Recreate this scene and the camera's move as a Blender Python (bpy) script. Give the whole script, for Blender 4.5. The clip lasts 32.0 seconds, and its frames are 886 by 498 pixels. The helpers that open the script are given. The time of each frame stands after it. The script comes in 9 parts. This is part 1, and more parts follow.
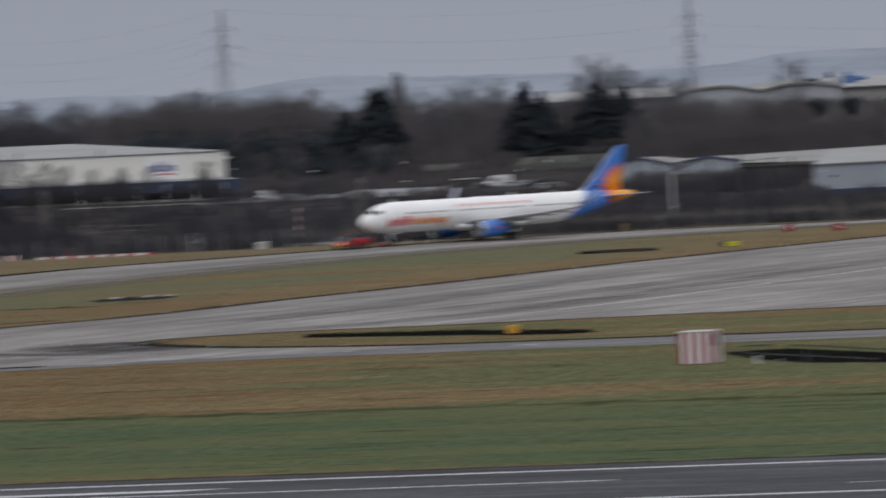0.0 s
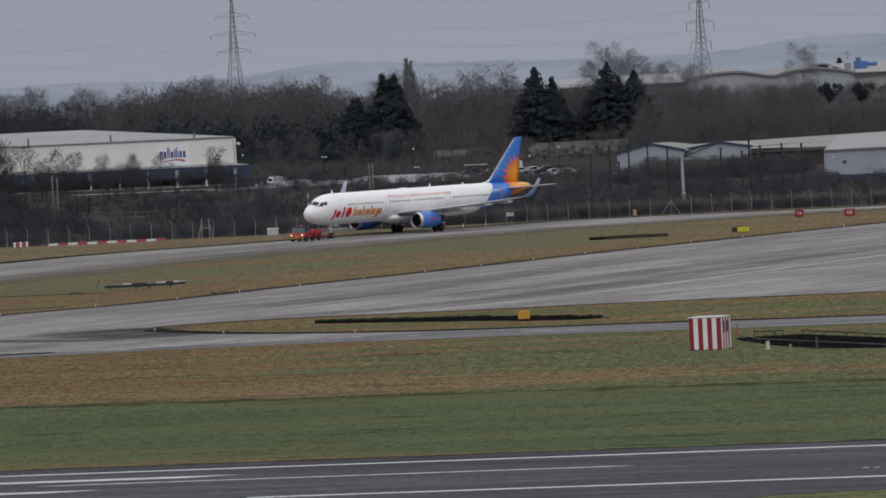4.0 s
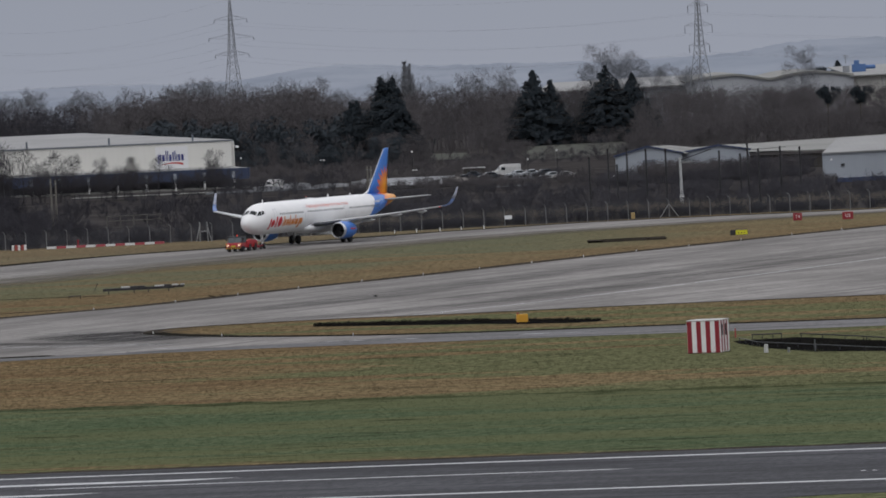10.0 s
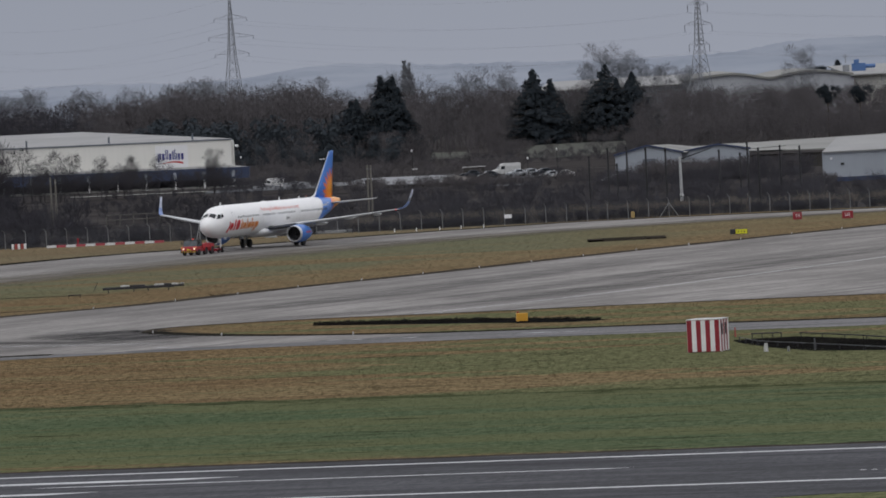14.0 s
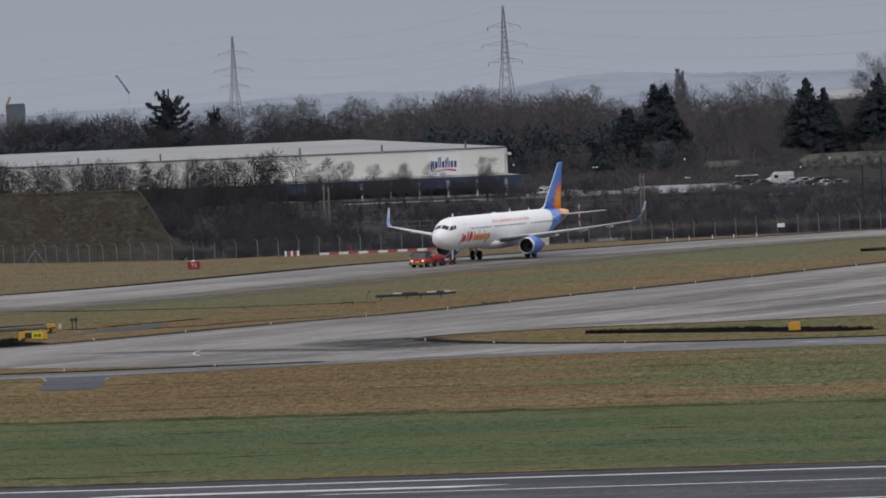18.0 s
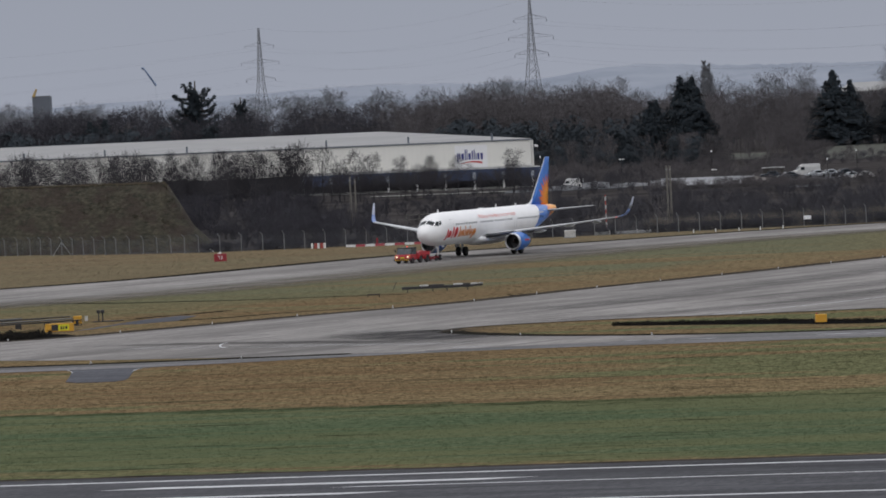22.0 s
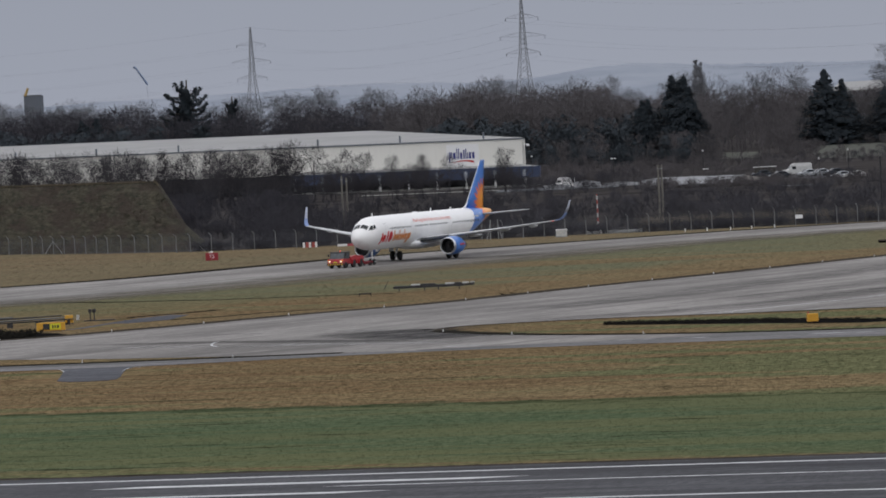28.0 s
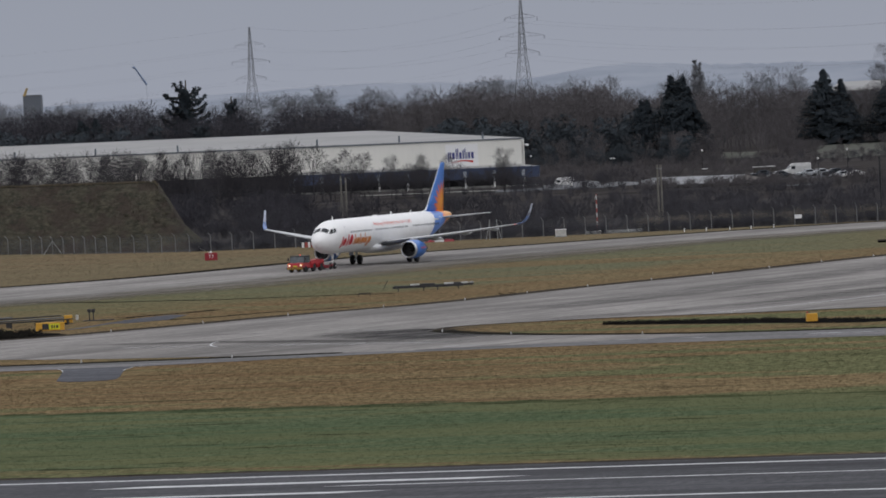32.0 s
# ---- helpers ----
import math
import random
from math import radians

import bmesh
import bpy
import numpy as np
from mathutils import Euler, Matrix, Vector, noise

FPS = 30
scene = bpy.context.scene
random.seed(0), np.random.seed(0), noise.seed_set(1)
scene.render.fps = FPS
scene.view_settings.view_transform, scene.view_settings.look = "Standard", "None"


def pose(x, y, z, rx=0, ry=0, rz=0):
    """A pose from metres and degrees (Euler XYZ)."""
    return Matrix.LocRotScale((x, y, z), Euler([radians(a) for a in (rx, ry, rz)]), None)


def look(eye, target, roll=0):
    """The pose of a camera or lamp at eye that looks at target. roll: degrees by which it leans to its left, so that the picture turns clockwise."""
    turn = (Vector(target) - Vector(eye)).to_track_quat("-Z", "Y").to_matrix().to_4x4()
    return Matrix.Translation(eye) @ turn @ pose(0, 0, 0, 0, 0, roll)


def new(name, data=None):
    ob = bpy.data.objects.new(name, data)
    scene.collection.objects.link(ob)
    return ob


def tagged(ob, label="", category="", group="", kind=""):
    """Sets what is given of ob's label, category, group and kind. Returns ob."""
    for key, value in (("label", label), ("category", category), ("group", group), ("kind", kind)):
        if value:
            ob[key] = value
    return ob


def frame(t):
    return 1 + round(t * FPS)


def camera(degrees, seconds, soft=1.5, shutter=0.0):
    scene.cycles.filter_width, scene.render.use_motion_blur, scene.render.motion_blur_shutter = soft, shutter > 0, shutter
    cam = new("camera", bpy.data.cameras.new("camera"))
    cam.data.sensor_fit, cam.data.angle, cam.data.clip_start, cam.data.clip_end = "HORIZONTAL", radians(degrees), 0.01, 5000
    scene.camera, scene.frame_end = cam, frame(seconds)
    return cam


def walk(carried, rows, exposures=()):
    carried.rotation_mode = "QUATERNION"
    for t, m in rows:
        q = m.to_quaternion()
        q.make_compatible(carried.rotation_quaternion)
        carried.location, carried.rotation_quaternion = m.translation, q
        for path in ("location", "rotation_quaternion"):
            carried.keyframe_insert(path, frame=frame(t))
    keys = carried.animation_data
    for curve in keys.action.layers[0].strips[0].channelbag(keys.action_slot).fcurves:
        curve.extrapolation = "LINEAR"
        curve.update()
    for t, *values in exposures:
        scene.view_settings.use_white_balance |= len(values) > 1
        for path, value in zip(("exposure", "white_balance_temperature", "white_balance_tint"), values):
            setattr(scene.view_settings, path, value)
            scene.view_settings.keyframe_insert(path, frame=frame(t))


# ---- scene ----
# The camera stands on a raised viewing place and only turns.
EYE = (0.0, 0.0, 22.03)


def view(az, tilt, lean):
    return pose(*EYE) @ pose(0, 0, 0, 0, 0, az) @ pose(0, 0, 0, 90 - tilt) @ pose(0, 0, 0, 0, 0, lean)


LENS = 7.4763
cam = camera(LENS, 32.0, soft=1.75, shutter=0.4)
AIM = [
    (0, -0.0720, 1.4270, -2.901), (0.1, 0.4683, 1.4423, -2.915), (0.2, 0.3533, 1.4339, -2.912), (0.3, 0.2338, 1.4304, -2.909),
    (0.5, 0.0484, 1.4242, -2.978), (1, -0.0691, 1.4024, -2.969), (1.5, -0.0525, 1.4122, -2.960), (2, -0.0231, 1.4440, -2.952),
    (2.5, 0.0073, 1.4803, -2.945), (3, 0.0217, 1.5153, -2.941), (3.5, 0.0244, 1.5372, -2.940), (5.5, 0.0176, 1.5453, -2.937),
    (6, 0.0172, 1.5380, -2.933), (6.5, 0.0130, 1.5339, -2.932), (7, 0.0096, 1.5309, -2.936), (7.5, 0.0058, 1.5239, -2.941),
    (8, 0.0020, 1.5241, -2.943), (8.5, 0.0020, 1.5241, -2.942), (9, 0.0020, 1.5246, -2.942), (9.5, 0.0072, 1.5237, -2.942),
    (10, 0.0082, 1.5166, -2.941), (10.5, 0.0078, 1.5221, -2.939), (11, 0.0010, 1.5188, -2.937), (11.5, 0.0020, 1.5242, -2.934),
    (12, 0.0020, 1.5242, -2.930), (12.5, 0.0047, 1.5277, -2.926), (13, 0.0087, 1.5281, -2.925), (13.5, 0.0071, 1.5240, -2.927),
    (15.5, 0.0095, 1.5307, -2.913), (15.6, 0.0143, 1.5227, -2.903), (15.7, 0.0772, 1.5043, -2.900), (15.8, 1.2484, 1.4243, -2.863),
    (15.9, 2.9093, 1.3164, -2.827), (16, 3.9394, 1.2542, -2.837), (16.1, 3.7628, 1.2291, -2.830), (16.2, 3.6465, 1.2081, -2.820),
    (16.3, 3.6522, 1.1990, -2.820), (16.4, 3.6336, 1.1900, -2.822), (16.5, 3.5034, 1.1838, -2.824), (16.6, 3.4270, 1.1820, -2.820),
    (16.7, 3.1770, 1.1810, -2.815), (16.8, 2.8328, 1.1822, -2.808), (16.9, 2.6170, 1.1880, -2.800), (17, 2.3550, 1.1937, -2.777),
    (17.5, 2.3153, 1.2475, -2.773), (18, 2.3044, 1.3425, -2.768), (18.5, 2.3331, 1.4076, -2.762), (19, 2.3648, 1.4281, -2.759),
    (19.5, 2.3875, 1.4270, -2.760), (20, 2.4309, 1.4163, -2.763), (20.5, 2.4721, 1.4082, -2.766), (21, 2.5035, 1.4067, -2.772),
    (21.5, 2.5326, 1.4039, -2.776), (22, 2.5306, 1.3982, -2.776), (22.5, 2.5103, 1.3991, -2.771), (23, 2.5032, 1.3995, -2.766),
    (23.5, 2.4901, 1.3942, -2.765), (24, 2.4809, 1.4038, -2.766), (24.5, 2.4736, 1.4088, -2.769), (25, 2.4666, 1.4092, -2.773),
    (25.5, 2.4650, 1.4065, -2.777), (27.5, 2.4551, 1.4090, -2.757), (28, 2.4597, 1.4088, -2.758), (28.5, 2.4549, 1.4025, -2.760),
    (29, 2.4580, 1.4017, -2.763), (29.5, 2.4603, 1.4068, -2.765), (30, 2.4597, 1.4088, -2.766), (30.5, 2.4597, 1.4088, -2.765),
    (31, 2.4531, 1.4092, -2.766), (31.5, 2.4578, 1.4089, -2.767), (32, 2.4531, 1.4099, -2.768)]
walk(cam, [(t, view(a, b, c)) for t, a, b, c in AIM], exposures=[(0.0, -0.05), (6.0, -0.05), (8.0, -0.07), (13.5, -0.06), (15.5, -0.09), (17.0, -0.11), (18.0, 0.04), (25.5, 0.04), (28.0, 0.03), (30.0, 0.0), (32.0, -0.02)])

# ---- light: a closed winter overcast ----
world = bpy.data.worlds.new("overcast")
scene.world = world
world.use_nodes = True
wn = world.node_tree
for n in list(wn.nodes):
    wn.nodes.remove(n)
w_out = wn.nodes.new("ShaderNodeOutputWorld")
w_bg = wn.nodes.new("ShaderNodeBackground")
w_sky = wn.nodes.new("ShaderNodeTexSky")
w_sky.sky_type = "NISHITA"
w_sky.sun_disc = False
w_sky.sun_elevation = radians(32)
w_sky.sun_rotation = radians(200)
w_sky.dust_density = 3.0
# the cloud deck: hazy and pale low down, brighter overhead
w_tc = wn.nodes.new("ShaderNodeTexCoord")
w_sep = wn.nodes.new("ShaderNodeSeparateXYZ")
w_ramp = wn.nodes.new("ShaderNodeValToRGB")
wn.links.new(w_tc.outputs["Generated"], w_sep.inputs[0])
wn.links.new(w_sep.outputs[2], w_ramp.inputs[0])
stops = w_ramp.color_ramp.elements
stops[0].position, stops[0].color = 0.0, (0.332, 0.356, 0.425, 1)
stops[1].position, stops[1].color = 1.0, (1.01, 1.02, 1.09, 1)
for pos, col in ((0.016, (0.314, 0.338, 0.404)), (0.034, (0.249, 0.269, 0.327)), (0.30, (0.832, 0.845, 0.91))):
    stops.new(pos).color = (*col, 1)
w_mix = wn.nodes.new("ShaderNodeMix")
w_mix.data_type = "RGBA"
w_mix.inputs[0].default_value = 0.94
w_hs = wn.nodes.new("ShaderNodeHueSaturation")
w_hs.inputs["Saturation"].default_value = 0.3
w_hs.inputs["Value"].default_value = 0.10
wn.links.new(w_sky.outputs[0], w_hs.inputs["Color"])
wn.links.new(w_hs.outputs[0], w_mix.inputs[6])
wn.links.new(w_ramp.outputs[0], w_mix.inputs[7])
wn.links.new(w_mix.outputs[2], w_bg.inputs["Color"])
wn.links.new(w_bg.outputs[0], w_out.inputs[0])
w_bg.inputs["Strength"].default_value = 1.0

sun_data = bpy.data.lights.new("sun", "SUN")
sun_data.energy, sun_data.angle, sun_data.color = 0.35, radians(40), (1.0, 0.97, 0.93)
sun = new("sun", sun_data)
sun.matrix_world = look((0, 0, 400), (60, 330, 0))
# ---- materials ----
def mat(name, rough=0.7, metal=0.0, spec=0.5):
    m = bpy.data.materials.new(name)
    m.use_nodes = True
    p = m.node_tree.nodes["Principled BSDF"]
    p.inputs["Roughness"].default_value = rough
    p.inputs["Metallic"].default_value = metal
    p.inputs["Specular IOR Level"].default_value = spec
    return m, m.node_tree, p


def lerp(nt, fac, a, b):
    n = nt.nodes.new("ShaderNodeMix")
    n.data_type = "RGBA"
    for i, v in ((0, fac), (6, a), (7, b)):
        if isinstance(v, (tuple, list)):
            n.inputs[i].default_value = (*v, 1)
        elif isinstance(v, (int, float)):
            n.inputs[i].default_value = v
        else:
            nt.links.new(v, n.inputs[i])
    return n.outputs[2]


def calc(nt, op, a, b=None, clamp=False):
    n = nt.nodes.new("ShaderNodeMath")
    n.operation = op
    n.use_clamp = clamp
    for i, v in enumerate((a, b)):
        if v is None:
            continue
        if isinstance(v, (int, float)):
            n.inputs[i].default_value = v
        else:
            nt.links.new(v, n.inputs[i])
    return n.outputs[0]


def ramp(nt, value, lo, hi):
    n = nt.nodes.new("ShaderNodeMapRange")
    n.inputs["From Min"].default_value, n.inputs["From Max"].default_value = lo, hi
    nt.links.new(value, n.inputs["Value"])
    return n.outputs[0]


def grain(nt, scale, detail=4.0, rough=0.6, stretch=(1, 1, 1), turn=0.0):
    tc = nt.nodes.new("ShaderNodeTexCoord")
    mp = nt.nodes.new("ShaderNodeMapping")
    mp.vector_type = "TEXTURE"
    mp.inputs["Scale"].default_value = tuple(1 / s for s in stretch)
    mp.inputs["Rotation"].default_value = (0, 0, turn)
    nz = nt.nodes.new("ShaderNodeTexNoise")
    nz.inputs["Scale"].default_value, nz.inputs["Detail"].default_value, nz.inputs["Roughness"].default_value = scale, detail, rough
    nt.links.new(tc.outputs["Object"], mp.inputs["Vector"])
    nt.links.new(mp.outputs[0], nz.inputs["Vector"])
    return nz.outputs["Fac"]


def bump(nt, p, height, strength=0.3, distance=0.05):
    b = nt.nodes.new("ShaderNodeBump")
    b.inputs["Strength"].default_value, b.inputs["Distance"].default_value = strength, distance
    nt.links.new(height, b.inputs["Height"])
    nt.links.new(b.outputs[0], p.inputs["Normal"])


def plain(name, col, rough=0.6, metal=0.0, vary=0.25, scale=3.0, dirt=None, spec=0.5):
    """Colour with wear at two scales."""
    m, nt, p = mat(name, rough, metal, spec)
    a, b = grain(nt, scale), grain(nt, scale * 9)
    lo = tuple(c * (1 - vary) for c in col)
    hi = tuple(min(1, c * (1 + vary * 0.6)) for c in col)
    c = lerp(nt, ramp(nt, a, 0.3, 0.7), lo, hi)
    c = lerp(nt, calc(nt, "MULTIPLY", ramp(nt, b, 0.5, 0.75), 0.35), c, dirt or tuple(x * 0.6 for x in col))
    nt.links.new(c, p.inputs["Base Color"])
    bump(nt, p, b, 0.15, 0.01)
    return m


def round_normal(nt, p, keep=0.4, lean=(0.0, -0.3, 0.62)):
    """Thin round twigs and sprays catch the sky evenly: the face's own turn counts for a part alone."""
    g = nt.nodes.new("ShaderNodeNewGeometry")
    mad, unit = nt.nodes.new("ShaderNodeVectorMath"), nt.nodes.new("ShaderNodeVectorMath")
    mad.operation, unit.operation = "MULTIPLY_ADD", "NORMALIZE"
    nt.links.new(g.outputs["Normal"], mad.inputs[0])
    mad.inputs[1].default_value, mad.inputs[2].default_value = (keep, keep, keep), lean
    nt.links.new(mad.outputs[0], unit.inputs[0])
    nt.links.new(unit.outputs[0], p.inputs["Normal"])
    return g


def per_island(name, lo, hi, rough=0.9, scale=0.12, keep=0.28):
    m, nt, p = mat(name, rough, 0, 0.1)
    g = round_normal(nt, p, keep)
    c = lerp(nt, g.outputs["Random Per Island"], lo, hi)
    n = grain(nt, scale, 3)
    c = lerp(nt, calc(nt, "MULTIPLY", ramp(nt, n, 0.38, 0.62), 0.45), c, tuple(x * 0.6 for x in lo))
    nt.links.new(c, p.inputs["Base Color"])
    return m


STRAW_AT, MOSS_AT, RUST_AT = 460.0, 494.0, 520.0
TURN = -math.atan2(0.2607, 0.9655)


def airfield_grass(name="airfield_grass", blades=False):
    """Mown green strip by the runway, ragged straw and rust sward beyond a furrow, in bands along the runway, with green patches."""
    m, nt, p = mat(name, 1.0, 0, 0.0)
    tc = nt.nodes.new("ShaderNodeTexCoord")
    sp = nt.nodes.new("ShaderNodeSeparateXYZ")
    nt.links.new(tc.outputs["Object"], sp.inputs[0])
    # distance from the runway's own line
    n = calc(nt, "ADD", calc(nt, "MULTIPLY", sp.outputs[0], 0.2607), calc(nt, "MULTIPLY", sp.outputs[1], 0.9655))
    n = calc(nt, "ADD", n, calc(nt, "MULTIPLY", sp.outputs[0], 0.11))
    big = grain(nt, 0.022, 5, 0.6, (0.5, 1, 1), TURN)
    bands = grain(nt, 0.085, 2, 0.5, (0.14, 1, 1), TURN)
    rows = grain(nt, 0.12, 2, 0.5, (0.10, 1, 1), TURN)
    mid = grain(nt, 0.3, 5, 0.65, (0.6, 1, 1), TURN)
    fine = grain(nt, 1.3, 4, 0.75, (1.1, 0.7, 1), TURN)
    tuft = grain(nt, 0.6, 6, 0.8, (0.6, 0.8, 1), TURN)
    holes = grain(nt, 0.34, 5, 0.7, (0.22, 1.2, 1), TURN)
    spread = ramp(nt, fine, 0.38, 0.62)
    green = lerp(nt, spread, (0.052, 0.070, 0.036), (0.122, 0.146, 0.086))
    green = lerp(nt, calc(nt, "MULTIPLY", ramp(nt, rows, 0.46, 0.56), 0.6), green, (0.122, 0.122, 0.062))
    green = lerp(nt, calc(nt, "MULTIPLY", ramp(nt, big, 0.55, 0.42), 0.35), green, (0.052, 0.086, 0.048))
    streak = grain(nt, 0.55, 4, 0.65, (0.07, 1, 1), TURN)
    straw = lerp(nt, spread, (0.100, 0.077, 0.043), (0.272, 0.203, 0.114))
    rust = lerp(nt, spread, (0.086, 0.063, 0.036), (0.236, 0.161, 0.089))
    straw = lerp(nt, calc(nt, "ADD", calc(nt, "MULTIPLY", ramp(nt, bands, 0.44, 0.56), 0.6), calc(nt, "MULTIPLY", ramp(nt, sp.outputs[0], 0.0, -28.0), 0.4)), straw, rust)
    straw = lerp(nt, calc(nt, "MULTIPLY", ramp(nt, streak, 0.53, 0.60), 0.6), straw, (0.150, 0.136, 0.074))
    straw = lerp(nt, calc(nt, "MULTIPLY", ramp(nt, streak, 0.46, 0.38), 0.45), straw, (0.098, 0.064, 0.038))
    moss = lerp(nt, spread, (0.064, 0.078, 0.039), (0.162, 0.170, 0.090))
    # the green strip ends at a furrow, straw beyond, green patches in it and more of them behind the taxiway
    edge = calc(nt, "ADD", n, calc(nt, "MULTIPLY", calc(nt, "SUBTRACT", mid, 0.5), 15.0))
    dry = ramp(nt, edge, 440.5, 443.5)
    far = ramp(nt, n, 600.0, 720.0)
    broad = grain(nt, 0.012, 3, 0.5, (0.5, 1, 1), TURN)
    mix = calc(nt, "ADD", calc(nt, "MULTIPLY", big, 0.35), calc(nt, "MULTIPLY", rows, 0.65))
    mix = calc(nt, "ADD", mix, calc(nt, "MULTIPLY", calc(nt, "SUBTRACT", mid, 0.5), 0.25))
    west = calc(nt, "MULTIPLY", ramp(nt, sp.outputs[0], 5.0, -45.0), ramp(nt, n, 830.0, 790.0))
    mix = calc(nt, "ADD", mix, calc(nt, "MULTIPLY", calc(nt, "MULTIPLY", far, west), 0.06))
    # greener towards the striped hut's end of the strip
    mix = calc(nt, "ADD", mix, calc(nt, "MULTIPLY", ramp(nt, calc(nt, "SUBTRACT", sp.outputs[0], calc(nt, "MULTIPLY", far, 60.0)), -8.0, 27.0), calc(nt, "MULTIPLY", ramp(nt, n, 545.0, 520.0), 0.13)))
    def belt_of(middle, half):
        return calc(nt, "SUBTRACT", 1.0, calc(nt, "DIVIDE", calc(nt, "ABSOLUTE", calc(nt, "SUBTRACT", edge, middle)), half), True)
    mix = calc(nt, "SUBTRACT", mix, calc(nt, "MULTIPLY", belt_of(STRAW_AT, 16.0), 0.10))
    east = ramp(nt, sp.outputs[0], -22.0, 4.0)
    mix = calc(nt, "ADD", mix, calc(nt, "MULTIPLY", calc(nt, "MULTIPLY", belt_of(MOSS_AT, 16.0), east), 0.09))
    mix = calc(nt, "SUBTRACT", mix, calc(nt, "MULTIPLY", calc(nt, "SUBTRACT", 1.0, east), 0.05))
    mix = calc(nt, "SUBTRACT", mix, calc(nt, "MULTIPLY", belt_of(RUST_AT, 22.0), 0.08))
    patch = ramp(nt, mix, 0.487, 0.55)
    soft = calc(nt, "ADD", calc(nt, "MULTIPLY", broad, 0.7), calc(nt, "MULTIPLY", rows, 0.3))
    soft = calc(nt, "ADD", soft, calc(nt, "MULTIPLY", west, 0.03))
    # between the taxiways: a tan margin along the front one, green in the middle, tan again towards the fence and the east
    front = calc(nt, "MAXIMUM", calc(nt, "ADD", calc(nt, "MULTIPLY", sp.outputs[0], 1.62), 734.5), 626.0)
    back = calc(nt, "ADD", calc(nt, "MULTIPLY", sp.outputs[0], 1.75), 873.0)
    wobble = calc(nt, "ADD", calc(nt, "MULTIPLY", calc(nt, "SUBTRACT", mid, 0.5), 36.0), calc(nt, "MULTIPLY", calc(nt, "SUBTRACT", big, 0.5), 60.0))
    heart = ramp(nt, calc(nt, "ADD", calc(nt, "SUBTRACT", sp.outputs[1], front), wobble), 36.0, 54.0)
    heart = calc(nt, "MULTIPLY", heart, calc(nt, "ADD", calc(nt, "MULTIPLY", ramp(nt, calc(nt, "SUBTRACT", sp.outputs[1], back), 14.0, -14.0), 0.8), 0.2))
    heart = calc(nt, "MULTIPLY", heart, calc(nt, "ADD", calc(nt, "MULTIPLY", ramp(nt, sp.outputs[0], 34.0, 6.0), 0.75), 0.25))
    meadow = calc(nt, "MULTIPLY", heart, calc(nt, "ADD", calc(nt, "MULTIPLY", ramp(nt, soft, 0.46, 0.515), 0.9), 0.1))
    patch = calc(nt, "ADD", calc(nt, "MULTIPLY", patch, calc(nt, "SUBTRACT", 1.0, far)), calc(nt, "MULTIPLY", far, meadow))
    sward = lerp(nt, calc(nt, "MULTIPLY", patch, 0.85), straw, moss)
    verge = calc(nt, "SUBTRACT", 1.0, ramp(nt, calc(nt, "ADD", n, calc(nt, "MULTIPLY", mid, 3.0)), 373.0, 376.0))
    flecks = calc(nt, "MULTIPLY", ramp(nt, tuft, 0.54, 0.68), 0.25)
    fac = calc(nt, "ADD", calc(nt, "MAXIMUM", dry, calc(nt, "MULTIPLY", verge, 0.8)), flecks, True)
    c = lerp(nt, fac, green, sward)
    # distance haze put into the colour: farther sward turns paler and greyer
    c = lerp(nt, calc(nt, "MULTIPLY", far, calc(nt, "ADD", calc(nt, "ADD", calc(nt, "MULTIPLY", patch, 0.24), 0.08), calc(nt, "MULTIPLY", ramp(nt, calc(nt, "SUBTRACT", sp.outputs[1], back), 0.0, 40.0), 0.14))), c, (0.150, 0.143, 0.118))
    # furrow and dark hollows
    line = calc(nt, "ABSOLUTE", calc(nt, "SUBTRACT", edge, 440.2))
    furrow = calc(nt, "SUBTRACT", 1.0, ramp(nt, line, 0.4, 2.4))
    c = lerp(nt, calc(nt, "MULTIPLY", furrow, 0.7), c, (0.026, 0.034, 0.016))
    c = lerp(nt, calc(nt, "MULTIPLY", ramp(nt, tuft, 0.43, 0.33), 0.14), c, (0.040, 0.042, 0.021))
    c = lerp(nt, calc(nt, "MULTIPLY", ramp(nt, holes, 0.59, 0.63), calc(nt, "SUBTRACT", 0.7, calc(nt, "MULTIPLY", far, 0.55))), c, (0.020, 0.022, 0.013))
    if blades:
        g = round_normal(nt, p, 0.25, (0.0, -0.15, 0.8))
        shade = ramp(nt, g.outputs["Random Per Island"], 0.0, 1.0)
        c = lerp(nt, calc(nt, "MULTIPLY", ramp(nt, shade, 0.5, 0.0), calc(nt, "MULTIPLY", dry, 0.18)), c, (0.040, 0.034, 0.019))
        c = lerp(nt, calc(nt, "MULTIPLY", ramp(nt, shade, 0.75, 1.0), calc(nt, "MULTIPLY", dry, 0.25)), c, (0.255, 0.198, 0.122))
    else:
        bump(nt, p, tuft, 0.2, 0.03)
    nt.links.new(c, p.inputs["Base Color"])
    return m


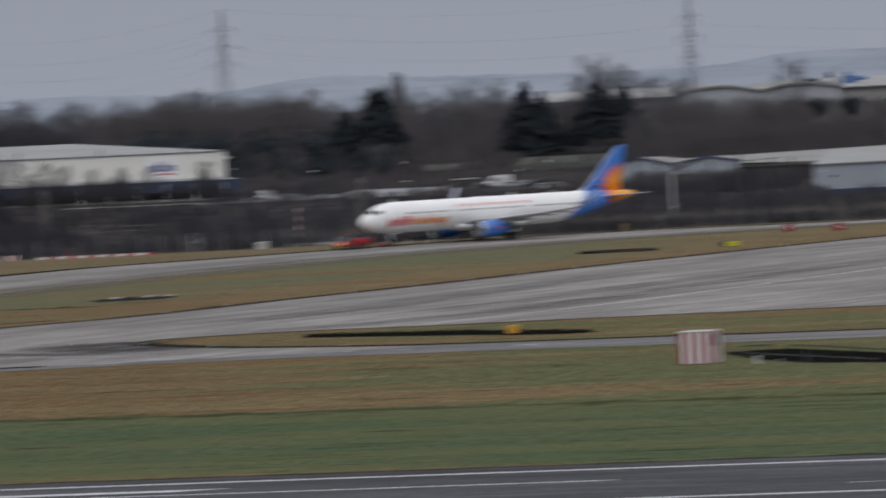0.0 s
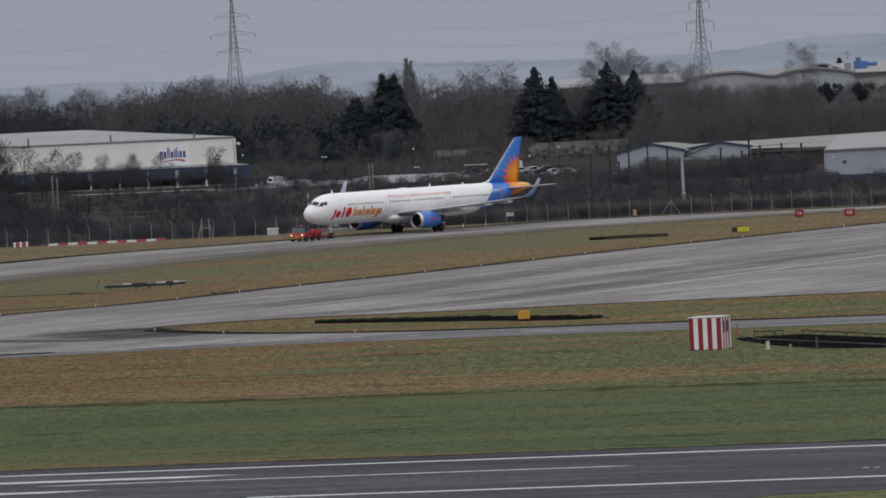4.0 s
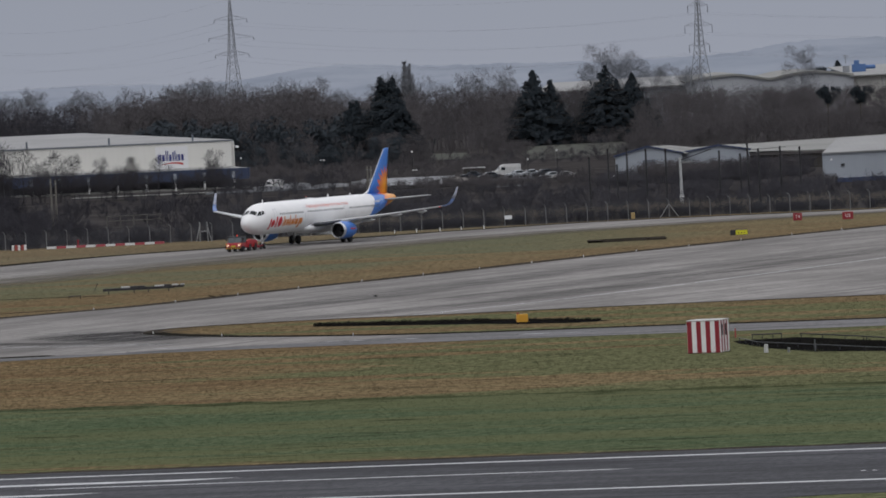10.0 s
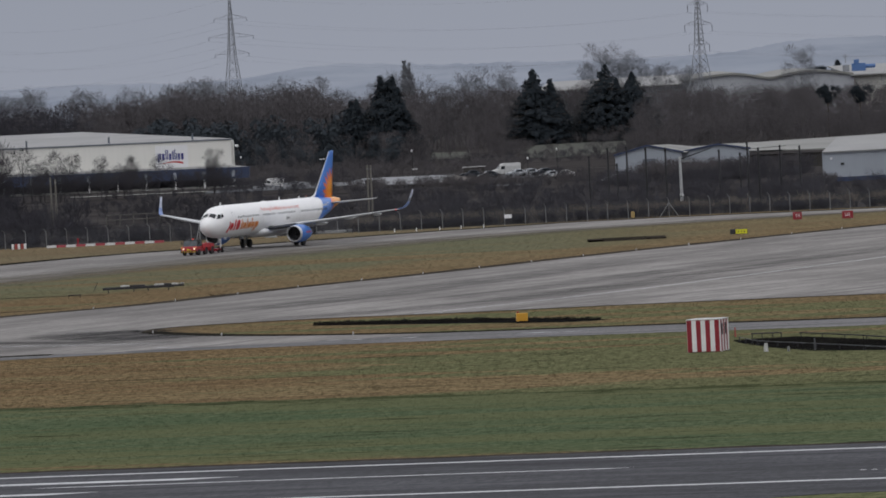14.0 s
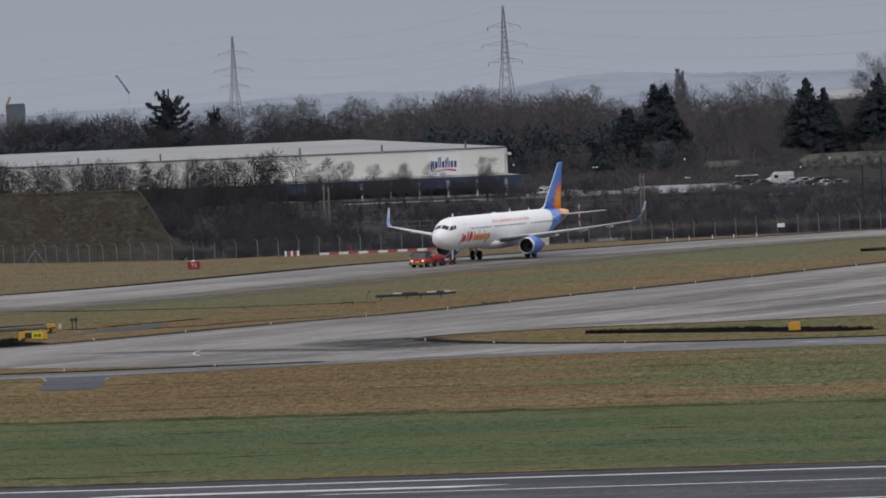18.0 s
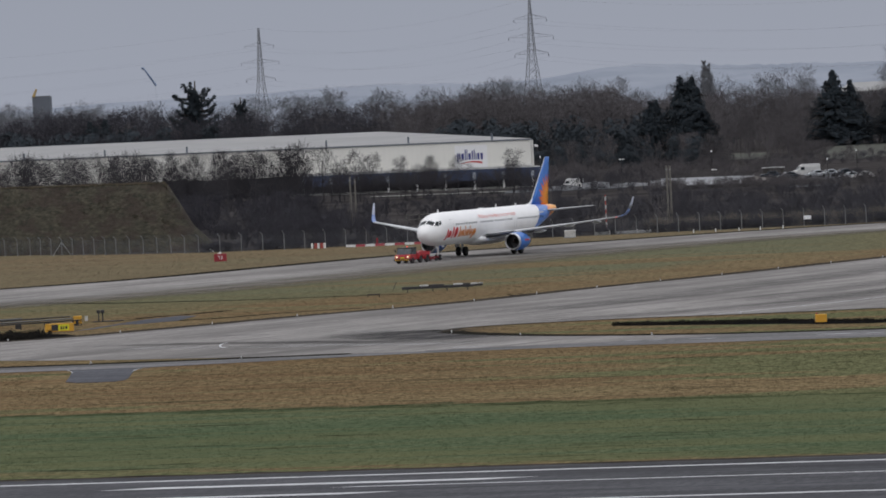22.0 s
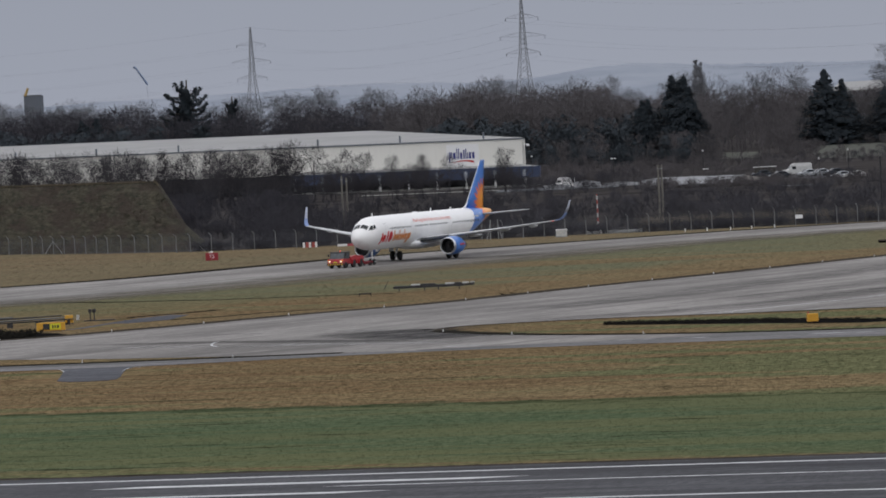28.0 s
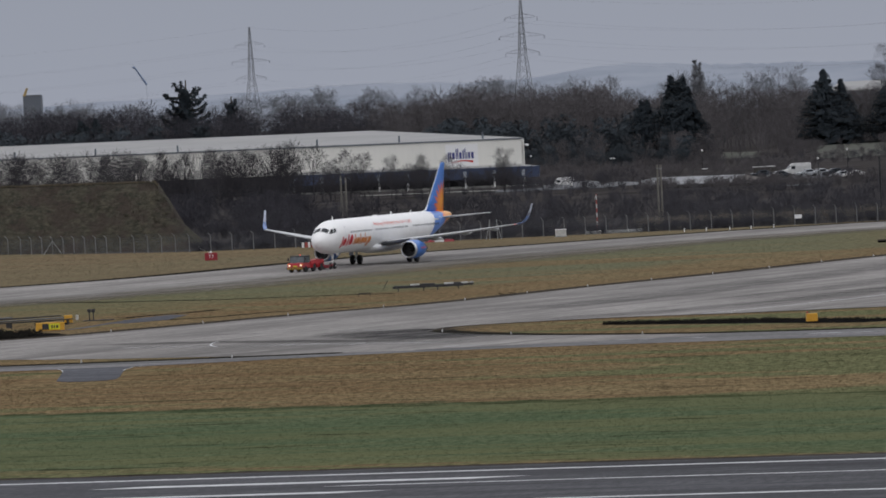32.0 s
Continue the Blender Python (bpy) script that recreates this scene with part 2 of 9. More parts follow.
def paving(name, col, streak=0.5, turn=TURN, joint=0.0):
    """Old concrete or tarmac: broad weathered fields, long streaks along the way, worn patches, grit."""
    m, nt, p = mat(name, 0.95, 0, 0.02)
    a = grain(nt, 0.05, 6, 0.68, (0.35, 1, 1), turn)
    b = grain(nt, 0.20, 7, 0.72, (0.07, 1, 1), turn)
    d = grain(nt, 1.7, 5, 0.8, (1.3, 0.4, 1), turn)
    e = grain(nt, 0.5, 5, 0.7, (0.16, 1, 1), turn)
    f = grain(nt, 0.9, 4, 0.6, (0.04, 1, 1), turn)
    c = lerp(nt, ramp(nt, a, 0.38, 0.62), tuple(x * 0.66 for x in col), tuple(x * 1.22 for x in col))
    c = lerp(nt, calc(nt, "MULTIPLY", ramp(nt, b, 0.50, 0.60), streak), c, tuple(x * 0.46 for x in col))
    c = lerp(nt, calc(nt, "MULTIPLY", ramp(nt, f, 0.54, 0.62), streak * 0.6), c, tuple(x * 0.50 for x in col))
    c = lerp(nt, calc(nt, "MULTIPLY", ramp(nt, d, 0.48, 0.56), 0.50), c, tuple(x * 0.52 for x in col))
    c = lerp(nt, calc(nt, "MULTIPLY", ramp(nt, d, 0.42, 0.35), 0.35), c, tuple(x * 1.4 for x in col))
    c = lerp(nt, calc(nt, "MULTIPLY", ramp(nt, e, 0.52, 0.62), 0.40), c, tuple(x * 0.62 for x in col))
    c = lerp(nt, calc(nt, "MULTIPLY", ramp(nt, e, 0.45, 0.37), 0.40), c, tuple(x * 1.35 for x in col))
    nt.links.new(c, p.inputs["Base Color"])
    bump(nt, p, d, 0.3, 0.02)
    return m


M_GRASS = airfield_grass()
M_BLADES = airfield_grass("grass_blades", True)
M_RUNWAY = paving("runway_asphalt", (0.092, 0.093, 0.100), 0.7)
M_TAXI = paving("taxiway_concrete", (0.270, 0.257, 0.245), 0.6, 1.03)
M_ROAD = paving("service_road_tarmac", (0.182, 0.179, 0.180), 0.6)
M_MARK = plain("worn_white_marking", (0.56, 0.57, 0.58), 0.9, 0, 0.2, 0.35, None, 0.0)
M_KERB = plain("dark_pavement_edge", (0.055, 0.048, 0.040), 1.0, 0, 0.45, 0.25, None, 0.0)
M_SCRUBLAND = plain("leaf_litter_and_soil", (0.054, 0.050, 0.049), 1.0, 0, 0.5, 0.06, None, 0.0)
M_WHITE = plain("white_painted_metal", (0.76, 0.76, 0.75), 0.45, 0, 0.06, 1.5)
M_DIRTYWHITE = plain("weathered_white_paint", (0.50, 0.50, 0.49), 0.6, 0, 0.15, 1.5)
M_GREYMETAL = plain("galvanised_steel", (0.32, 0.33, 0.33), 0.5, 0.6, 0.2, 2.0)
M_DARKMETAL = plain("dark_weathered_steel", (0.035, 0.035, 0.038), 0.6, 0.3, 0.3, 2.0)
M_BLACK = plain("black_rubber", (0.018, 0.018, 0.019), 0.8, 0, 0.3, 4.0)
M_RED = plain("signal_red_paint", (0.25, 0.013, 0.024), 0.45, 0, 0.15, 2.0)
M_YELLOW = plain("airfield_yellow_paint", (0.60, 0.32, 0.03), 0.5, 0, 0.12, 2.0)
M_SIGNYEL = plain("sign_yellow_face", (0.62, 0.60, 0.02), 0.5, 0, 0.08, 2.0)
M_BARK = plain("winter_bark", (0.075, 0.062, 0.05), 0.9, 0, 0.4, 1.0)
M_TWIG = per_island("bare_twigs", (0.083, 0.077, 0.081), (0.104, 0.096, 0.099))
# the dense wood's inner shade put into a darker twig colour
M_TWIG_SHADE = per_island("shade_dark_twigs", (0.035, 0.034, 0.042), (0.057, 0.055, 0.063))
# the two far twig colours carry distance haze as a pale blue-grey tint
M_TWIG_FAR = per_island("haze_tinted_twigs", (0.150, 0.155, 0.171), (0.168, 0.173, 0.188), 0.9, 0.12, 0.08)
M_TWIG_HAZE = per_island("haze_pale_poplar_twigs", (0.205, 0.211, 0.228), (0.225, 0.231, 0.248), 0.9, 0.12, 0.08)
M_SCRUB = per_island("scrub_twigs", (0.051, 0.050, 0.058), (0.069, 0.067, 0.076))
M_BIRCHTWIG = per_island("birch_twigs", (0.036, 0.035, 0.040), (0.066, 0.062, 0.067))
M_NEEDLE = per_island("dark_needles", (0.024, 0.031, 0.038), (0.036, 0.044, 0.051), 0.9, 0.12, 0.18)
M_IVY = per_island("evergreen_leaves", (0.037, 0.046, 0.055), (0.054, 0.064, 0.073), 0.9, 0.12, 0.12)
M_WING = plain("pale_grey_wing_paint", (0.52, 0.53, 0.54), 0.4, 0, 0.08, 0.8)
M_ENG = plain("engine_blue_paint", (0.055, 0.19, 0.58), 0.35, 0, 0.10, 1.0)
M_LIP = plain("bare_metal_lip", (0.62, 0.63, 0.65), 0.3, 0.8, 0.08, 2.0)
M_FAN = plain("dark_fan", (0.03, 0.03, 0.033), 0.5, 0.4, 0.3, 3.0)
M_HOT = plain("exhaust_metal", (0.09, 0.085, 0.08), 0.45, 0.7, 0.2, 2.0)
M_PANE = plain("dark_window_pane", (0.015, 0.018, 0.022), 0.15, 0, 0.2, 2.0)
M_SLOGAN = plain("coral_red_lettering", (0.72, 0.17, 0.13), 0.4, 0, 0.05)
M_TITLE_R = plain("bright_red_title_paint", (0.60, 0.015, 0.02), 0.35, 0, 0.05)
M_CABIN = plain("grey_cabin_pane", (0.12, 0.13, 0.15), 0.2, 0, 0.2, 2.0)
M_TITLE_O = plain("orange_title_paint", (0.70, 0.23, 0.03), 0.35, 0, 0.1)
M_LINE = plain("panel_line_grey", (0.60, 0.61, 0.62), 0.5)
# ---- mesh helpers ----
from mathutils.geometry import tessellate_polygon


def tri_mesh(name, verts, tris, material):
    """A large mesh of triangles out of arrays."""
    v = np.asarray(verts, np.float32)
    t = np.asarray(tris, np.int32)
    me = bpy.data.meshes.new(name)
    me.vertices.add(len(v))
    me.vertices.foreach_set("co", v.ravel())
    me.loops.add(3 * len(t))
    me.loops.foreach_set("vertex_index", t.ravel())
    me.polygons.add(len(t))
    me.polygons.foreach_set("loop_start", np.arange(0, 3 * len(t), 3, dtype=np.int32))
    me.update(calc_edges=True)
    me.materials.append(material)
    return me


def from_bm(name, bm, material, smooth=False):
    me = bpy.data.meshes.new(name)
    bm.normal_update()
    bm.to_mesh(me)
    bm.free()
    if smooth:
        me.polygons.foreach_set("use_smooth", [True] * len(me.polygons))
    if material:
        me.materials.append(material)
    return me


def part(name, data, material, parent, label="", m=None, smooth=False):
    """One mesh object under a thing or under a part; data is a bmesh or a mesh."""
    if isinstance(data, bmesh.types.BMesh):
        data = from_bm(name, data, material, smooth)
    ob = new(name, data)
    ob.parent = parent
    if m is not None:
        ob.matrix_basis = m
    if label:
        ob["label"] = label
    return ob


def thing(name, m, label, category, group="", kind="", data=None):
    ob = new(name, data)
    ob.matrix_basis = m
    return tagged(ob, label, category, group, kind)


def add_box(bm, x0, y0, z0, x1, y1, z1, bevel=0.0, m=None):
    g = bmesh.ops.create_cube(bm, size=1.0)
    vs = g["verts"]
    for v in vs:
        v.co = Vector((x0 + (v.co.x + 0.5) * (x1 - x0), y0 + (v.co.y + 0.5) * (y1 - y0), z0 + (v.co.z + 0.5) * (z1 - z0)))
    if bevel > 0:
        es = {e for v in vs for e in v.link_edges}
        r = bmesh.ops.bevel(bm, geom=list(es), offset=bevel, segments=2, affect="EDGES", profile=0.5)
        vs = [v for v in r["verts"]] + [v for v in vs if v.is_valid]
    if m is not None:
        seen = set()
        for v in vs:
            if v.is_valid and v not in seen:
                seen.add(v)
                v.co = m @ v.co
    return bm


def box(x0, y0, z0, x1, y1, z1, bevel=0.0, m=None):
    return add_box(bmesh.new(), x0, y0, z0, x1, y1, z1, bevel, m)


def add_tube(bm, a, b, r0, r1=None, n=8, caps=True):
    a, b = Vector(a), Vector(b)
    r1 = r0 if r1 is None else r1
    d = (b - a)
    q = d.to_track_quat("Z", "Y").to_matrix()
    ra, rb = [], []
    for i in range(n):
        t = 2 * math.pi * i / n
        o = q @ Vector((math.cos(t), math.sin(t), 0))
        ra.append(bm.verts.new(a + o * r0))
        rb.append(bm.verts.new(b + o * r1))
    for i in range(n):
        j = (i + 1) % n
        bm.faces.new((ra[i], ra[j], rb[j], rb[i]))
    if caps:
        bm.faces.new(ra[::-1])
        bm.faces.new(rb)
    return bm


def tube(a, b, r0, r1=None, n=8):
    return add_tube(bmesh.new(), a, b, r0, r1, n)


def loft(rings, closed=True, cap=True):
    """A skin through rings of equally many points."""
    bm = bmesh.new()
    rows = [[bm.verts.new(p) for p in r] for r in rings]
    n = len(rows[0])
    for a, b in zip(rows, rows[1:]):
        for i in range(n if closed else n - 1):
            j = (i + 1) % n
            bm.faces.new((a[i], a[j], b[j], b[i]))
    if cap:
        bm.faces.new(rows[0][::-1])
        bm.faces.new(rows[-1])
    bmesh.ops.recalc_face_normals(bm, faces=bm.faces)
    return bm


def lathe(profile, n=24, axis="X", at=(0, 0, 0), cap=True):
    """Rings round an axis out of (along, radius) rows."""
    rings = []
    for s, r in profile:
        ring = []
        for i in range(n):
            t = 2 * math.pi * i / n
            c, d = r * math.cos(t), r * math.sin(t)
            p = {"X": (s, c, d), "Y": (c, s, d), "Z": (c, d, s)}[axis]
            ring.append((p[0] + at[0], p[1] + at[1], p[2] + at[2]))
        rings.append(ring)
    return loft(rings, True, cap)


def sheet(points, z, thick=0.0):
    """A flat polygon, with an edge face of that thickness downward."""
    bm = bmesh.new()
    top = [bm.verts.new((x, y, z)) for x, y in points]
    for a, b, c in tessellate_polygon([[Vector((x, y, 0)) for x, y in points]]):
        f = bm.faces.new((top[a], top[b], top[c]))
        f.normal_update()
        if f.normal.z < 0:
            f.normal_flip()
    if thick:
        low = [bm.verts.new((x, y, z - thick)) for x, y in points]
        n = len(points)
        for i in range(n):
            j = (i + 1) % n
            bm.faces.new((top[i], top[j], low[j], low[i]))
    return bm


def smooth_line(pts, per=6):
    """Catmull-Rom through the points."""
    out = []
    for i in range(len(pts) - 1):
        p0, p1, p2, p3 = pts[max(i - 1, 0)], pts[i], pts[i + 1], pts[min(i + 2, len(pts) - 1)]
        for k in range(per):
            t = k / per
            out.append(tuple(0.5 * (2 * b + (c - a) * t + (2 * a - 5 * b + 4 * c - d) * t * t + (3 * b - a - 3 * c + d) * t ** 3)
                             for a, b, c, d in zip(p0, p1, p2, p3)))
    out.append(tuple(pts[-1]))
    return out


def ribbon(line, width, z, shift=0.0):
    """A strip along a line of (x, y)."""
    bm = bmesh.new()
    prev = None
    for i, (x, y) in enumerate(line):
        a, b = line[max(i - 1, 0)], line[min(i + 1, len(line) - 1)]
        dx, dy = b[0] - a[0], b[1] - a[1]
        l = math.hypot(dx, dy) or 1
        nx, ny = -dy / l, dx / l
        pair = [bm.verts.new((x + nx * (shift + s * width / 2), y + ny * (shift + s * width / 2), z)) for s in (-1, 1)]
        if prev:
            bm.faces.new((prev[0], pair[0], pair[1], prev[1]))
        prev = pair
    bmesh.ops.recalc_face_normals(bm, faces=bm.faces)
    for f in bm.faces:
        if f.normal.z < 0:
            f.normal_flip()
    return bm
# ---- the airfield ----
def ground_sheet():
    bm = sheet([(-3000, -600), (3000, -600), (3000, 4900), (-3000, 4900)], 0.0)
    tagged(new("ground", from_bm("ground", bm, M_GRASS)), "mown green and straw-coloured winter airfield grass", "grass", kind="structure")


ground_sheet()

E_AX = Vector((0.9655, -0.2607))
N_AX = Vector((0.2607, 0.9655))


def rw(e, n):
    p = E_AX * e + N_AX * n
    return (p.x, p.y)


def runway():
    bm = sheet([rw(-900, 369.3), rw(900, 369.3), rw(900, 330), rw(-60, 329.8), rw(-66.8, 329), rw(-69.8, 328.6), rw(-72.2, 327.2), rw(-75, 323), rw(-80, 312), rw(-900, 312)], 0.03, 0.03)
    tagged(new("runway", from_bm("runway", bm, M_RUNWAY)), "dark grey worn asphalt runway with white markings", "runway", kind="structure")
    marks = [  # e from, e to, n of the middle, width, taper
        (-900, 900, 364.9, 0.85, 0), (-134.9, -109.2, 358.3, 1.45, 3), (-119.9, -85.8, 354.6, 0.5, 1.5), (-71.6, -71.3, 346.1, 0.4, 0), (-71.0, -70.7, 346.1, 0.4, 0), (-70.3, -70.0, 346.1, 0.4, 0), (-360, -114.2, 349.0, 1.35, 3), (-103, 300, 338.9, 0.85, 0)]
    for a, b, n, w, t in marks:
        bm = sheet([rw(a, n - w / 2), rw(b - t, n - w / 2), rw(b, n + w / 2), rw(a + t, n + w / 2)], 0.036)
        part("runway_marking", bm, M_MARK, bpy.data.objects["runway"], "worn white painted line")
    # crumbling dark edge against the grass
    part("runway_edge", ribbon([rw(e, 370.2 + 0.4 * math.sin(e * 0.9) + 0.35 * math.sin(e * 2.3)) for e in range(-300, 300, 2)], 1.5, 0.014), M_KERB, bpy.data.objects["runway"], "dark earth edge")


runway()

BACK_NEAR = smooth_line([(-190, 640), (-130, 692), (-97.8, 723.5), (-80, 740), (-65, 757), (-50, 784), (-36, 815), (-18.7, 846), (0, 873), (22, 892), (59, 905), (120, 912)])
BACK_FAR = smooth_line([(-190, 712), (-135, 762), (-106.5, 789), (-85, 808), (-70.7, 825), (-55.5, 856), (-42.8, 878), (-28.5, 891), (-12, 907), (3, 920), (24, 930), (60, 922), (120, 915.5)])
FRONT_FAR = smooth_line([(-190, 634), (-120, 628), (-84.7, 625.5), (-67.4, 627), (-55, 641), (-42.9, 659), (-29.1, 676), (-15.7, 703), (0, 732), (20.4, 773), (54.6, 834), (78, 872), (120, 935)])
FRONT_NEAR = smooth_line([(-190, 650), (-120, 622), (-81, 599), (-63.5, 580), (-54.7, 572), (-47, 566.7), (-39.7, 562.5), (-33, 560.5), (-26.1, 558)])
WEDGE_FAR = smooth_line([(-26.6, 600), (-24.5, 609), (-11.7, 612), (0, 609), (15.8, 607.5), (39, 602.4), (120, 580)])
WEDGE_NEAR = smooth_line([(-26.6, 600), (-24, 593), (-16, 579), (-0.4, 565.5), (19.8, 557.5), (35.6, 550.5), (120, 521)])
ROAD_NEAR = smooth_line([(-190, 569), (-110, 561), (-75.6, 557), (-60, 554.5), (-49, 552), (-24, 555), (-0.4, 548.5), (19, 541.8), (34.7, 535.5), (120, 508)])
ROAD_FAR_L = smooth_line([(-190, 584), (-110, 574), (-77, 569), (-61, 564.5), (-46.5, 561.5), (-33, 559.6)])


def along(line, f):
    """The point at that share of a line's length."""
    ls = [math.hypot(b[0] - a[0], b[1] - a[1]) for a, b in zip(line, line[1:])]
    d = f * sum(ls)
    for (a, b), l in zip(zip(line, line[1:]), ls):
        if d <= l:
            return (a[0] + (b[0] - a[0]) * d / l, a[1] + (b[1] - a[1]) * d / l)
        d -= l
    return line[-1]


M_DUST = paving("dusty_concrete_margin", (0.165, 0.152, 0.135), 0.6)
M_EDGE = plain("black_turf_and_kerb_shadow", (0.022, 0.021, 0.018), 1.0, 0, 0.5, 0.3, (0.06, 0.05, 0.035), 0.0)
M_SLAB = paving("dark_wet_tarmac", (0.112, 0.115, 0.128), 0.5)


def stain_paint(name, col, strength):
    """A stain that fades raggedly towards its edges and ends."""
    m, nt, p = mat(name, 0.95, 0, 0.02)
    p.inputs["Base Color"].default_value = (*col, 1)
    tc, sp = nt.nodes.new("ShaderNodeTexCoord"), nt.nodes.new("ShaderNodeSeparateXYZ")
    nt.links.new(tc.outputs["UV"], sp.inputs[0])
    across = calc(nt, "SUBTRACT", 1.0, calc(nt, "ABSOLUTE", calc(nt, "SUBTRACT", calc(nt, "MULTIPLY", sp.outputs[1], 2.0), 1.0)))
    ends = calc(nt, "SUBTRACT", 1.0, calc(nt, "ABSOLUTE", calc(nt, "SUBTRACT", calc(nt, "MULTIPLY", sp.outputs[0], 2.0), 1.0)))
    k = calc(nt, "MULTIPLY", ramp(nt, across, 0.0, 0.55), ramp(nt, ends, 0.0, 0.5))
    k = calc(nt, "MULTIPLY", k, ramp(nt, grain(nt, 0.35, 6, 0.7, (0.4, 1, 1), 0.6), 0.30, 0.62))
    k = calc(nt, "MULTIPLY", k, strength, True)
    clear, mixer = nt.nodes.new("ShaderNodeBsdfTransparent"), nt.nodes.new("ShaderNodeMixShader")
    nt.links.new(k, mixer.inputs[0])
    nt.links.new(clear.outputs[0], mixer.inputs[1])
    nt.links.new(p.outputs[0], mixer.inputs[2])
    nt.links.new(mixer.outputs[0], nt.nodes["Material Output"].inputs["Surface"])
    return m


def stain_strip(line, width, z, material, parent, name, label):
    bm = ribbon(line, width, z)
    uv = bm.loops.layers.uv.new("UVMap")
    bm.verts.index_update()
    last = max(1, len(line) - 1)
    for f in bm.faces:
        for l in f.loops:
            l[uv].uv = ((l.vert.index // 2) / last, l.vert.index % 2)
    return part(name, bm, material, parent, label)


def pavements():
    def strip(name, low, high, xs, z, material, label, cat):
        """Paving between two lines that are told as functions of x."""
        bm = bmesh.new()
        prev = None
        for x in xs:
            pair = (bm.verts.new((x, low(x), z)), bm.verts.new((x, high(x), z)))
            if prev:
                bm.faces.new((prev[0], pair[0], pair[1], prev[1]))
            prev = pair
        return tagged(new(name, from_bm(name, bm, material)), label, cat, kind="structure")

    def reader(line):
        px, py = [p[0] for p in line], [p[1] for p in line]
        return lambda x: float(np.interp(x, px, py))
    tip = -26.6
    wide = [-190 + i * 2.0 for i in range(156)]
    xs = sorted([x for x in wide if abs(x - tip) > 0.5] + [tip - 0.02, tip + 0.02])
    front_low = lambda x: reader(FRONT_NEAR)(x) if x < tip else reader(WEDGE_FAR)(x)
    road_high = lambda x: (min(reader(ROAD_FAR_L)(x), reader(FRONT_NEAR)(x)) if x < -33 else reader(FRONT_NEAR)(x)) if x < tip else reader(WEDGE_NEAR)(x)
    back = strip("taxiway_back", reader(BACK_NEAR), reader(BACK_FAR), wide, 0.03, M_TAXI, "pale grey streaked concrete taxiway under the towed airliner", "taxiway")
    front = strip("taxiway_front", front_low, reader(FRONT_FAR), xs, 0.03, M_TAXI, "wide pale grey concrete taxiway with tyre streaks", "taxiway")
    road = strip("service_road", reader(ROAD_NEAR), road_high, xs, 0.026, M_ROAD, "narrow wet grey tarmac service road", "road")
    # muddy edges; the black one on WEDGE_NEAR paints the kerb's shadow
    for parent, line, w, sh in ((front, FRONT_FAR, 3.0, 1.2), (front, WEDGE_NEAR, 2.4, 0.2), (front, WEDGE_FAR, 1.2, 0.0), (front, ROAD_FAR_L, 2.6, 1.0),
                                (back, BACK_FAR, 4.2, 1.6)):
        part("pavement_edge", ribbon(line, w, 0.036, sh), M_EDGE if line in (BACK_FAR, ROAD_FAR_L, WEDGE_NEAR) else M_KERB, parent, "dark pavement edge of mud and painted kerb shadow")
    for d, w in ((1.6, 3.4), (-0.9, 1.6)):
        part("dusty_margin", ribbon(BACK_NEAR, w, 0.036 if d > 0 else 0.018, d), M_DUST, back, "dusty worn margin of the taxiway")
    stain_strip(BACK_NEAR, 22, 0.0345, stain_paint("wind_blown_dust", (0.160, 0.147, 0.122), 0.85), back, "dusty_margin", "dust and thin grass creeping over the taxiway edge")
    dark = stain_paint("tyre_and_oil_stain", (0.070, 0.068, 0.069), 0.7)
    pale = stain_paint("scuffed_pale_concrete", (0.34, 0.33, 0.325), 0.7)
    lane = stain_paint("faint_tyre_lane", (0.105, 0.102, 0.102), 0.42)
    for pts, w in (([(-37.5, 603), (-33.5, 603.5), (-30, 603), (-27, 603), (-24.5, 609)], 10), ([(-34.5, 598), (-31, 594.5), (-28.5, 591), (-25.5, 587), (-20, 580)], 11), ([(-25.5, 612), (-16, 617.5), (-6, 622), (4, 634), (16, 656), (30, 688)], 6),
                   ([(-30, 640), (-16, 652), (-4, 676), (12, 716), (26, 752)], 7), ([(-6, 640), (4, 656), (16, 682), (30, 715), (46, 756)], 5), ([(4, 640), (14, 658), (26, 684), (40, 718), (56, 760)], 4), ([(-60, 606), (-50, 600), (-42, 594), (-34, 586), (-22, 573)], 5)):
        far_lane = pts[-1][1] > 680
        stain_strip(smooth_line(pts), w * (1.7 if far_lane else 1.0), 0.0335, lane if far_lane else dark, front, "tyre_stain", "faint tyre lane" if far_lane else "dark rubber stain on the concrete")
    for pts, w in (([(-36.3, 610.5), (-34.3, 610), (-32.5, 608.3), (-31.5, 607.6)], 3.0), ([(-44, 588), (-38, 583), (-30, 577), (-22, 569)], 6), ([(-56, 596), (-50, 592), (-44, 586)], 5)):
        stain_strip(smooth_line(pts), w, 0.035, pale, front, "scuffed_patch", "pale scuffed patch of the concrete")
    # short pale strips paint the sheen of the wet road
    for pts in ([(-24.9, 563.8), (-23, 563.2), (-20.9, 562.4)], [(-10.6, 561.2), (-8.5, 560.2), (-6.4, 559.0)], [(-5.1, 558.3), (-3.8, 558), (-2.2, 557.4)], [(5, 555.5), (8, 554.5), (12, 552.8)]):
        stain_strip(smooth_line(pts), 1.5, 0.033, stain_paint("painted_wet_sheen", (0.42, 0.42, 0.43), 1.2), road, "sheen_strip", "pale wet sheen painted on the service road")
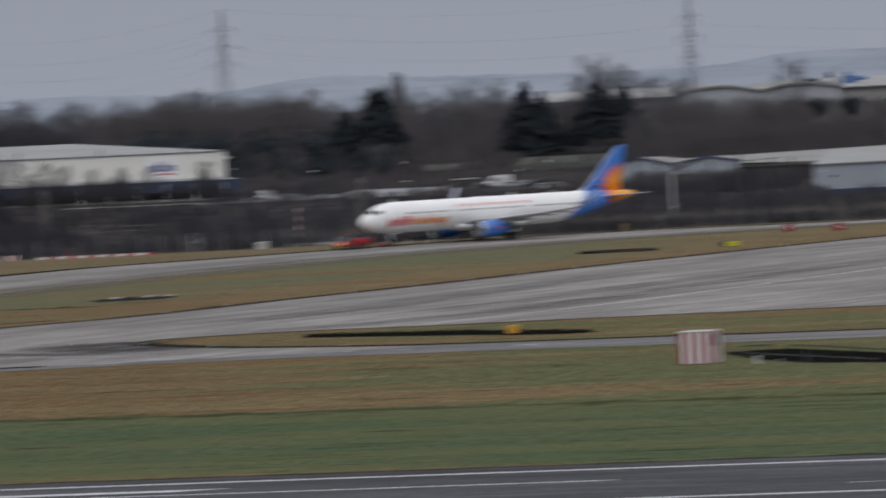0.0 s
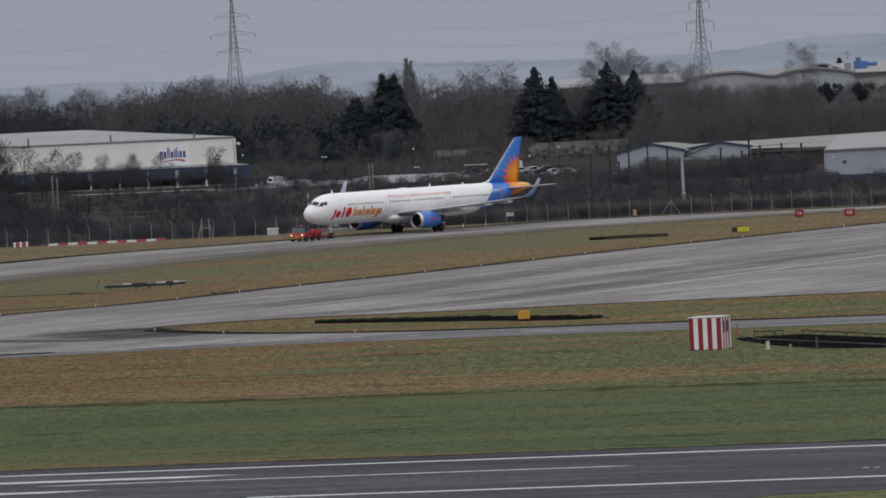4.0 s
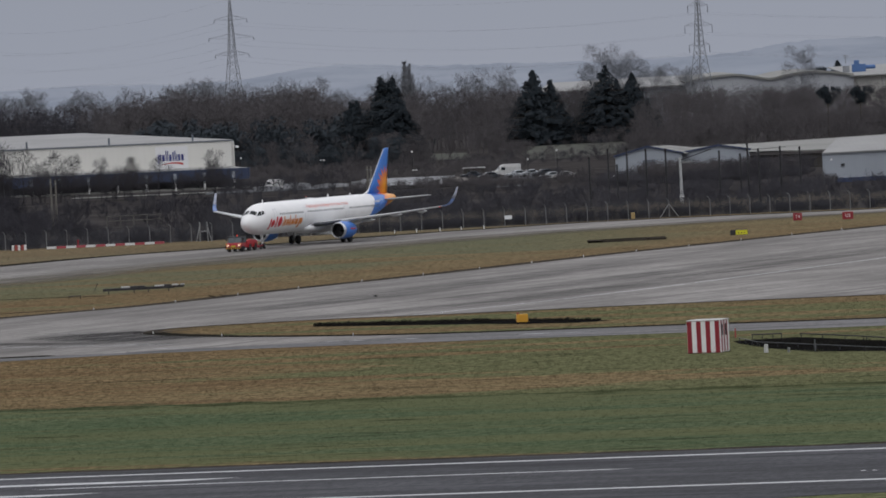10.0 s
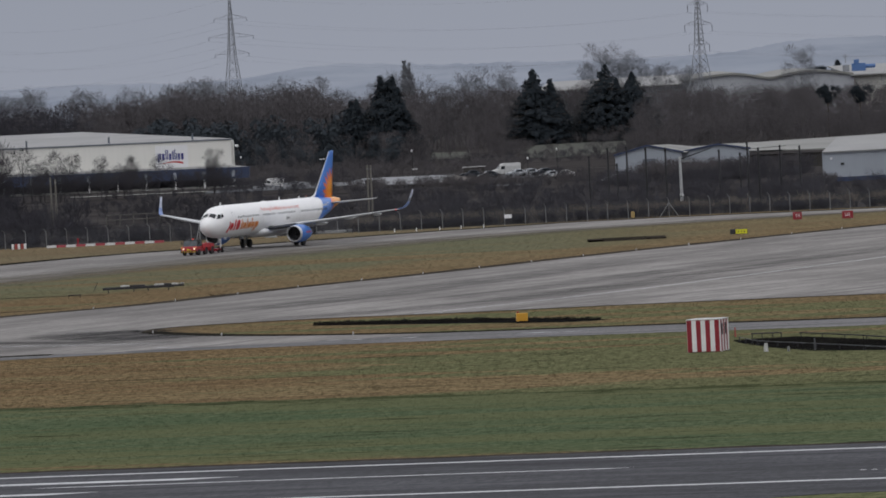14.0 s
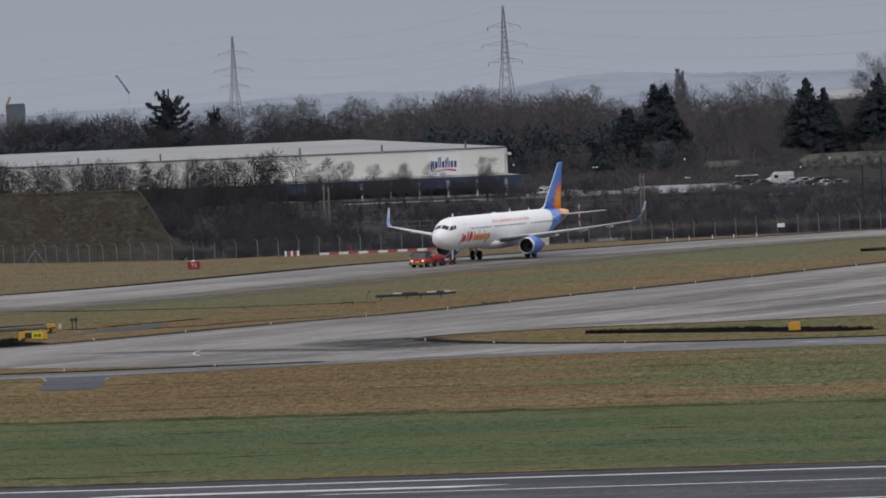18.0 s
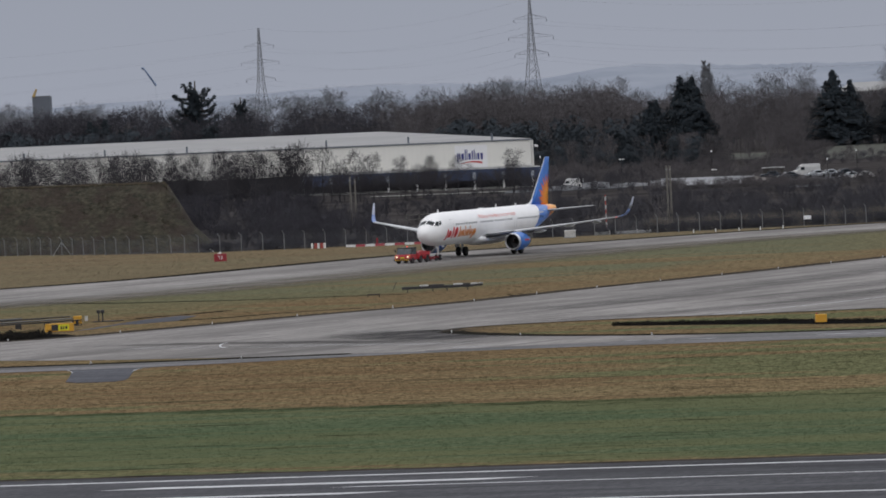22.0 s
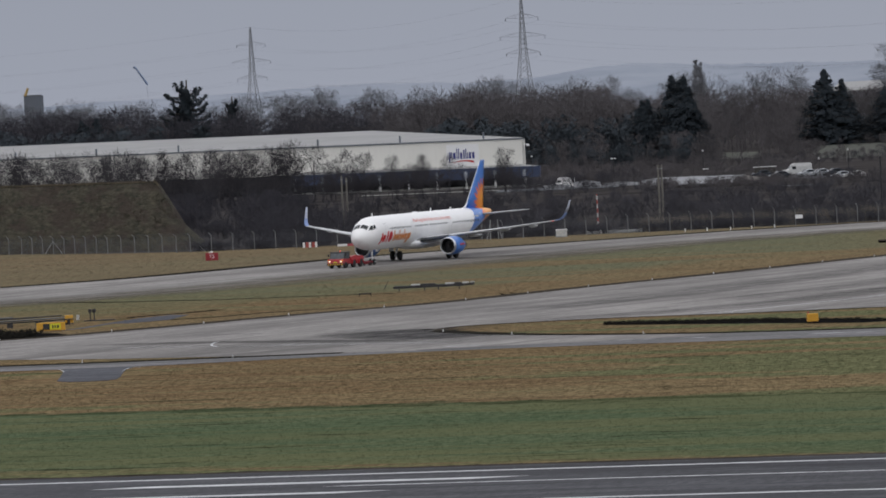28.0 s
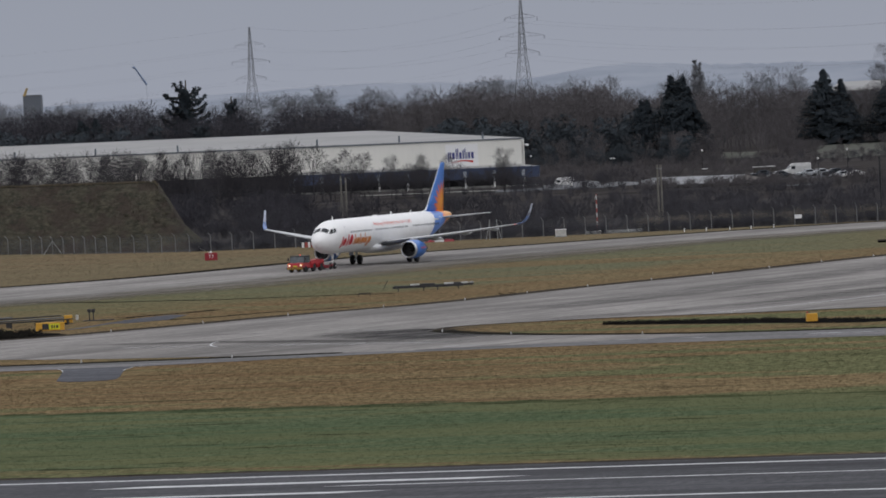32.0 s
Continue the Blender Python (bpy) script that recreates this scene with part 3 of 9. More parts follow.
    part("worn_concrete", sheet([(-26.58, 559.5), (-26.58, 598), (-24.3, 591.5), (-16.3, 577.8), (-6.8, 568.5), (0, 563.4), (-6.7, 561.5), (-11.3, 560.6), (-18.5, 560.4), (-23, 560.2)], 0.031), M_TAXI, road, "pale concrete running out into the service road")
    stain_strip(smooth_line([(-36, 604), (-31, 598.5), (-27, 591), (-22, 581)]), 13, 0.0345, dark, front, "tyre_stain", "dark rubber stain on the concrete")
    # a ragged dry verge beyond the front taxiway
    rv = random.Random(9)
    verge_mat, vt, vp = mat("dry_verge_grass", 1.0, 0, 0.0)
    vc = lerp(vt, ramp(vt, grain(vt, 1.0, 4, 0.7, (3.2, 0.9, 1), TURN), 0.36, 0.64), (0.070, 0.056, 0.034), (0.250, 0.182, 0.104))
    vc = lerp(vt, calc(vt, "MULTIPLY", ramp(vt, grain(vt, 0.6, 6, 0.8), 0.5, 0.64), 0.5), vc, (0.070, 0.070, 0.040))
    vt.links.new(vc, vp.inputs["Base Color"])
    bm, prev = bmesh.new(), None
    for i in range(400):
        x, y = along(FRONT_FAR, 0.05 + 0.9 * i / 400)
        pair = (bm.verts.new((x - 0.5, y + 1.0, 0.010)), bm.verts.new((x - 2.0, y + 13 + rv.gauss(0, 2.2) + 4 * math.sin(i * 0.11), 0.010)))
        if prev:
            bm.faces.new((prev[0], pair[0], pair[1], prev[1]))
        prev = pair
    part("dry_verge", bm, verge_mat, front, "straw-coloured dry grass verge")
    # painted lines on the front taxiway
    part("taxiway_line", ribbon(smooth_line([(-3, 612), (8, 628), (22, 655), (38, 690), (58, 735)]), 0.35, 0.036), M_MARK, front, "faded white guide line")
    part("taxiway_line", ribbon(smooth_line([(-45.1, 586.2), (-45.8, 589.3), (-46.1, 592.0), (-46.2, 595.4), (-45.95, 598.6)]), 0.16, 0.036), M_MARK, front, "faded white curved line")
    part("taxiway_line", ribbon([(-49.7, 617.2), (-43.3, 613.7)], 0.7, 0.036), M_ROAD, front, "faint worn line")
    # crossing slab in the near grass
    slab = sheet([(-53.6, 530.6), (-52.6, 528.4), (-50.8, 527.5), (-49.4, 527.7), (-48.8, 529.6), (-48.9, 534), (-49.4, 542), (-49.7, 548), (-49.4, 552.2), (-55.5, 553.6), (-55.1, 551), (-54.6, 545), (-54.1, 538)], 0.028, 0.028)
    stub = tagged(new("access_slab", from_bm("access_slab", slab, M_SLAB)), "grey tarmac stub beside the service road", "road", kind="structure")
    for pts in ([(-49.65, 545), (-49.6, 548.5), (-49.2, 550.6), (-48.5, 552)], [(-54.8, 548), (-55.2, 551), (-55.7, 553.4)]):
        part("kerb_line", ribbon(smooth_line(pts), 0.09, 0.034), M_MARK, stub, "pale worn edge")
    patch = sheet([(-64.6, 646.5), (-62.9, 650.5), (-60.9, 660), (-59.2, 659), (-55.7, 663.4), (-54.8, 676.1), (-56.7, 677.9), (-59.5, 671.8), (-61.4, 663), (-63.3, 652.5)], 0.028, 0.028)
    tagged(new("tarmac_patch", from_bm("tarmac_patch", patch, M_SLAB)), "wet tarmac patch in the grass", "road", kind="structure")
    # the land behind the perimeter fence
    land = sheet([(-1500, 1250), (-140, 1014), (-103, 980), (-88, 959), (-75, 946), (-29, 939), (9, 936), (37, 938.5), (60, 931), (140, 903), (1500, 700), (2900, 4800), (-2900, 4800)], 0.02)
    tagged(new("scrubland", from_bm("scrubland", land, M_SCRUBLAND)), "dark leaf litter and soil under scrub", "ground", kind="structure")


pavements()
# ---- trees ----
class Sprig:
    """Gathers limbs and twigs as arrays of triangles."""

    def __init__(self, seed):
        self.rnd = random.Random(seed)
        self.v, self.t, self.wv, self.wt = [], [], [], []

    def limb(self, a, b, r0, r1, n=4):
        d = (b - a)
        q = d.to_track_quat("Z", "Y").to_matrix()
        k = len(self.wv)
        for p, r in ((a, r0), (b, r1)):
            for i in range(n):
                o = q @ Vector((math.cos(2 * math.pi * i / n), math.sin(2 * math.pi * i / n), 0))
                self.wv.append(tuple(p + o * r))
        for i in range(n):
            j = (i + 1) % n
            self.wt += [(k + i, k + j, k + n + j), (k + i, k + n + j, k + n + i)]

    def stem(self, a, b, r0, r1, n=6, rings=7):
        """A trunk in one skin, on which limbs can be rooted."""
        self.ring = []
        for k in range(rings):
            t = k / (rings - 1)
            p, r = a.lerp(b, t), r0 + (r1 - r0) * t
            for i in range(n):
                self.ring.append(len(self.wv))
                self.wv.append((p.x + r * math.cos(2 * math.pi * i / n), p.y + r * math.sin(2 * math.pi * i / n), p.z))
        for k in range(rings - 1):
            for i in range(n):
                q, j = self.ring[0] + k * n, (i + 1) % n
                self.wt += [(q + i, q + j, q + n + j), (q + i, q + n + j, q + n + i)]

    def branch(self, a, b, r0, r1):
        """A three-sided limb that grows out of the trunk's skin."""
        root = min(self.ring, key=lambda i: (Vector(self.wv[i]) - a).length - 0.02 * (Vector(self.wv[i]) - a).dot((b - a).normalized()))
        base = Vector(self.wv[root])
        q = (b - base).to_track_quat("Z", "Y").to_matrix()
        k = len(self.wv)
        for p, r, first in ((base, r0, 1), (b, r1, 0)):
            for i in range(first, 3):
                self.wv.append(tuple(p + q @ Vector((math.cos(2.1 * i), math.sin(2.1 * i), 0)) * r))
        low, top = (root, k, k + 1), (k + 2, k + 3, k + 4)
        for i in range(3):
            j = (i + 1) % 3
            self.wt += [(low[i], low[j], top[j]), (low[i], top[j], top[i])]

    def twig(self, a, b, w):
        s = (b - a).cross(Vector((self.rnd.gauss(0, 1), self.rnd.gauss(0, 1), self.rnd.gauss(0, 1))))
        if s.length < 1e-6:
            return
        s = s.normalized() * w
        k = len(self.v)
        self.v += [tuple(a - s), tuple(a + s), tuple(b)]
        self.t.append((k, k + 1, k + 2))

    def leaf(self, p, size, out):
        """A spray that faces outward from the crown."""
        r = self.rnd
        n = (out + Vector((r.gauss(0, 0.5), r.gauss(0, 0.5), r.gauss(0.0, 0.5)))).normalized()
        a = n.orthogonal().normalized()
        b = n.cross(a)
        k, turn = len(self.v), r.uniform(0, 6.28)
        for i in range(3):
            t = turn + i * 2.1 + r.uniform(-0.4, 0.4)
            self.v.append(tuple(p + (a * math.cos(t) + b * math.sin(t)) * size * r.uniform(0.9, 1.9)))
        self.t.append((k, k + 1, k + 2))

    def grow(self, a, d, length, r, level, spread, twigs, w):
        rnd = self.rnd
        bend = Vector((rnd.gauss(0, 0.12), rnd.gauss(0, 0.12), rnd.gauss(0.04, 0.06)))
        b = a + (d + bend).normalized() * length
        if level > 0:
            self.limb(a, b, r, r * 0.62, 4 if level > 1 else 3)
            if level < 3:
                for _ in range(twigs // 2):
                    turn = Vector((rnd.gauss(0, 1), rnd.gauss(0, 1), rnd.gauss(0.1, 0.8))).normalized()
                    s = a.lerp(b, rnd.uniform(0.1, 1.0))
                    self.twig(s, s + (d * 0.4 + turn).normalized() * length * rnd.uniform(0.35, 0.8), w)
            kids = rnd.choice((2, 3, 3, 4)) if level > 1 else rnd.choice((2, 3))
            for i in range(kids):
                turn = Vector((rnd.gauss(0, 1), rnd.gauss(0, 1), rnd.gauss(0.1, 0.6))).normalized()
                nd = (d + turn * spread * rnd.uniform(0.6, 1.2)).normalized()
                at = a.lerp(b, rnd.uniform(0.45, 1.0)) if i else b
                self.grow(at, nd, length * rnd.uniform(0.62, 0.85), r * 0.58, level - 1, spread, twigs, w)
        else:
            self.twig(a, b, w * 1.4)
            for _ in range(twigs):
                turn = Vector((rnd.gauss(0, 1), rnd.gauss(0, 1), rnd.gauss(0.25, 0.8))).normalized()
                s = a.lerp(b, rnd.uniform(0.0, 1.0))
                e = s + (d * 0.6 + turn).normalized() * length * rnd.uniform(0.5, 1.1)
                self.twig(s, e, w)


def bare(seed, h=16.0, spread=0.55, levels=4, twigs=6, w=0.045, trunk=0.22, low=0.28):
    """A leafless tree: trunk and limbs, and a crown of fine twigs."""
    s = Sprig(seed)
    r = s.rnd
    base, fork = Vector((0, 0, -0.2)), Vector((r.gauss(0, 0.2), r.gauss(0, 0.2), h * low))
    s.limb(base, fork, trunk, trunk * 0.8, 6)
    top = fork + Vector((r.gauss(0, 0.5), r.gauss(0, 0.5), h * 0.22))
    s.limb(fork, top, trunk * 0.8, trunk * 0.55, 5)
    for i in range(6):
        ang = i * 2.4 + r.uniform(-0.4, 0.4)
        d = Vector((math.cos(ang) * spread * 1.5, math.sin(ang) * spread * 1.5, 0.95)).normalized()
        s.grow(fork.lerp(top, i / 5), d, h * 0.24, trunk * 0.45, levels - 1, spread, twigs, w)
    s.grow(top, Vector((0, 0, 1)), h * 0.2, trunk * 0.45, levels - 1, spread, twigs, w)
    return s


def shrub(seed, h=3.0, stems=16, twigs=7, w=0.035):
    s = Sprig(seed)
    r = s.rnd
    for _ in range(stems):
        ang, lean = r.uniform(0, 6.28), r.uniform(0.1, 1.0)
        a = Vector((r.gauss(0, h * 0.22), r.gauss(0, h * 0.22), -0.1))
        d = Vector((math.cos(ang) * lean, math.sin(ang) * lean, 1.0)).normalized()
        s.grow(a, d, h * r.uniform(0.35, 0.6), 0.03, 1, 0.6, twigs, w)
    return s


def conifer(seed, h=16.0, width=4.2, tiers=40, per=9, slope=1.4, tops=((0.0, 0.0, 1.0),)):
    """A dark evergreen: whorls of uneven boughs that droop and turn up at the tip, with hanging sprays; some carry several tops."""
    s = Sprig(seed)
    r = s.rnd
    for ox, oy, share in tops:
        H, W = h * share, width * (0.55 + 0.45 * share if len(tops) > 1 else 1.0)
        s.limb(Vector((ox * 0.4, oy * 0.4, -0.2)), Vector((ox, oy, H * 0.98)), 0.28, 0.04, 6)
        s.leaf(Vector((ox, oy, H)), 0.16, Vector((0, 0, 1)))
        gap = r.uniform(0, 6.28)
        for i in range(tiers):
            f = i / (tiers - 1)
            z = H * (0.06 + 0.93 * f)
            rad = W * min(1.0, slope * (1 - f)) ** 0.92 + 0.18
            if i % 4 == 0:
                gap += r.uniform(1.0, 2.4)
            for j in range(max(4, int(per * (0.45 + 0.55 * rad / W)))):
                ang = r.uniform(0, 6.28)
                reach = rad * min(1.2, max(0.35, r.gauss(0.86, 0.19))) * (0.88 + 0.16 * math.sin(3 * ang + gap))
                out, root = Vector((math.cos(ang), math.sin(ang), 0)), Vector((ox * (0.4 + 0.6 * f), oy * (0.4 + 0.6 * f), z))
                sag, lift = reach * r.uniform(0.15, 0.42), reach * r.uniform(0.0, 0.3)
                path = [root + out * reach * t + Vector((0, 0, -sag * t * (2 - t) + lift * t ** 3)) for t in (0.0, 0.5, 1.0)]
                s.limb(path[0], path[2], 0.04, 0.012, 3)
                n = 5 + int(3 * reach)
                for k in range(n):
                    t = 0.15 + 0.85 * (k + r.random()) / n
                    p = path[0] * (1 - t) ** 2 + path[1] * 2 * t * (1 - t) + path[2] * t ** 2
                    for _ in range(2):
                        s.leaf(p + Vector((r.gauss(0, 0.22), r.gauss(0, 0.22), r.gauss(-0.16, 0.2))), r.uniform(0.12, 0.24), out + Vector((0, 0, 0.5)))
    return s


def pine(seed, h=15.0, wide=2.4, n=2600):
    """A small pine: a bare stem and one uneven rounded head."""
    s = Sprig(seed)
    r = s.rnd
    s.limb(Vector((0, 0, -0.2)), Vector((0.1, 0, h * 0.9)), 0.2, 0.08, 6)
    lobes = [(Vector((r.gauss(0, wide * 0.42), r.gauss(0, wide * 0.42), h * r.uniform(0.70, 0.92))), wide * r.uniform(0.26, 0.42)) for _ in range(24)]
    for c, rad in lobes:
        s.limb(Vector((0, 0, c.z * 0.85)), c, 0.06, 0.02, 3)
    for _ in range(n):
        c, rad = r.choice(lobes)
        d = Vector((r.gauss(0, 1), r.gauss(0, 1), r.gauss(0, 0.85))).normalized()
        s.leaf(c + d * rad * r.uniform(0.5, 1.1), r.uniform(0.10, 0.2), d + Vector((0, 0, 0.3)))
    return s


def cedar(seed, h=15.0, wide=5.5, arms=19, body=1.05):
    """An old cedar: a ragged cone low down, and above it single long limbs that sweep out and hook upward, sky between them."""
    s = Sprig(seed)
    r = s.rnd
    s.limb(Vector((0, 0, -0.2)), Vector((0.3, 0, h * 0.97)), 0.5, 0.10, 7)
    for i in range(arms):
        f = (i + 0.5) / arms
        z = h * (0.48 + 0.40 * f)
        ang = i * 2.4 + r.uniform(-0.5, 0.5)
        reach = wide * (1.0 - 0.22 * f) * r.uniform(0.55, 1.1)
        out, root = Vector((math.cos(ang), math.sin(ang), 0)), Vector((0.2, 0, z))
        dip, hook = -reach * r.uniform(-0.1, 0.2), reach * r.uniform(0.25, 0.75)
        path = [root, root + out * reach * 0.85 + Vector((0, 0, dip)), root + out * reach + Vector((0, 0, dip + hook))]
        n, prev = 30, root
        for k in range(n):
            t = (k + 1) / n
            p = path[0] * (1 - t) ** 2 + path[1] * 2 * t * (1 - t) + path[2] * t ** 2
            s.limb(prev, p, 0.10 * (1 - t) + 0.02, 0.10 * (1 - t) + 0.015, 3)
            prev = p
            fat = 0.26 * (1 - 0.7 * t) + 0.07
            for _ in range(6):
                s.leaf(p + Vector((r.gauss(0, fat), r.gauss(0, fat), r.gauss(-0.14, 0.12))), r.uniform(0.09, 0.19), Vector((0.0, -0.2, 1)))
    for _ in range(4200):
        a, z = r.uniform(0, 6.28), h * (0.22 + 0.66 * r.random() ** 1.3)
        w = wide * body * (1.02 - z / h) * (0.82 + 0.28 * math.sin(3 * a + z * 1.9))
        q = r.random() ** 0.4 * w
        s.leaf(Vector((math.cos(a) * q, math.sin(a) * q, z - 0.1 * q)), r.uniform(0.12, 0.22), Vector((math.cos(a), math.sin(a), 0.4)))
    return s


def bushy(seed, h=7.0, width=3.2, n=900, size=0.3):
    """A broad evergreen clump with an uneven outline."""
    s = Sprig(seed)
    r = s.rnd
    s.limb(Vector((0, 0, -0.2)), Vector((0, 0, h * 0.6)), 0.2, 0.08, 5)
    lobes = [(Vector((r.gauss(0, width * 0.42), r.gauss(0, width * 0.42), h * r.uniform(0.3, 0.82))), width * r.uniform(0.28, 0.5)) for _ in range(9)]
    for _ in range(n):
        c, rad = r.choice(lobes)
        d = Vector((r.gauss(0, 1), r.gauss(0, 1), r.gauss(0, 1))).normalized()
        s.leaf(c + d * rad * r.uniform(0.6, 1.05), size, d + Vector((0, 0, 0.2)))
    return s


def poplar(seed, h=16.0):
    """A narrow upright crown of steep boughs."""
    s = Sprig(seed)
    r = s.rnd
    s.limb(Vector((0, 0, -0.2)), Vector((0, 0, h * 0.95)), 0.22, 0.04, 5)
    for i in range(120):
        z = h * r.uniform(0.08, 0.9)
        ang = r.uniform(0, 6.28)
        d = Vector((math.cos(ang) * 0.46, math.sin(ang) * 0.46, 1)).normalized()
        s.grow(Vector((0, 0, z)), d, h * 0.15 * r.uniform(0.6, 1.1) * (1.15 - z / h), 0.04, 1, 0.34, 9, 0.05)
    return s


def dome(s, h, wide, mid=0.56):
    """Draws stray twigs in towards a rounded crown."""
    c, b = h * mid, h * (1 - mid) * 0.96
    for k in (s.wv, s.v):
        for i, (x, y, z) in enumerate(k):
            if z < c * 0.5:
                continue
            q = math.sqrt((x / wide) ** 2 + (y / wide) ** 2 + ((z - c) / b) ** 2)
            if q > 0.8:
                f = (0.8 + (q - 0.8) * 0.35) / q
                k[i] = (x * f, y * f, c + (z - c) * f)
    return s


def fuzzy(seed, h=15.0, wide=5.0, n=1300, reach=1.5, w=0.03, lobes=11, low=0.22):
    """A rounded leafless crown: a few limbs and a dense haze of fine twigs on rounded lobes."""
    s = Sprig(seed)
    r = s.rnd
    s.stem(Vector((0, 0, -0.2)), Vector((0, 0, h * 0.62)), 0.16, 0.05, 5)
    balls = [(Vector((0, 0, h * 0.72)), wide * 0.62)]
    for i in range(lobes):
        ang, f = i * 2.4 + r.uniform(-0.5, 0.5), (i + 0.5) / lobes
        out = wide * (0.62 - 0.25 * abs(f - 0.4)) * r.uniform(0.7, 1.05)
        balls.append((Vector((math.cos(ang) * out, math.sin(ang) * out, h * (low + 0.62 * f))), wide * r.uniform(0.28, 0.42)))
    for c, rad in balls[1:]:
        s.branch(Vector((0, 0, min(h * 0.6, c.z * 0.6))), c, 0.07, 0.02)
    for _ in range(n):
        c, rad = r.choice(balls)
        d = Vector((r.gauss(0, 1), r.gauss(0, 1), r.gauss(0.15, 1))).normalized()
        a = c + d * rad * r.uniform(0.2, 0.9)
        top = h - a.z
        up = (d + Vector((r.gauss(0, 0.5), r.gauss(0, 0.5), r.gauss(0.35, 0.4)))).normalized()
        s.twig(a, a + up * min(reach, max(0.4, top)) * r.uniform(0.5, 1.0), w)
    return s


def arrays(s):
    return (np.array(s.wv, np.float32).reshape(-1, 3), np.array(s.wt, np.int32).reshape(-1, 3),
            np.array(s.v, np.float32).reshape(-1, 3), np.array(s.t, np.int32).reshape(-1, 3))


def wood(name, protos, places, material, label, category="woodland"):
    """Many trees of one wood as one body: places are (x, y, size, turn, which)."""
    vs, ts, k = [], [], 0
    for x, y, size, turn, which, *up in places:
        wv, wt, v, t = protos[which % len(protos)]
        c, d = math.cos(turn), math.sin(turn)
        rot = np.array([[c, -d, 0], [d, c, 0], [0, 0, 1]], np.float32).T
        for a, b in ((wv, wt), (v, t)):
            if len(a):
                vs.append(a @ rot * size + np.array([x, y, up[0] if up else 0.0], np.float32))
                ts.append(b + k)
                k += len(a)
    ob = new(name, tri_mesh(name, np.concatenate(vs), np.concatenate(ts), material))
    return tagged(ob, label, category, kind="stuff")


def tree_meshes(name, s, crown_mat, trunk_mat=None):
    wv, wt, v, t = arrays(s)
    return tri_mesh("trunk", wv, wt, trunk_mat or M_BARK), tri_mesh("crown", v, t, crown_mat)


def plant(name, meshes, x, y, size, turn, label, group="", category="tree", z=0.0):
    ob = thing(name, Matrix.LocRotScale((x, y, z), Euler((0, 0, turn)), (size, size, size)), label, category, group)
    part("trunk", meshes[0], None, ob)
    part("crown", meshes[1], None, ob)
    return ob


BARE = [arrays(dome(bare(s, 16, 0.52 + 0.06 * (s % 4), 4, 6, 0.030, 0.15), 16.5, 5.4 + 0.5 * (s % 3))) for s in range(6)]
BARE_SMALL = [arrays(bare(20 + s, 9, 0.62, 3, 10, 0.024, 0.09, 0.14)) for s in range(4)]
FUZZY = [arrays(fuzzy(120 + s, 14.2 + 0.4 * s, 4.6 + 0.3 * s, 900, 1.5, 0.034)) for s in range(5)]
FUZZY_FAR = [arrays(fuzzy(130 + s, 15, 4.6 + 0.4 * s, 1350, 1.0, 0.055)) for s in range(5)]
BUSH_FAR = [arrays(shrub(50 + s, 3.0, 9, 6, 0.034)) for s in range(4)]
SHRUBS = [arrays(shrub(40 + s, 3.0, 13, 8, 0.024)) for s in range(5)]
EVER = [arrays(bushy(60 + s, 8, 4.0, 1000, 0.19)) for s in range(3)]


# ---- woods, from the fence to the skyline ----
def belt(n, y0, y1, u0, u1, h0, h1, protos=6, seed=1, skip=()):
    """Places over a belt; u is the bearing, sideways metres for each metre of depth."""
    r = random.Random(seed)
    out = []
    for _ in range(n):
        y = r.uniform(y0, y1)
        u = r.uniform(u0, u1)
        if any(a <= u <= b and c <= y <= d for a, b, c, d in skip):
            continue
        out.append((u * y, y, r.uniform(h0, h1), r.uniform(0, 6.28), r.randrange(protos)))
    return out


FENCE_LINE = [(-190, 1054), (-134, 1006.6), (-113.4, 989), (-103, 978), (-88.6, 957), (-75.8, 943.8), (-63.6, 940.5), (-29, 936), (0, 933.4), (20, 935.5), (37, 936), (56, 930), (130, 903)]


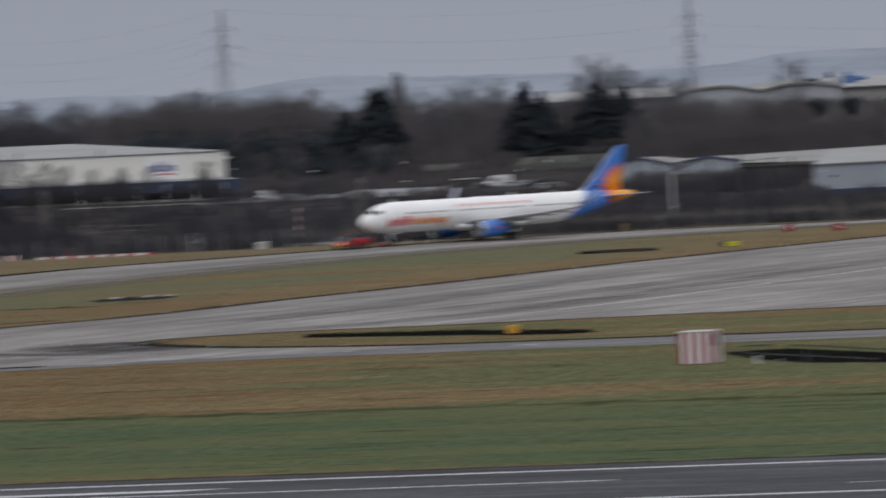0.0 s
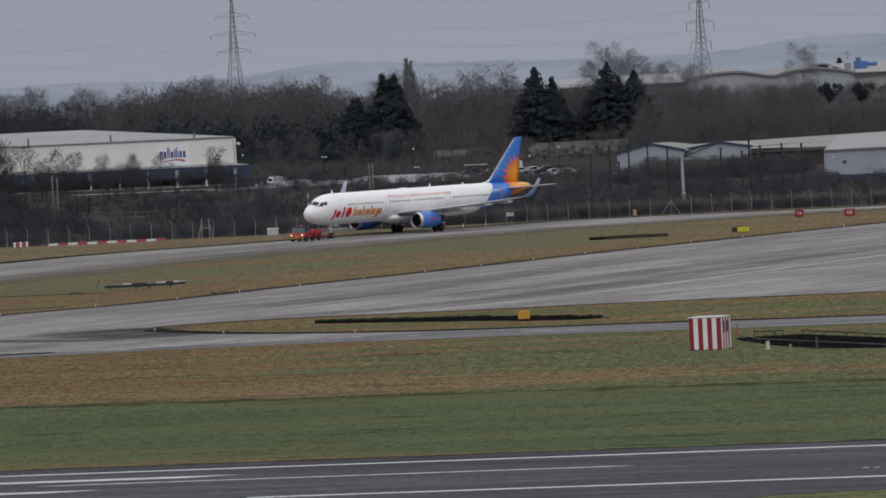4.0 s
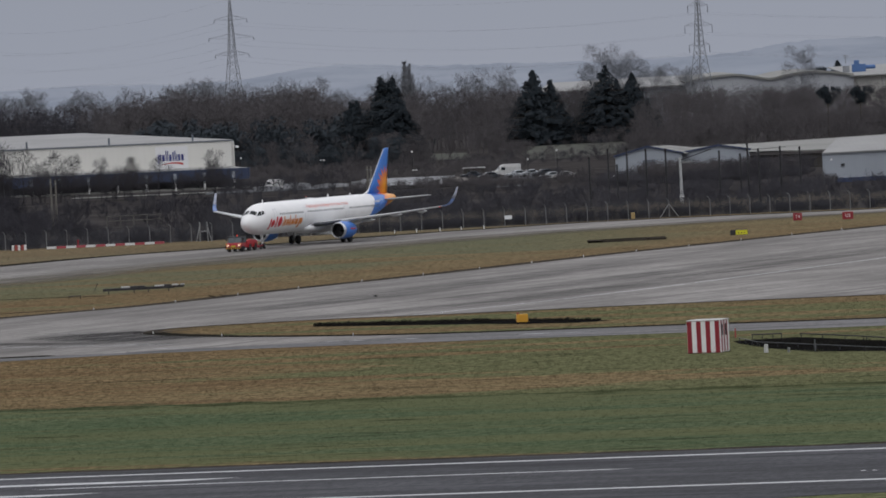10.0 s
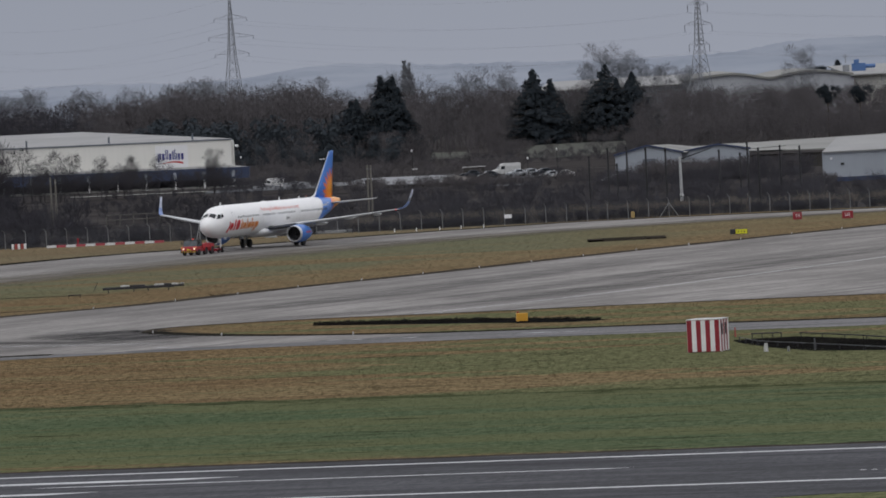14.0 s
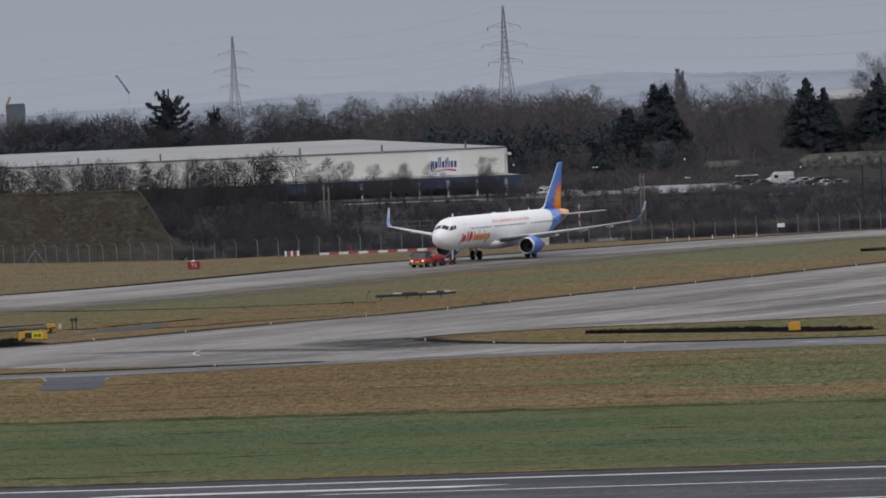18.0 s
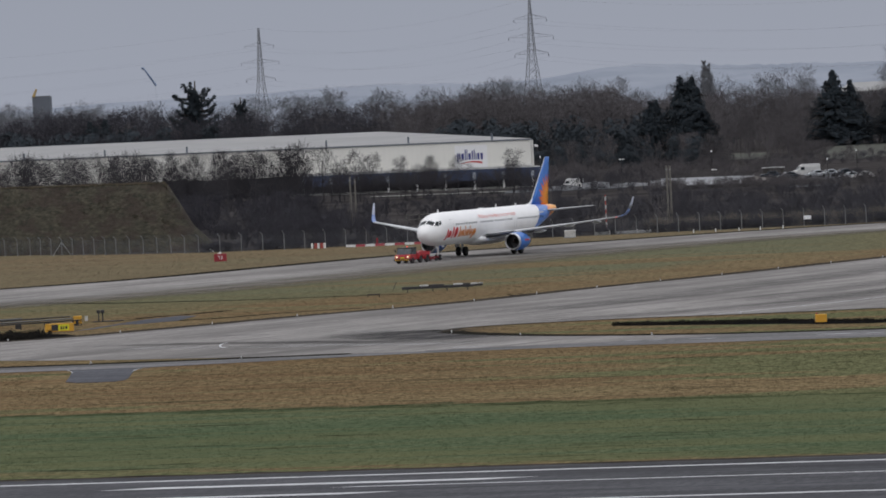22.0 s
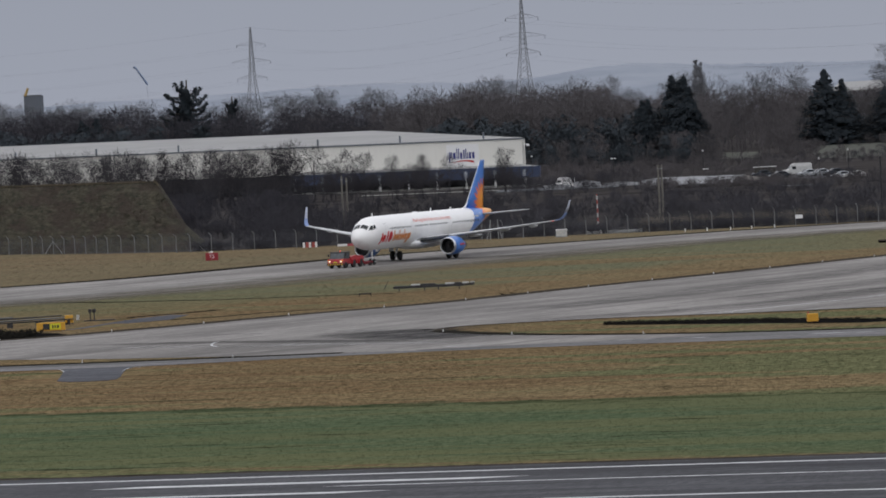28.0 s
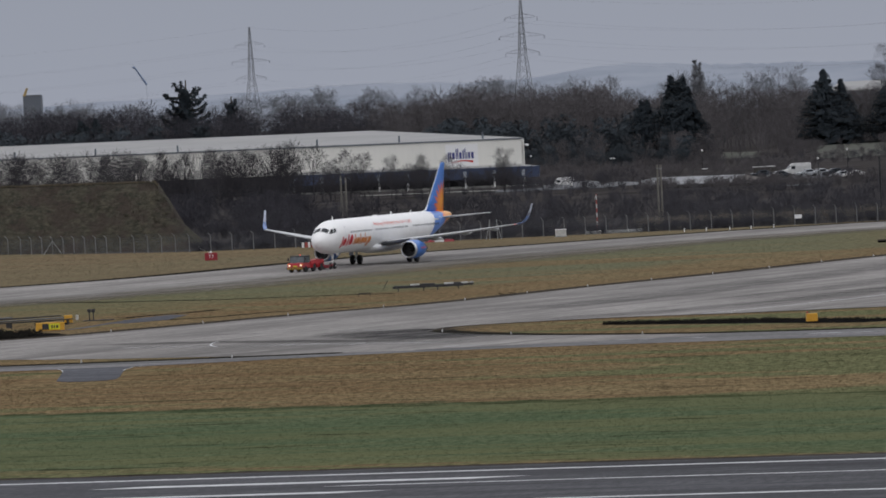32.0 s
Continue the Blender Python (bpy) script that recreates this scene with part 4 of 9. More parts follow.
def woods():
    # the main wood behind the warehouse and the car park: taller on the left, falling to the right
    places = []
    clear = ((0.0100, 0.0305, 1480, 1848), (-0.002, 0.006, 1640, 1780))
    for u0, u1, hl, hh, n in ((-0.150, -0.105, 0.9, 1.1, 22), (-0.105, -0.055, 0.9, 1.12, 25), (-0.055, -0.02, 0.95, 1.28, 25), (-0.02, 0.012, 0.85, 1.12, 22), (0.012, 0.04, 0.65, 0.95, 18), (0.03, 0.085, 0.62, 0.85, 22)):
        places += belt(n, 1640, 1960, u0, u1, hl, hh, 6, int(1000 + u0 * 1000), clear)
    crowns = belt(150, 1640, 1900, -0.150, -0.045, 1.0, 1.36, 5, 41, clear) + belt(85, 1640, 1900, -0.045, -0.018, 1.1, 1.5, 5, 42, clear) + belt(75, 1640, 1900, -0.018, 0.010, 0.95, 1.30, 5, 43, clear)
    crowns += belt(40, 1850, 1930, 0.008, 0.036, 0.95, 1.12, 5, 44) + belt(40, 1690, 1800, 0.034, 0.052, 0.86, 1.02, 5, 45) + belt(60, 1690, 1800, 0.048, 0.075, 0.82, 1.0, 5, 56) + belt(60, 1560, 1690, 0.028, 0.075, 0.5, 0.75, 5, 46)
    crowns += belt(16, 1572, 1592, -0.015, -0.002, 0.5, 0.64, 5, 59)
    crowns += belt(38, 1852, 1900, 0.009, 0.030, 1.04, 1.18, 5, 55)
    crowns += belt(22, 1535, 1580, -0.03, 0.032, 0.4, 0.62, 5, 53, ((0.010, 0.0225, 1480, 1600),))
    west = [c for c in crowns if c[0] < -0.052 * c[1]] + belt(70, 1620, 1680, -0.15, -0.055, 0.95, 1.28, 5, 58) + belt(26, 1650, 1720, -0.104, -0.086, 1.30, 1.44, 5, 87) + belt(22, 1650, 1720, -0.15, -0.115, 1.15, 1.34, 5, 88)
    wood("west_wood_crowns", FUZZY, west, M_TWIG_SHADE, "rounded leafless crowns of the west wood, inner shade painted dark")
    wood("woodland_crowns", FUZZY, [c for c in crowns if c[0] >= -0.052 * c[1]], M_TWIG, "rounded leafless crowns of a dense winter wood")
    wood("woodland", BARE, places, M_TWIG, "dense leafless winter woodland, dark brown-grey")
    low = belt(100, 1530, 1660, -0.15, 0.085, 0.5, 1.15, 4, 5, clear)
    low += belt(60, 1440, 1540, -0.032, 0.085, 0.35, 0.75, 4, 6, ((-0.003, 0.03, 1440, 1540),))
    low += belt(80, 1480, 1660, 0.027, 0.085, 0.8, 1.35, 4, 7)
    low += belt(45, 1650, 1720, -0.15, 0.012, 1.0, 1.45, 4, 26)
    wood("warehouse_trees", BARE_SMALL, belt(50, 1300, 1350, -0.132, -0.0635, 0.6, 1.0, 4, 27) + belt(26, 1300, 1350, -0.0635, -0.03, 0.5, 0.72, 4, 28) + belt(12, 1290, 1330, -0.058, -0.043, 0.7, 0.95, 4, 35), M_BIRCHTWIG, "row of leafless young trees before the warehouse")
    wood("warehouse_crowns", FUZZY, belt(30, 1295, 1345, -0.142, -0.114, 0.74, 0.96, 5, 85) + belt(20, 1290, 1345, -0.135, -0.085, 0.6, 0.92, 5, 47) + belt(9, 1290, 1345, -0.085, -0.0635, 0.55, 0.88, 5, 49) + belt(14, 1290, 1330, -0.0635, -0.03, 0.34, 0.5, 5, 48), M_BIRCHTWIG, "rounded leafless trees screening the warehouse wall")
    wood("woodland_edge", BARE_SMALL, low, M_TWIG, "lower leafless trees along the wood's edge")
    wood("evergreen_understorey", EVER, belt(26, 1520, 1640, -0.05, -0.006, 0.6, 1.1, 3, 8, clear) + belt(26, 1600, 1640, -0.045, -0.008, 1.3, 1.75, 3, 50) + belt(34, 1625, 1660, -0.108, -0.075, 1.4, 2.0, 3, 54) + belt(60, 1560, 1640, -0.14, -0.05, 0.7, 1.35, 3, 9) + belt(46, 1970, 2010, -0.15, 0.0, 1.4, 1.9, 3, 36), M_IVY, "dark evergreen bushes inside the leafless wood")
    wood("far_woodland", FUZZY_FAR, belt(22, 2500, 2850, -0.110, -0.095, 1.15, 1.36, 5, 86) + belt(80, 2250, 2900, -0.16, -0.05, 1.15, 1.7, 5, 12) + belt(54, 2250, 2900, -0.05, 0.035, 1.1, 1.7, 5, 52), M_TWIG_FAR, "leafless skyline trees coloured pale for distance haze")
    # scrub between the fence and the buildings, kept low where the yards show over it
    scrub = belt(270, 948, 1060, -0.078, 0.085, 0.5, 1.45, 5, 14)
    scrub += belt(170, 1060, 1190, -0.12, 0.05, 0.5, 1.1, 5, 15, ((0.052, 0.1, 1080, 1300),))
    scrub += belt(150, 1190, 1310, -0.06, 0.03, 0.25, 0.55, 5, 18, ((-0.0128, 0.0138, 1215, 1312),))
    scrub += belt(160, 1080, 1340, -0.13, -0.062, 0.9, 1.7, 5, 22)
    scrub += belt(60, 1490, 1640, -0.003, 0.03, 0.3, 0.7, 5, 51)
    scrub += belt(130, 1165, 1226, 0.024, 0.054, 0.65, 1.1, 5, 19)
    scrub = [p for p in scrub if p[1] > 945 + max(0, -p[0] - 70) * 1.4 and not (-0.0525 < p[0] / p[1] < -0.0395 and 975 < p[1] < 1059)]
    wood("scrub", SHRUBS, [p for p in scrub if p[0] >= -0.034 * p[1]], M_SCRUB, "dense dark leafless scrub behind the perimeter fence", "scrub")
    wood("dark_bank_scrub", SHRUBS, [p for p in scrub if p[0] < -0.034 * p[1]], M_TWIG_SHADE, "leafless scrub beside the grass bank in the shade-dark twig colour", "scrub")
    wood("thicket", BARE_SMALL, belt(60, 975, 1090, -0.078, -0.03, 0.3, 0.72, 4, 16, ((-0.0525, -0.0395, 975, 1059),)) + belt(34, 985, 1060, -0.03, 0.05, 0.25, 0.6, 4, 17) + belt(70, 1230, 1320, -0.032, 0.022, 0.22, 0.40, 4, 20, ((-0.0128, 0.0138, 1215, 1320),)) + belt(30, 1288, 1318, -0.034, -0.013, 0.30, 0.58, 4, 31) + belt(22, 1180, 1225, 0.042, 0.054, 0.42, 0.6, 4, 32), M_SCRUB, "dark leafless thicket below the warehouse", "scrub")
    bushes = belt(46, 985, 1056, -0.0525, -0.0395, 0.16, 0.34, 4, 80) + belt(230, 1345, 1530, -0.032, 0.012, 0.45, 1.05, 4, 71) + belt(70, 1815, 1850, 0.008, 0.033, 0.4, 1.0, 4, 72) + belt(60, 1490, 1640, -0.003, 0.034, 0.35, 0.8, 4, 73) + belt(70, 1480, 1640, -0.032, -0.003, 0.6, 1.3, 4, 74)
    bushes += belt(46, 1640, 1820, 0.008, 0.0125, 0.5, 1.1, 4, 75) + belt(40, 1640, 1820, 0.0275, 0.032, 0.5, 1.2, 4, 76) + belt(26, 1640, 1820, 0.0125, 0.0275, 0.25, 0.6, 4, 77)
    wood("far_bushes", BUSH_FAR, bushes, M_TWIG, "low leafless bushes between the yards and the wood", "scrub")
    wood("yard_bushes", BARE_SMALL, belt(34, 1222, 1260, -0.0135, 0.009, 0.26, 0.42, 4, 78) + belt(32, 1196, 1232, 0.004, 0.023, 0.24, 0.40, 4, 79), M_TWIG, "dark branching bushes before the low hall", "scrub")
    wood("shed_bushes", BUSH_FAR, belt(70, 1190, 1222, 0.0300, 0.0530, 1.1, 1.5, 4, 82) + belt(54, 1212, 1256, -0.0128, 0.022, 0.6, 1.0, 4, 84) + belt(24, 1100, 1116, 0.053, 0.058, 0.5, 0.8, 4, 83), M_TWIG, "brown leafless bushes before the gabled sheds", "scrub")
    # dark growth close behind the fence, and a dry tan line of it farther back
    fx, fy, rr = [p[0] for p in FENCE_LINE], [p[1] for p in FENCE_LINE], random.Random(61)
    near, dry = [], []
    for _ in range(300):
        x = rr.uniform(-76, 78)
        near.append((x, float(np.interp(x, fx, fy)) + rr.uniform(2.5, 8), rr.uniform(0.50, 0.62), rr.uniform(0, 6.28), rr.randrange(5)))
    for _ in range(110):
        x = rr.uniform(-14, 78)
        dry.append((x, float(np.interp(x, fx, fy)) + rr.uniform(9, 12), rr.uniform(0.70, 0.78), rr.uniform(0, 6.28), rr.randrange(5)))
    wood("fence_scrub", SHRUBS, near, M_TWIG_SHADE, "dark leafless scrub close behind the fence", "scrub")
    wood("dry_growth", SHRUBS, dry, per_island("dry_bramble", (0.120, 0.104, 0.086), (0.200, 0.174, 0.144)), "dry tan bramble growth behind the fence", "scrub")
    # a pale rough field in the clearing
    m = plain("pale_rough_pasture", (0.046, 0.049, 0.035), 1.0, 0, 0.5, 0.08)
    for pts in ([(20.5, 1600), (26, 1560), (38, 1585), (47, 1640), (54, 1790), (50, 1822), (36, 1838), (24, 1842), (20.5, 1760)], [(-2, 1650), (7.5, 1645), (8, 1760), (-2, 1775)]):
        tagged(new("pasture", from_bm("pasture", sheet(pts, 0.08), m)), "pale rough pasture in a gap of the wood", "field", kind="structure")


woods()


def hills():
    """Long low hills far off."""
    m, nt, p = mat("haze_tinted_hillside", 1.0, 0, 0.0)
    # distance haze is mixed into the hillside's pale blue-grey
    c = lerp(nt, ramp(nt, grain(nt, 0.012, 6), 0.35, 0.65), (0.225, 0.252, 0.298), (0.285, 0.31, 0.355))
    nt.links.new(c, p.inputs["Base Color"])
    r = random.Random(3)
    for name, y, tops in (("hill_far", 4600, [(-700, 14), (-330, 21), (-250, 23), (-150, 21), (-70, 28), (0, 25), (60, 23.5), (150, 22), (200, 23), (245, 28.5), (300, 29), (420, 27), (800, 18)]),
                          ("hill_near", 3900, [(-600, 12), (-280, 15), (-150, 15), (-40, 18), (60, 20), (110, 21), (160, 21), (220, 21), (300, 20), (700, 14)])):
        line = smooth_line(tops, 14)
        rings = []
        for x, h in line:
            j = r.uniform(-0.6, 0.6)
            rings.append([(x, y - 260, -1), (x, y - 120, h * 0.55), (x, y, h + j), (x, y + 250, -1)])
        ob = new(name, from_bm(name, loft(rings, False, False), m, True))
        tagged(ob, "low hills on the horizon with blue-grey haze painted in", "hill", kind="structure")


hills()
def single_trees():
    con = [tree_meshes("conifer", conifer(70, 16, 6.2, 44, 14, 1.6), M_NEEDLE), tree_meshes("conifer", conifer(71, 16, 7.0, 44, 15, 1.75), M_NEEDLE),
           tree_meshes("conifer", conifer(72, 16, 6.4, 30, 11, 2.3, ((-1.9, 0.4, 1.0), (1.6, -0.3, 0.99), (0.2, 1.2, 0.9), (3.2, 0.6, 0.78), (-3.6, 0.3, 0.74))), M_NEEDLE),
           tree_meshes("conifer", conifer(73, 16, 5.8, 26, 9, 2.2, ((-0.8, 0.2, 1.0), (1.5, 0.0, 0.9))), M_NEEDLE)]
    con.append(tree_meshes("conifer", pine(74), M_NEEDLE))
    con.append(tree_meshes("conifer", conifer(75, 16, 3.3, 34, 11, 2.6, ((-1.5, 0, 1.0), (1.0, 0.3, 0.985), (-0.2, 0.6, 0.94), (2.0, 0, 0.87), (-2.1, 0, 0.84))), M_NEEDLE))
    for x, y, h, k, lab in ((-11.4, 1600, 20.9, 5, "broad dark evergreen with an uneven double top"), (-19.8, 1600, 15.7, 5, "smaller round dark evergreen beside a broad one"), (-8.0, 1606, 14.0, 1, "dark evergreen low in the wood"),
                            (26.3, 1835, 20.4, 1, "tall dark conifer with a ragged pointed top"), (30.9, 1835, 17.6, 0, "dark conifer close against a taller one"), (22.6, 1842, 13.5, 1, "dark conifer with drooping boughs"), (33.6, 1842, 11.0, 1, "low dark conifer beside a taller one"),
                            (45.6, 1835, 20.9, 3, "tall broad dark conifer with a blunt top"), (53.0, 1835, 18.4, 1, "pointed dark conifer beside a broad one"), (49.0, 1842, 16.8, 0, "dark conifer filling a gap between two"), (42.3, 1842, 14.5, 1, "dark conifer at the edge of the field"), (57.3, 1842, 10.5, 1, "low dark conifer at the field's edge"),
                            (-188.5, 1640, 15.0, 0, "narrow dark conifer above the warehouse roof"), (92.2, 1600, 14.9, 4, "small round dark pine above the scrub"), (99.8, 1600, 14.5, 4, "small dark pine beside another"), (100.4, 2450, 17.4, 4, "far small dark pine behind the factory roof"), (138.9, 2450, 17.6, 4, "far dark pine on the skyline"), (145.3, 2450, 17.9, 1, "far pointed dark pine on the skyline"), (-157, 1660, 17.0, 2, "wide dark evergreen above the warehouse roof")):
        plant("conifer", con[k], x, y, h / 16.0, x * 1.7, lab, "conifers in the wood")
    plant("cedar", tree_meshes("cedar", cedar(81, 15.5, 4.3, 21), M_NEEDLE), -135.2, 1690, 26.4 / 15.5, 0.4, "old black-green cedar with ragged upswept limbs", category="tree")
    plant("cedar", tree_meshes("cedar", cedar(82, 15.5, 2.6, 13), M_NEEDLE), -123.6, 1690, 21.6 / 15.5, 1.4, "smaller dark cedar beside a taller one", category="tree")
    plant("cedar", tree_meshes("cedar", cedar(83, 15.5, 4.6, 24, 1.45), M_NEEDLE), -190.8, 1690, 24.4 / 15.5, 2.4, "broad dark cedar above the warehouse's far end", category="tree")
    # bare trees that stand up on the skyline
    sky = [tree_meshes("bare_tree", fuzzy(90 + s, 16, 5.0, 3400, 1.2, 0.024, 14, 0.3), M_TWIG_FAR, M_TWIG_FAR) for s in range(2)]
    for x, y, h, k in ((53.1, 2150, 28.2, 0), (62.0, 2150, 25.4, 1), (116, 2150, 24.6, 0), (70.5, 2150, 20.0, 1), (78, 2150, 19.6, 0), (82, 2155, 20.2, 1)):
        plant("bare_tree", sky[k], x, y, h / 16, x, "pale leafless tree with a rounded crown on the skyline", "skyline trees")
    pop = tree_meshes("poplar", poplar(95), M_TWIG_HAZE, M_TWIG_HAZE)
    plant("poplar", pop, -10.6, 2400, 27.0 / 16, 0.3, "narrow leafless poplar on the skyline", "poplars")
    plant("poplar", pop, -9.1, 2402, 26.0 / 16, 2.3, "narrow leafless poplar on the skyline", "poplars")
    # birches before the warehouse wall
    bir = [tree_meshes("birch", fuzzy(100 + s, 11, 2.5 + 0.3 * s, 900, 1.2, 0.034, 13, 0.2), M_BIRCHTWIG, M_BIRCHTWIG) for s in range(3)]
    r = random.Random(7)
    for u, h in ((-0.0655, 13.6), (-0.0565, 11.5), (-0.0615, 12.4), (-0.0675, 12.8), (-0.0715, 12.6), (-0.0765, 12.9), (-0.0805, 12.2), (-0.0838, 13.0), (-0.0915, 13.2), (-0.0990, 12.8), (-0.1045, 13.2), (-0.0540, 10.4), (-0.0455, 9.4), (-0.0415, 9.0), (-0.0590, 9.3), (-0.0500, 9.2), (-0.0332, 9.8), (-0.0645, 11.0), (-0.0668, 11.2), (-0.0740, 12.2), (-0.0755, 10.4), (-0.0870, 12.0), (-0.0895, 11.6), (-0.0975, 11.4), (-0.0925, 12.4), (-0.1090, 10.5), (-0.0700, 11.2), (-0.0780, 8.6), (-0.0850, 9.3), (-0.0905, 9.0), (-0.0960, 8.7), (-0.1005, 8.2), (-0.1060, 8.8), (-0.1110, 8.4), (-0.1180, 8.2), (-0.1250, 8.4), (-0.0685, 7.6), (-0.0820, 7.2), (-0.0935, 7.0), (-0.0745, 7.0), (-0.1030, 7.2), (-0.0880, 6.8)):
        y = r.uniform(1290, 1345)
        plant("birch", bir[r.randrange(3)], u * y, y, h / 11.0, r.uniform(0, 6), "slender leafless birch before the warehouse wall", "birches before the warehouse")

    big = [tree_meshes("birch", fuzzy(106 + s, 11, 3.4 + 0.5 * s, 1450, 1.2, 0.038, 15, 0.16), M_BIRCHTWIG, M_BIRCHTWIG) for s in range(2)]
    for u, h, k in ((-0.1065, 13.7, 0), (-0.1040, 13.7, 1), (-0.1004, 12.9, 1), (-0.0931, 12.6, 0), (-0.0885, 12.9, 1), (-0.0827, 11.1, 0), (-0.0737, 11.4, 1), (-0.0655, 13.3, 1), (-0.0584, 7.6, 0), (-0.0484, 6.6, 0), (-0.0334, 7.8, 0), (-0.1320, 12.4, 1), (-0.1240, 13.3, 0), (-0.1152, 11.8, 1)):
        plant("birch", big[k], u * 1318, 1318, h / 11.0, u * 900, "broad leafless birch standing before the warehouse", "birches before the warehouse")


single_trees()
# ---- buildings ----
def ribbed(name, col, rough=0.45, pitch=1.0, vary=0.07):
    """Profiled steel sheet: shallow ribs and faint weather streaks."""
    m, nt, p = mat(name, rough, 0.0, 0.4)
    a, b = grain(nt, 0.08, 4, 0.6, (1, 1, 0.25)), grain(nt, 1.5, 3, 0.6, (1, 1, 0.1))
    c = lerp(nt, ramp(nt, a, 0.3, 0.7), tuple(x * (1 - vary) for x in col), tuple(x * (1 + vary * 0.5) for x in col))
    c = lerp(nt, calc(nt, "MULTIPLY", ramp(nt, b, 0.5, 0.8), 0.2), c, tuple(x * 0.75 for x in col))
    nt.links.new(c, p.inputs["Base Color"])
    tc = nt.nodes.new("ShaderNodeTexCoord")
    wv = nt.nodes.new("ShaderNodeTexWave")
    wv.inputs["Scale"].default_value = pitch
    nt.links.new(tc.outputs["Object"], wv.inputs["Vector"])
    bump(nt, p, wv.outputs["Fac"], 0.25, 0.03)
    return m


M_CLAD = ribbed("cream_steel_cladding", (0.74, 0.73, 0.68))
M_ROOF = ribbed("pale_grey_roof_sheet", (0.275, 0.275, 0.27), 0.7, 0.3, 0.14)
M_CANOPY = ribbed("dark_blue_fascia", (0.040, 0.055, 0.105))
M_SHED = ribbed("blue_grey_cladding", (0.33, 0.36, 0.40))
M_SHEDROOF = ribbed("light_grey_roof", (0.24, 0.24, 0.225), 0.8, 0.3, 0.25)
M_TRIM = plain("dark_blue_trim", (0.03, 0.045, 0.10), 0.5)
M_SIGN = plain("white_sign_face", (0.80, 0.80, 0.80), 0.5, 0, 0.04)
M_NAVY = plain("navy_sign_ink", (0.03, 0.04, 0.20), 0.5)
M_INK = plain("red_sign_ink", (0.50, 0.03, 0.03), 0.5)
M_DOOR = plain("grey_roller_door", (0.13, 0.15, 0.18), 0.5)
M_DARKWALL = plain("canopy_shade_wall", (0.03, 0.032, 0.036), 0.8)
M_BRICKRED = plain("dark_brick", (0.06, 0.055, 0.05), 0.9)


def wall_face(a, b, z0, z1, back=0.25):
    """An upright slab from a to b in plan, its outer face on the line."""
    d = Vector((b[0] - a[0], b[1] - a[1]))
    n = Vector((-d.y, d.x)).normalized() * back
    if n.y < 0:
        n = -n
    bm = bmesh.new()
    lo = [bm.verts.new((x, y, z0)) for x, y in (a, b, (b[0] + n.x, b[1] + n.y), (a[0] + n.x, a[1] + n.y))]
    hi = [bm.verts.new((v.co.x, v.co.y, z1)) for v in lo]
    bm.faces.new(lo[::-1])
    bm.faces.new(hi)
    for i in range(4):
        j = (i + 1) % 4
        bm.faces.new((lo[i], lo[j], hi[j], hi[i]))
    bmesh.ops.recalc_face_normals(bm, faces=bm.faces)
    return bm


def slab(corners, thick):
    """A plate through four corners, thickened downward."""
    bm = bmesh.new()
    hi = [bm.verts.new(c) for c in corners]
    lo = [bm.verts.new((c[0], c[1], c[2] - thick)) for c in corners]
    bm.faces.new(hi)
    bm.faces.new(lo[::-1])
    n = len(corners)
    for i in range(n):
        j = (i + 1) % n
        bm.faces.new((hi[i], lo[i], lo[j], hi[j]))
    bmesh.ops.recalc_face_normals(bm, faces=bm.faces)
    return bm


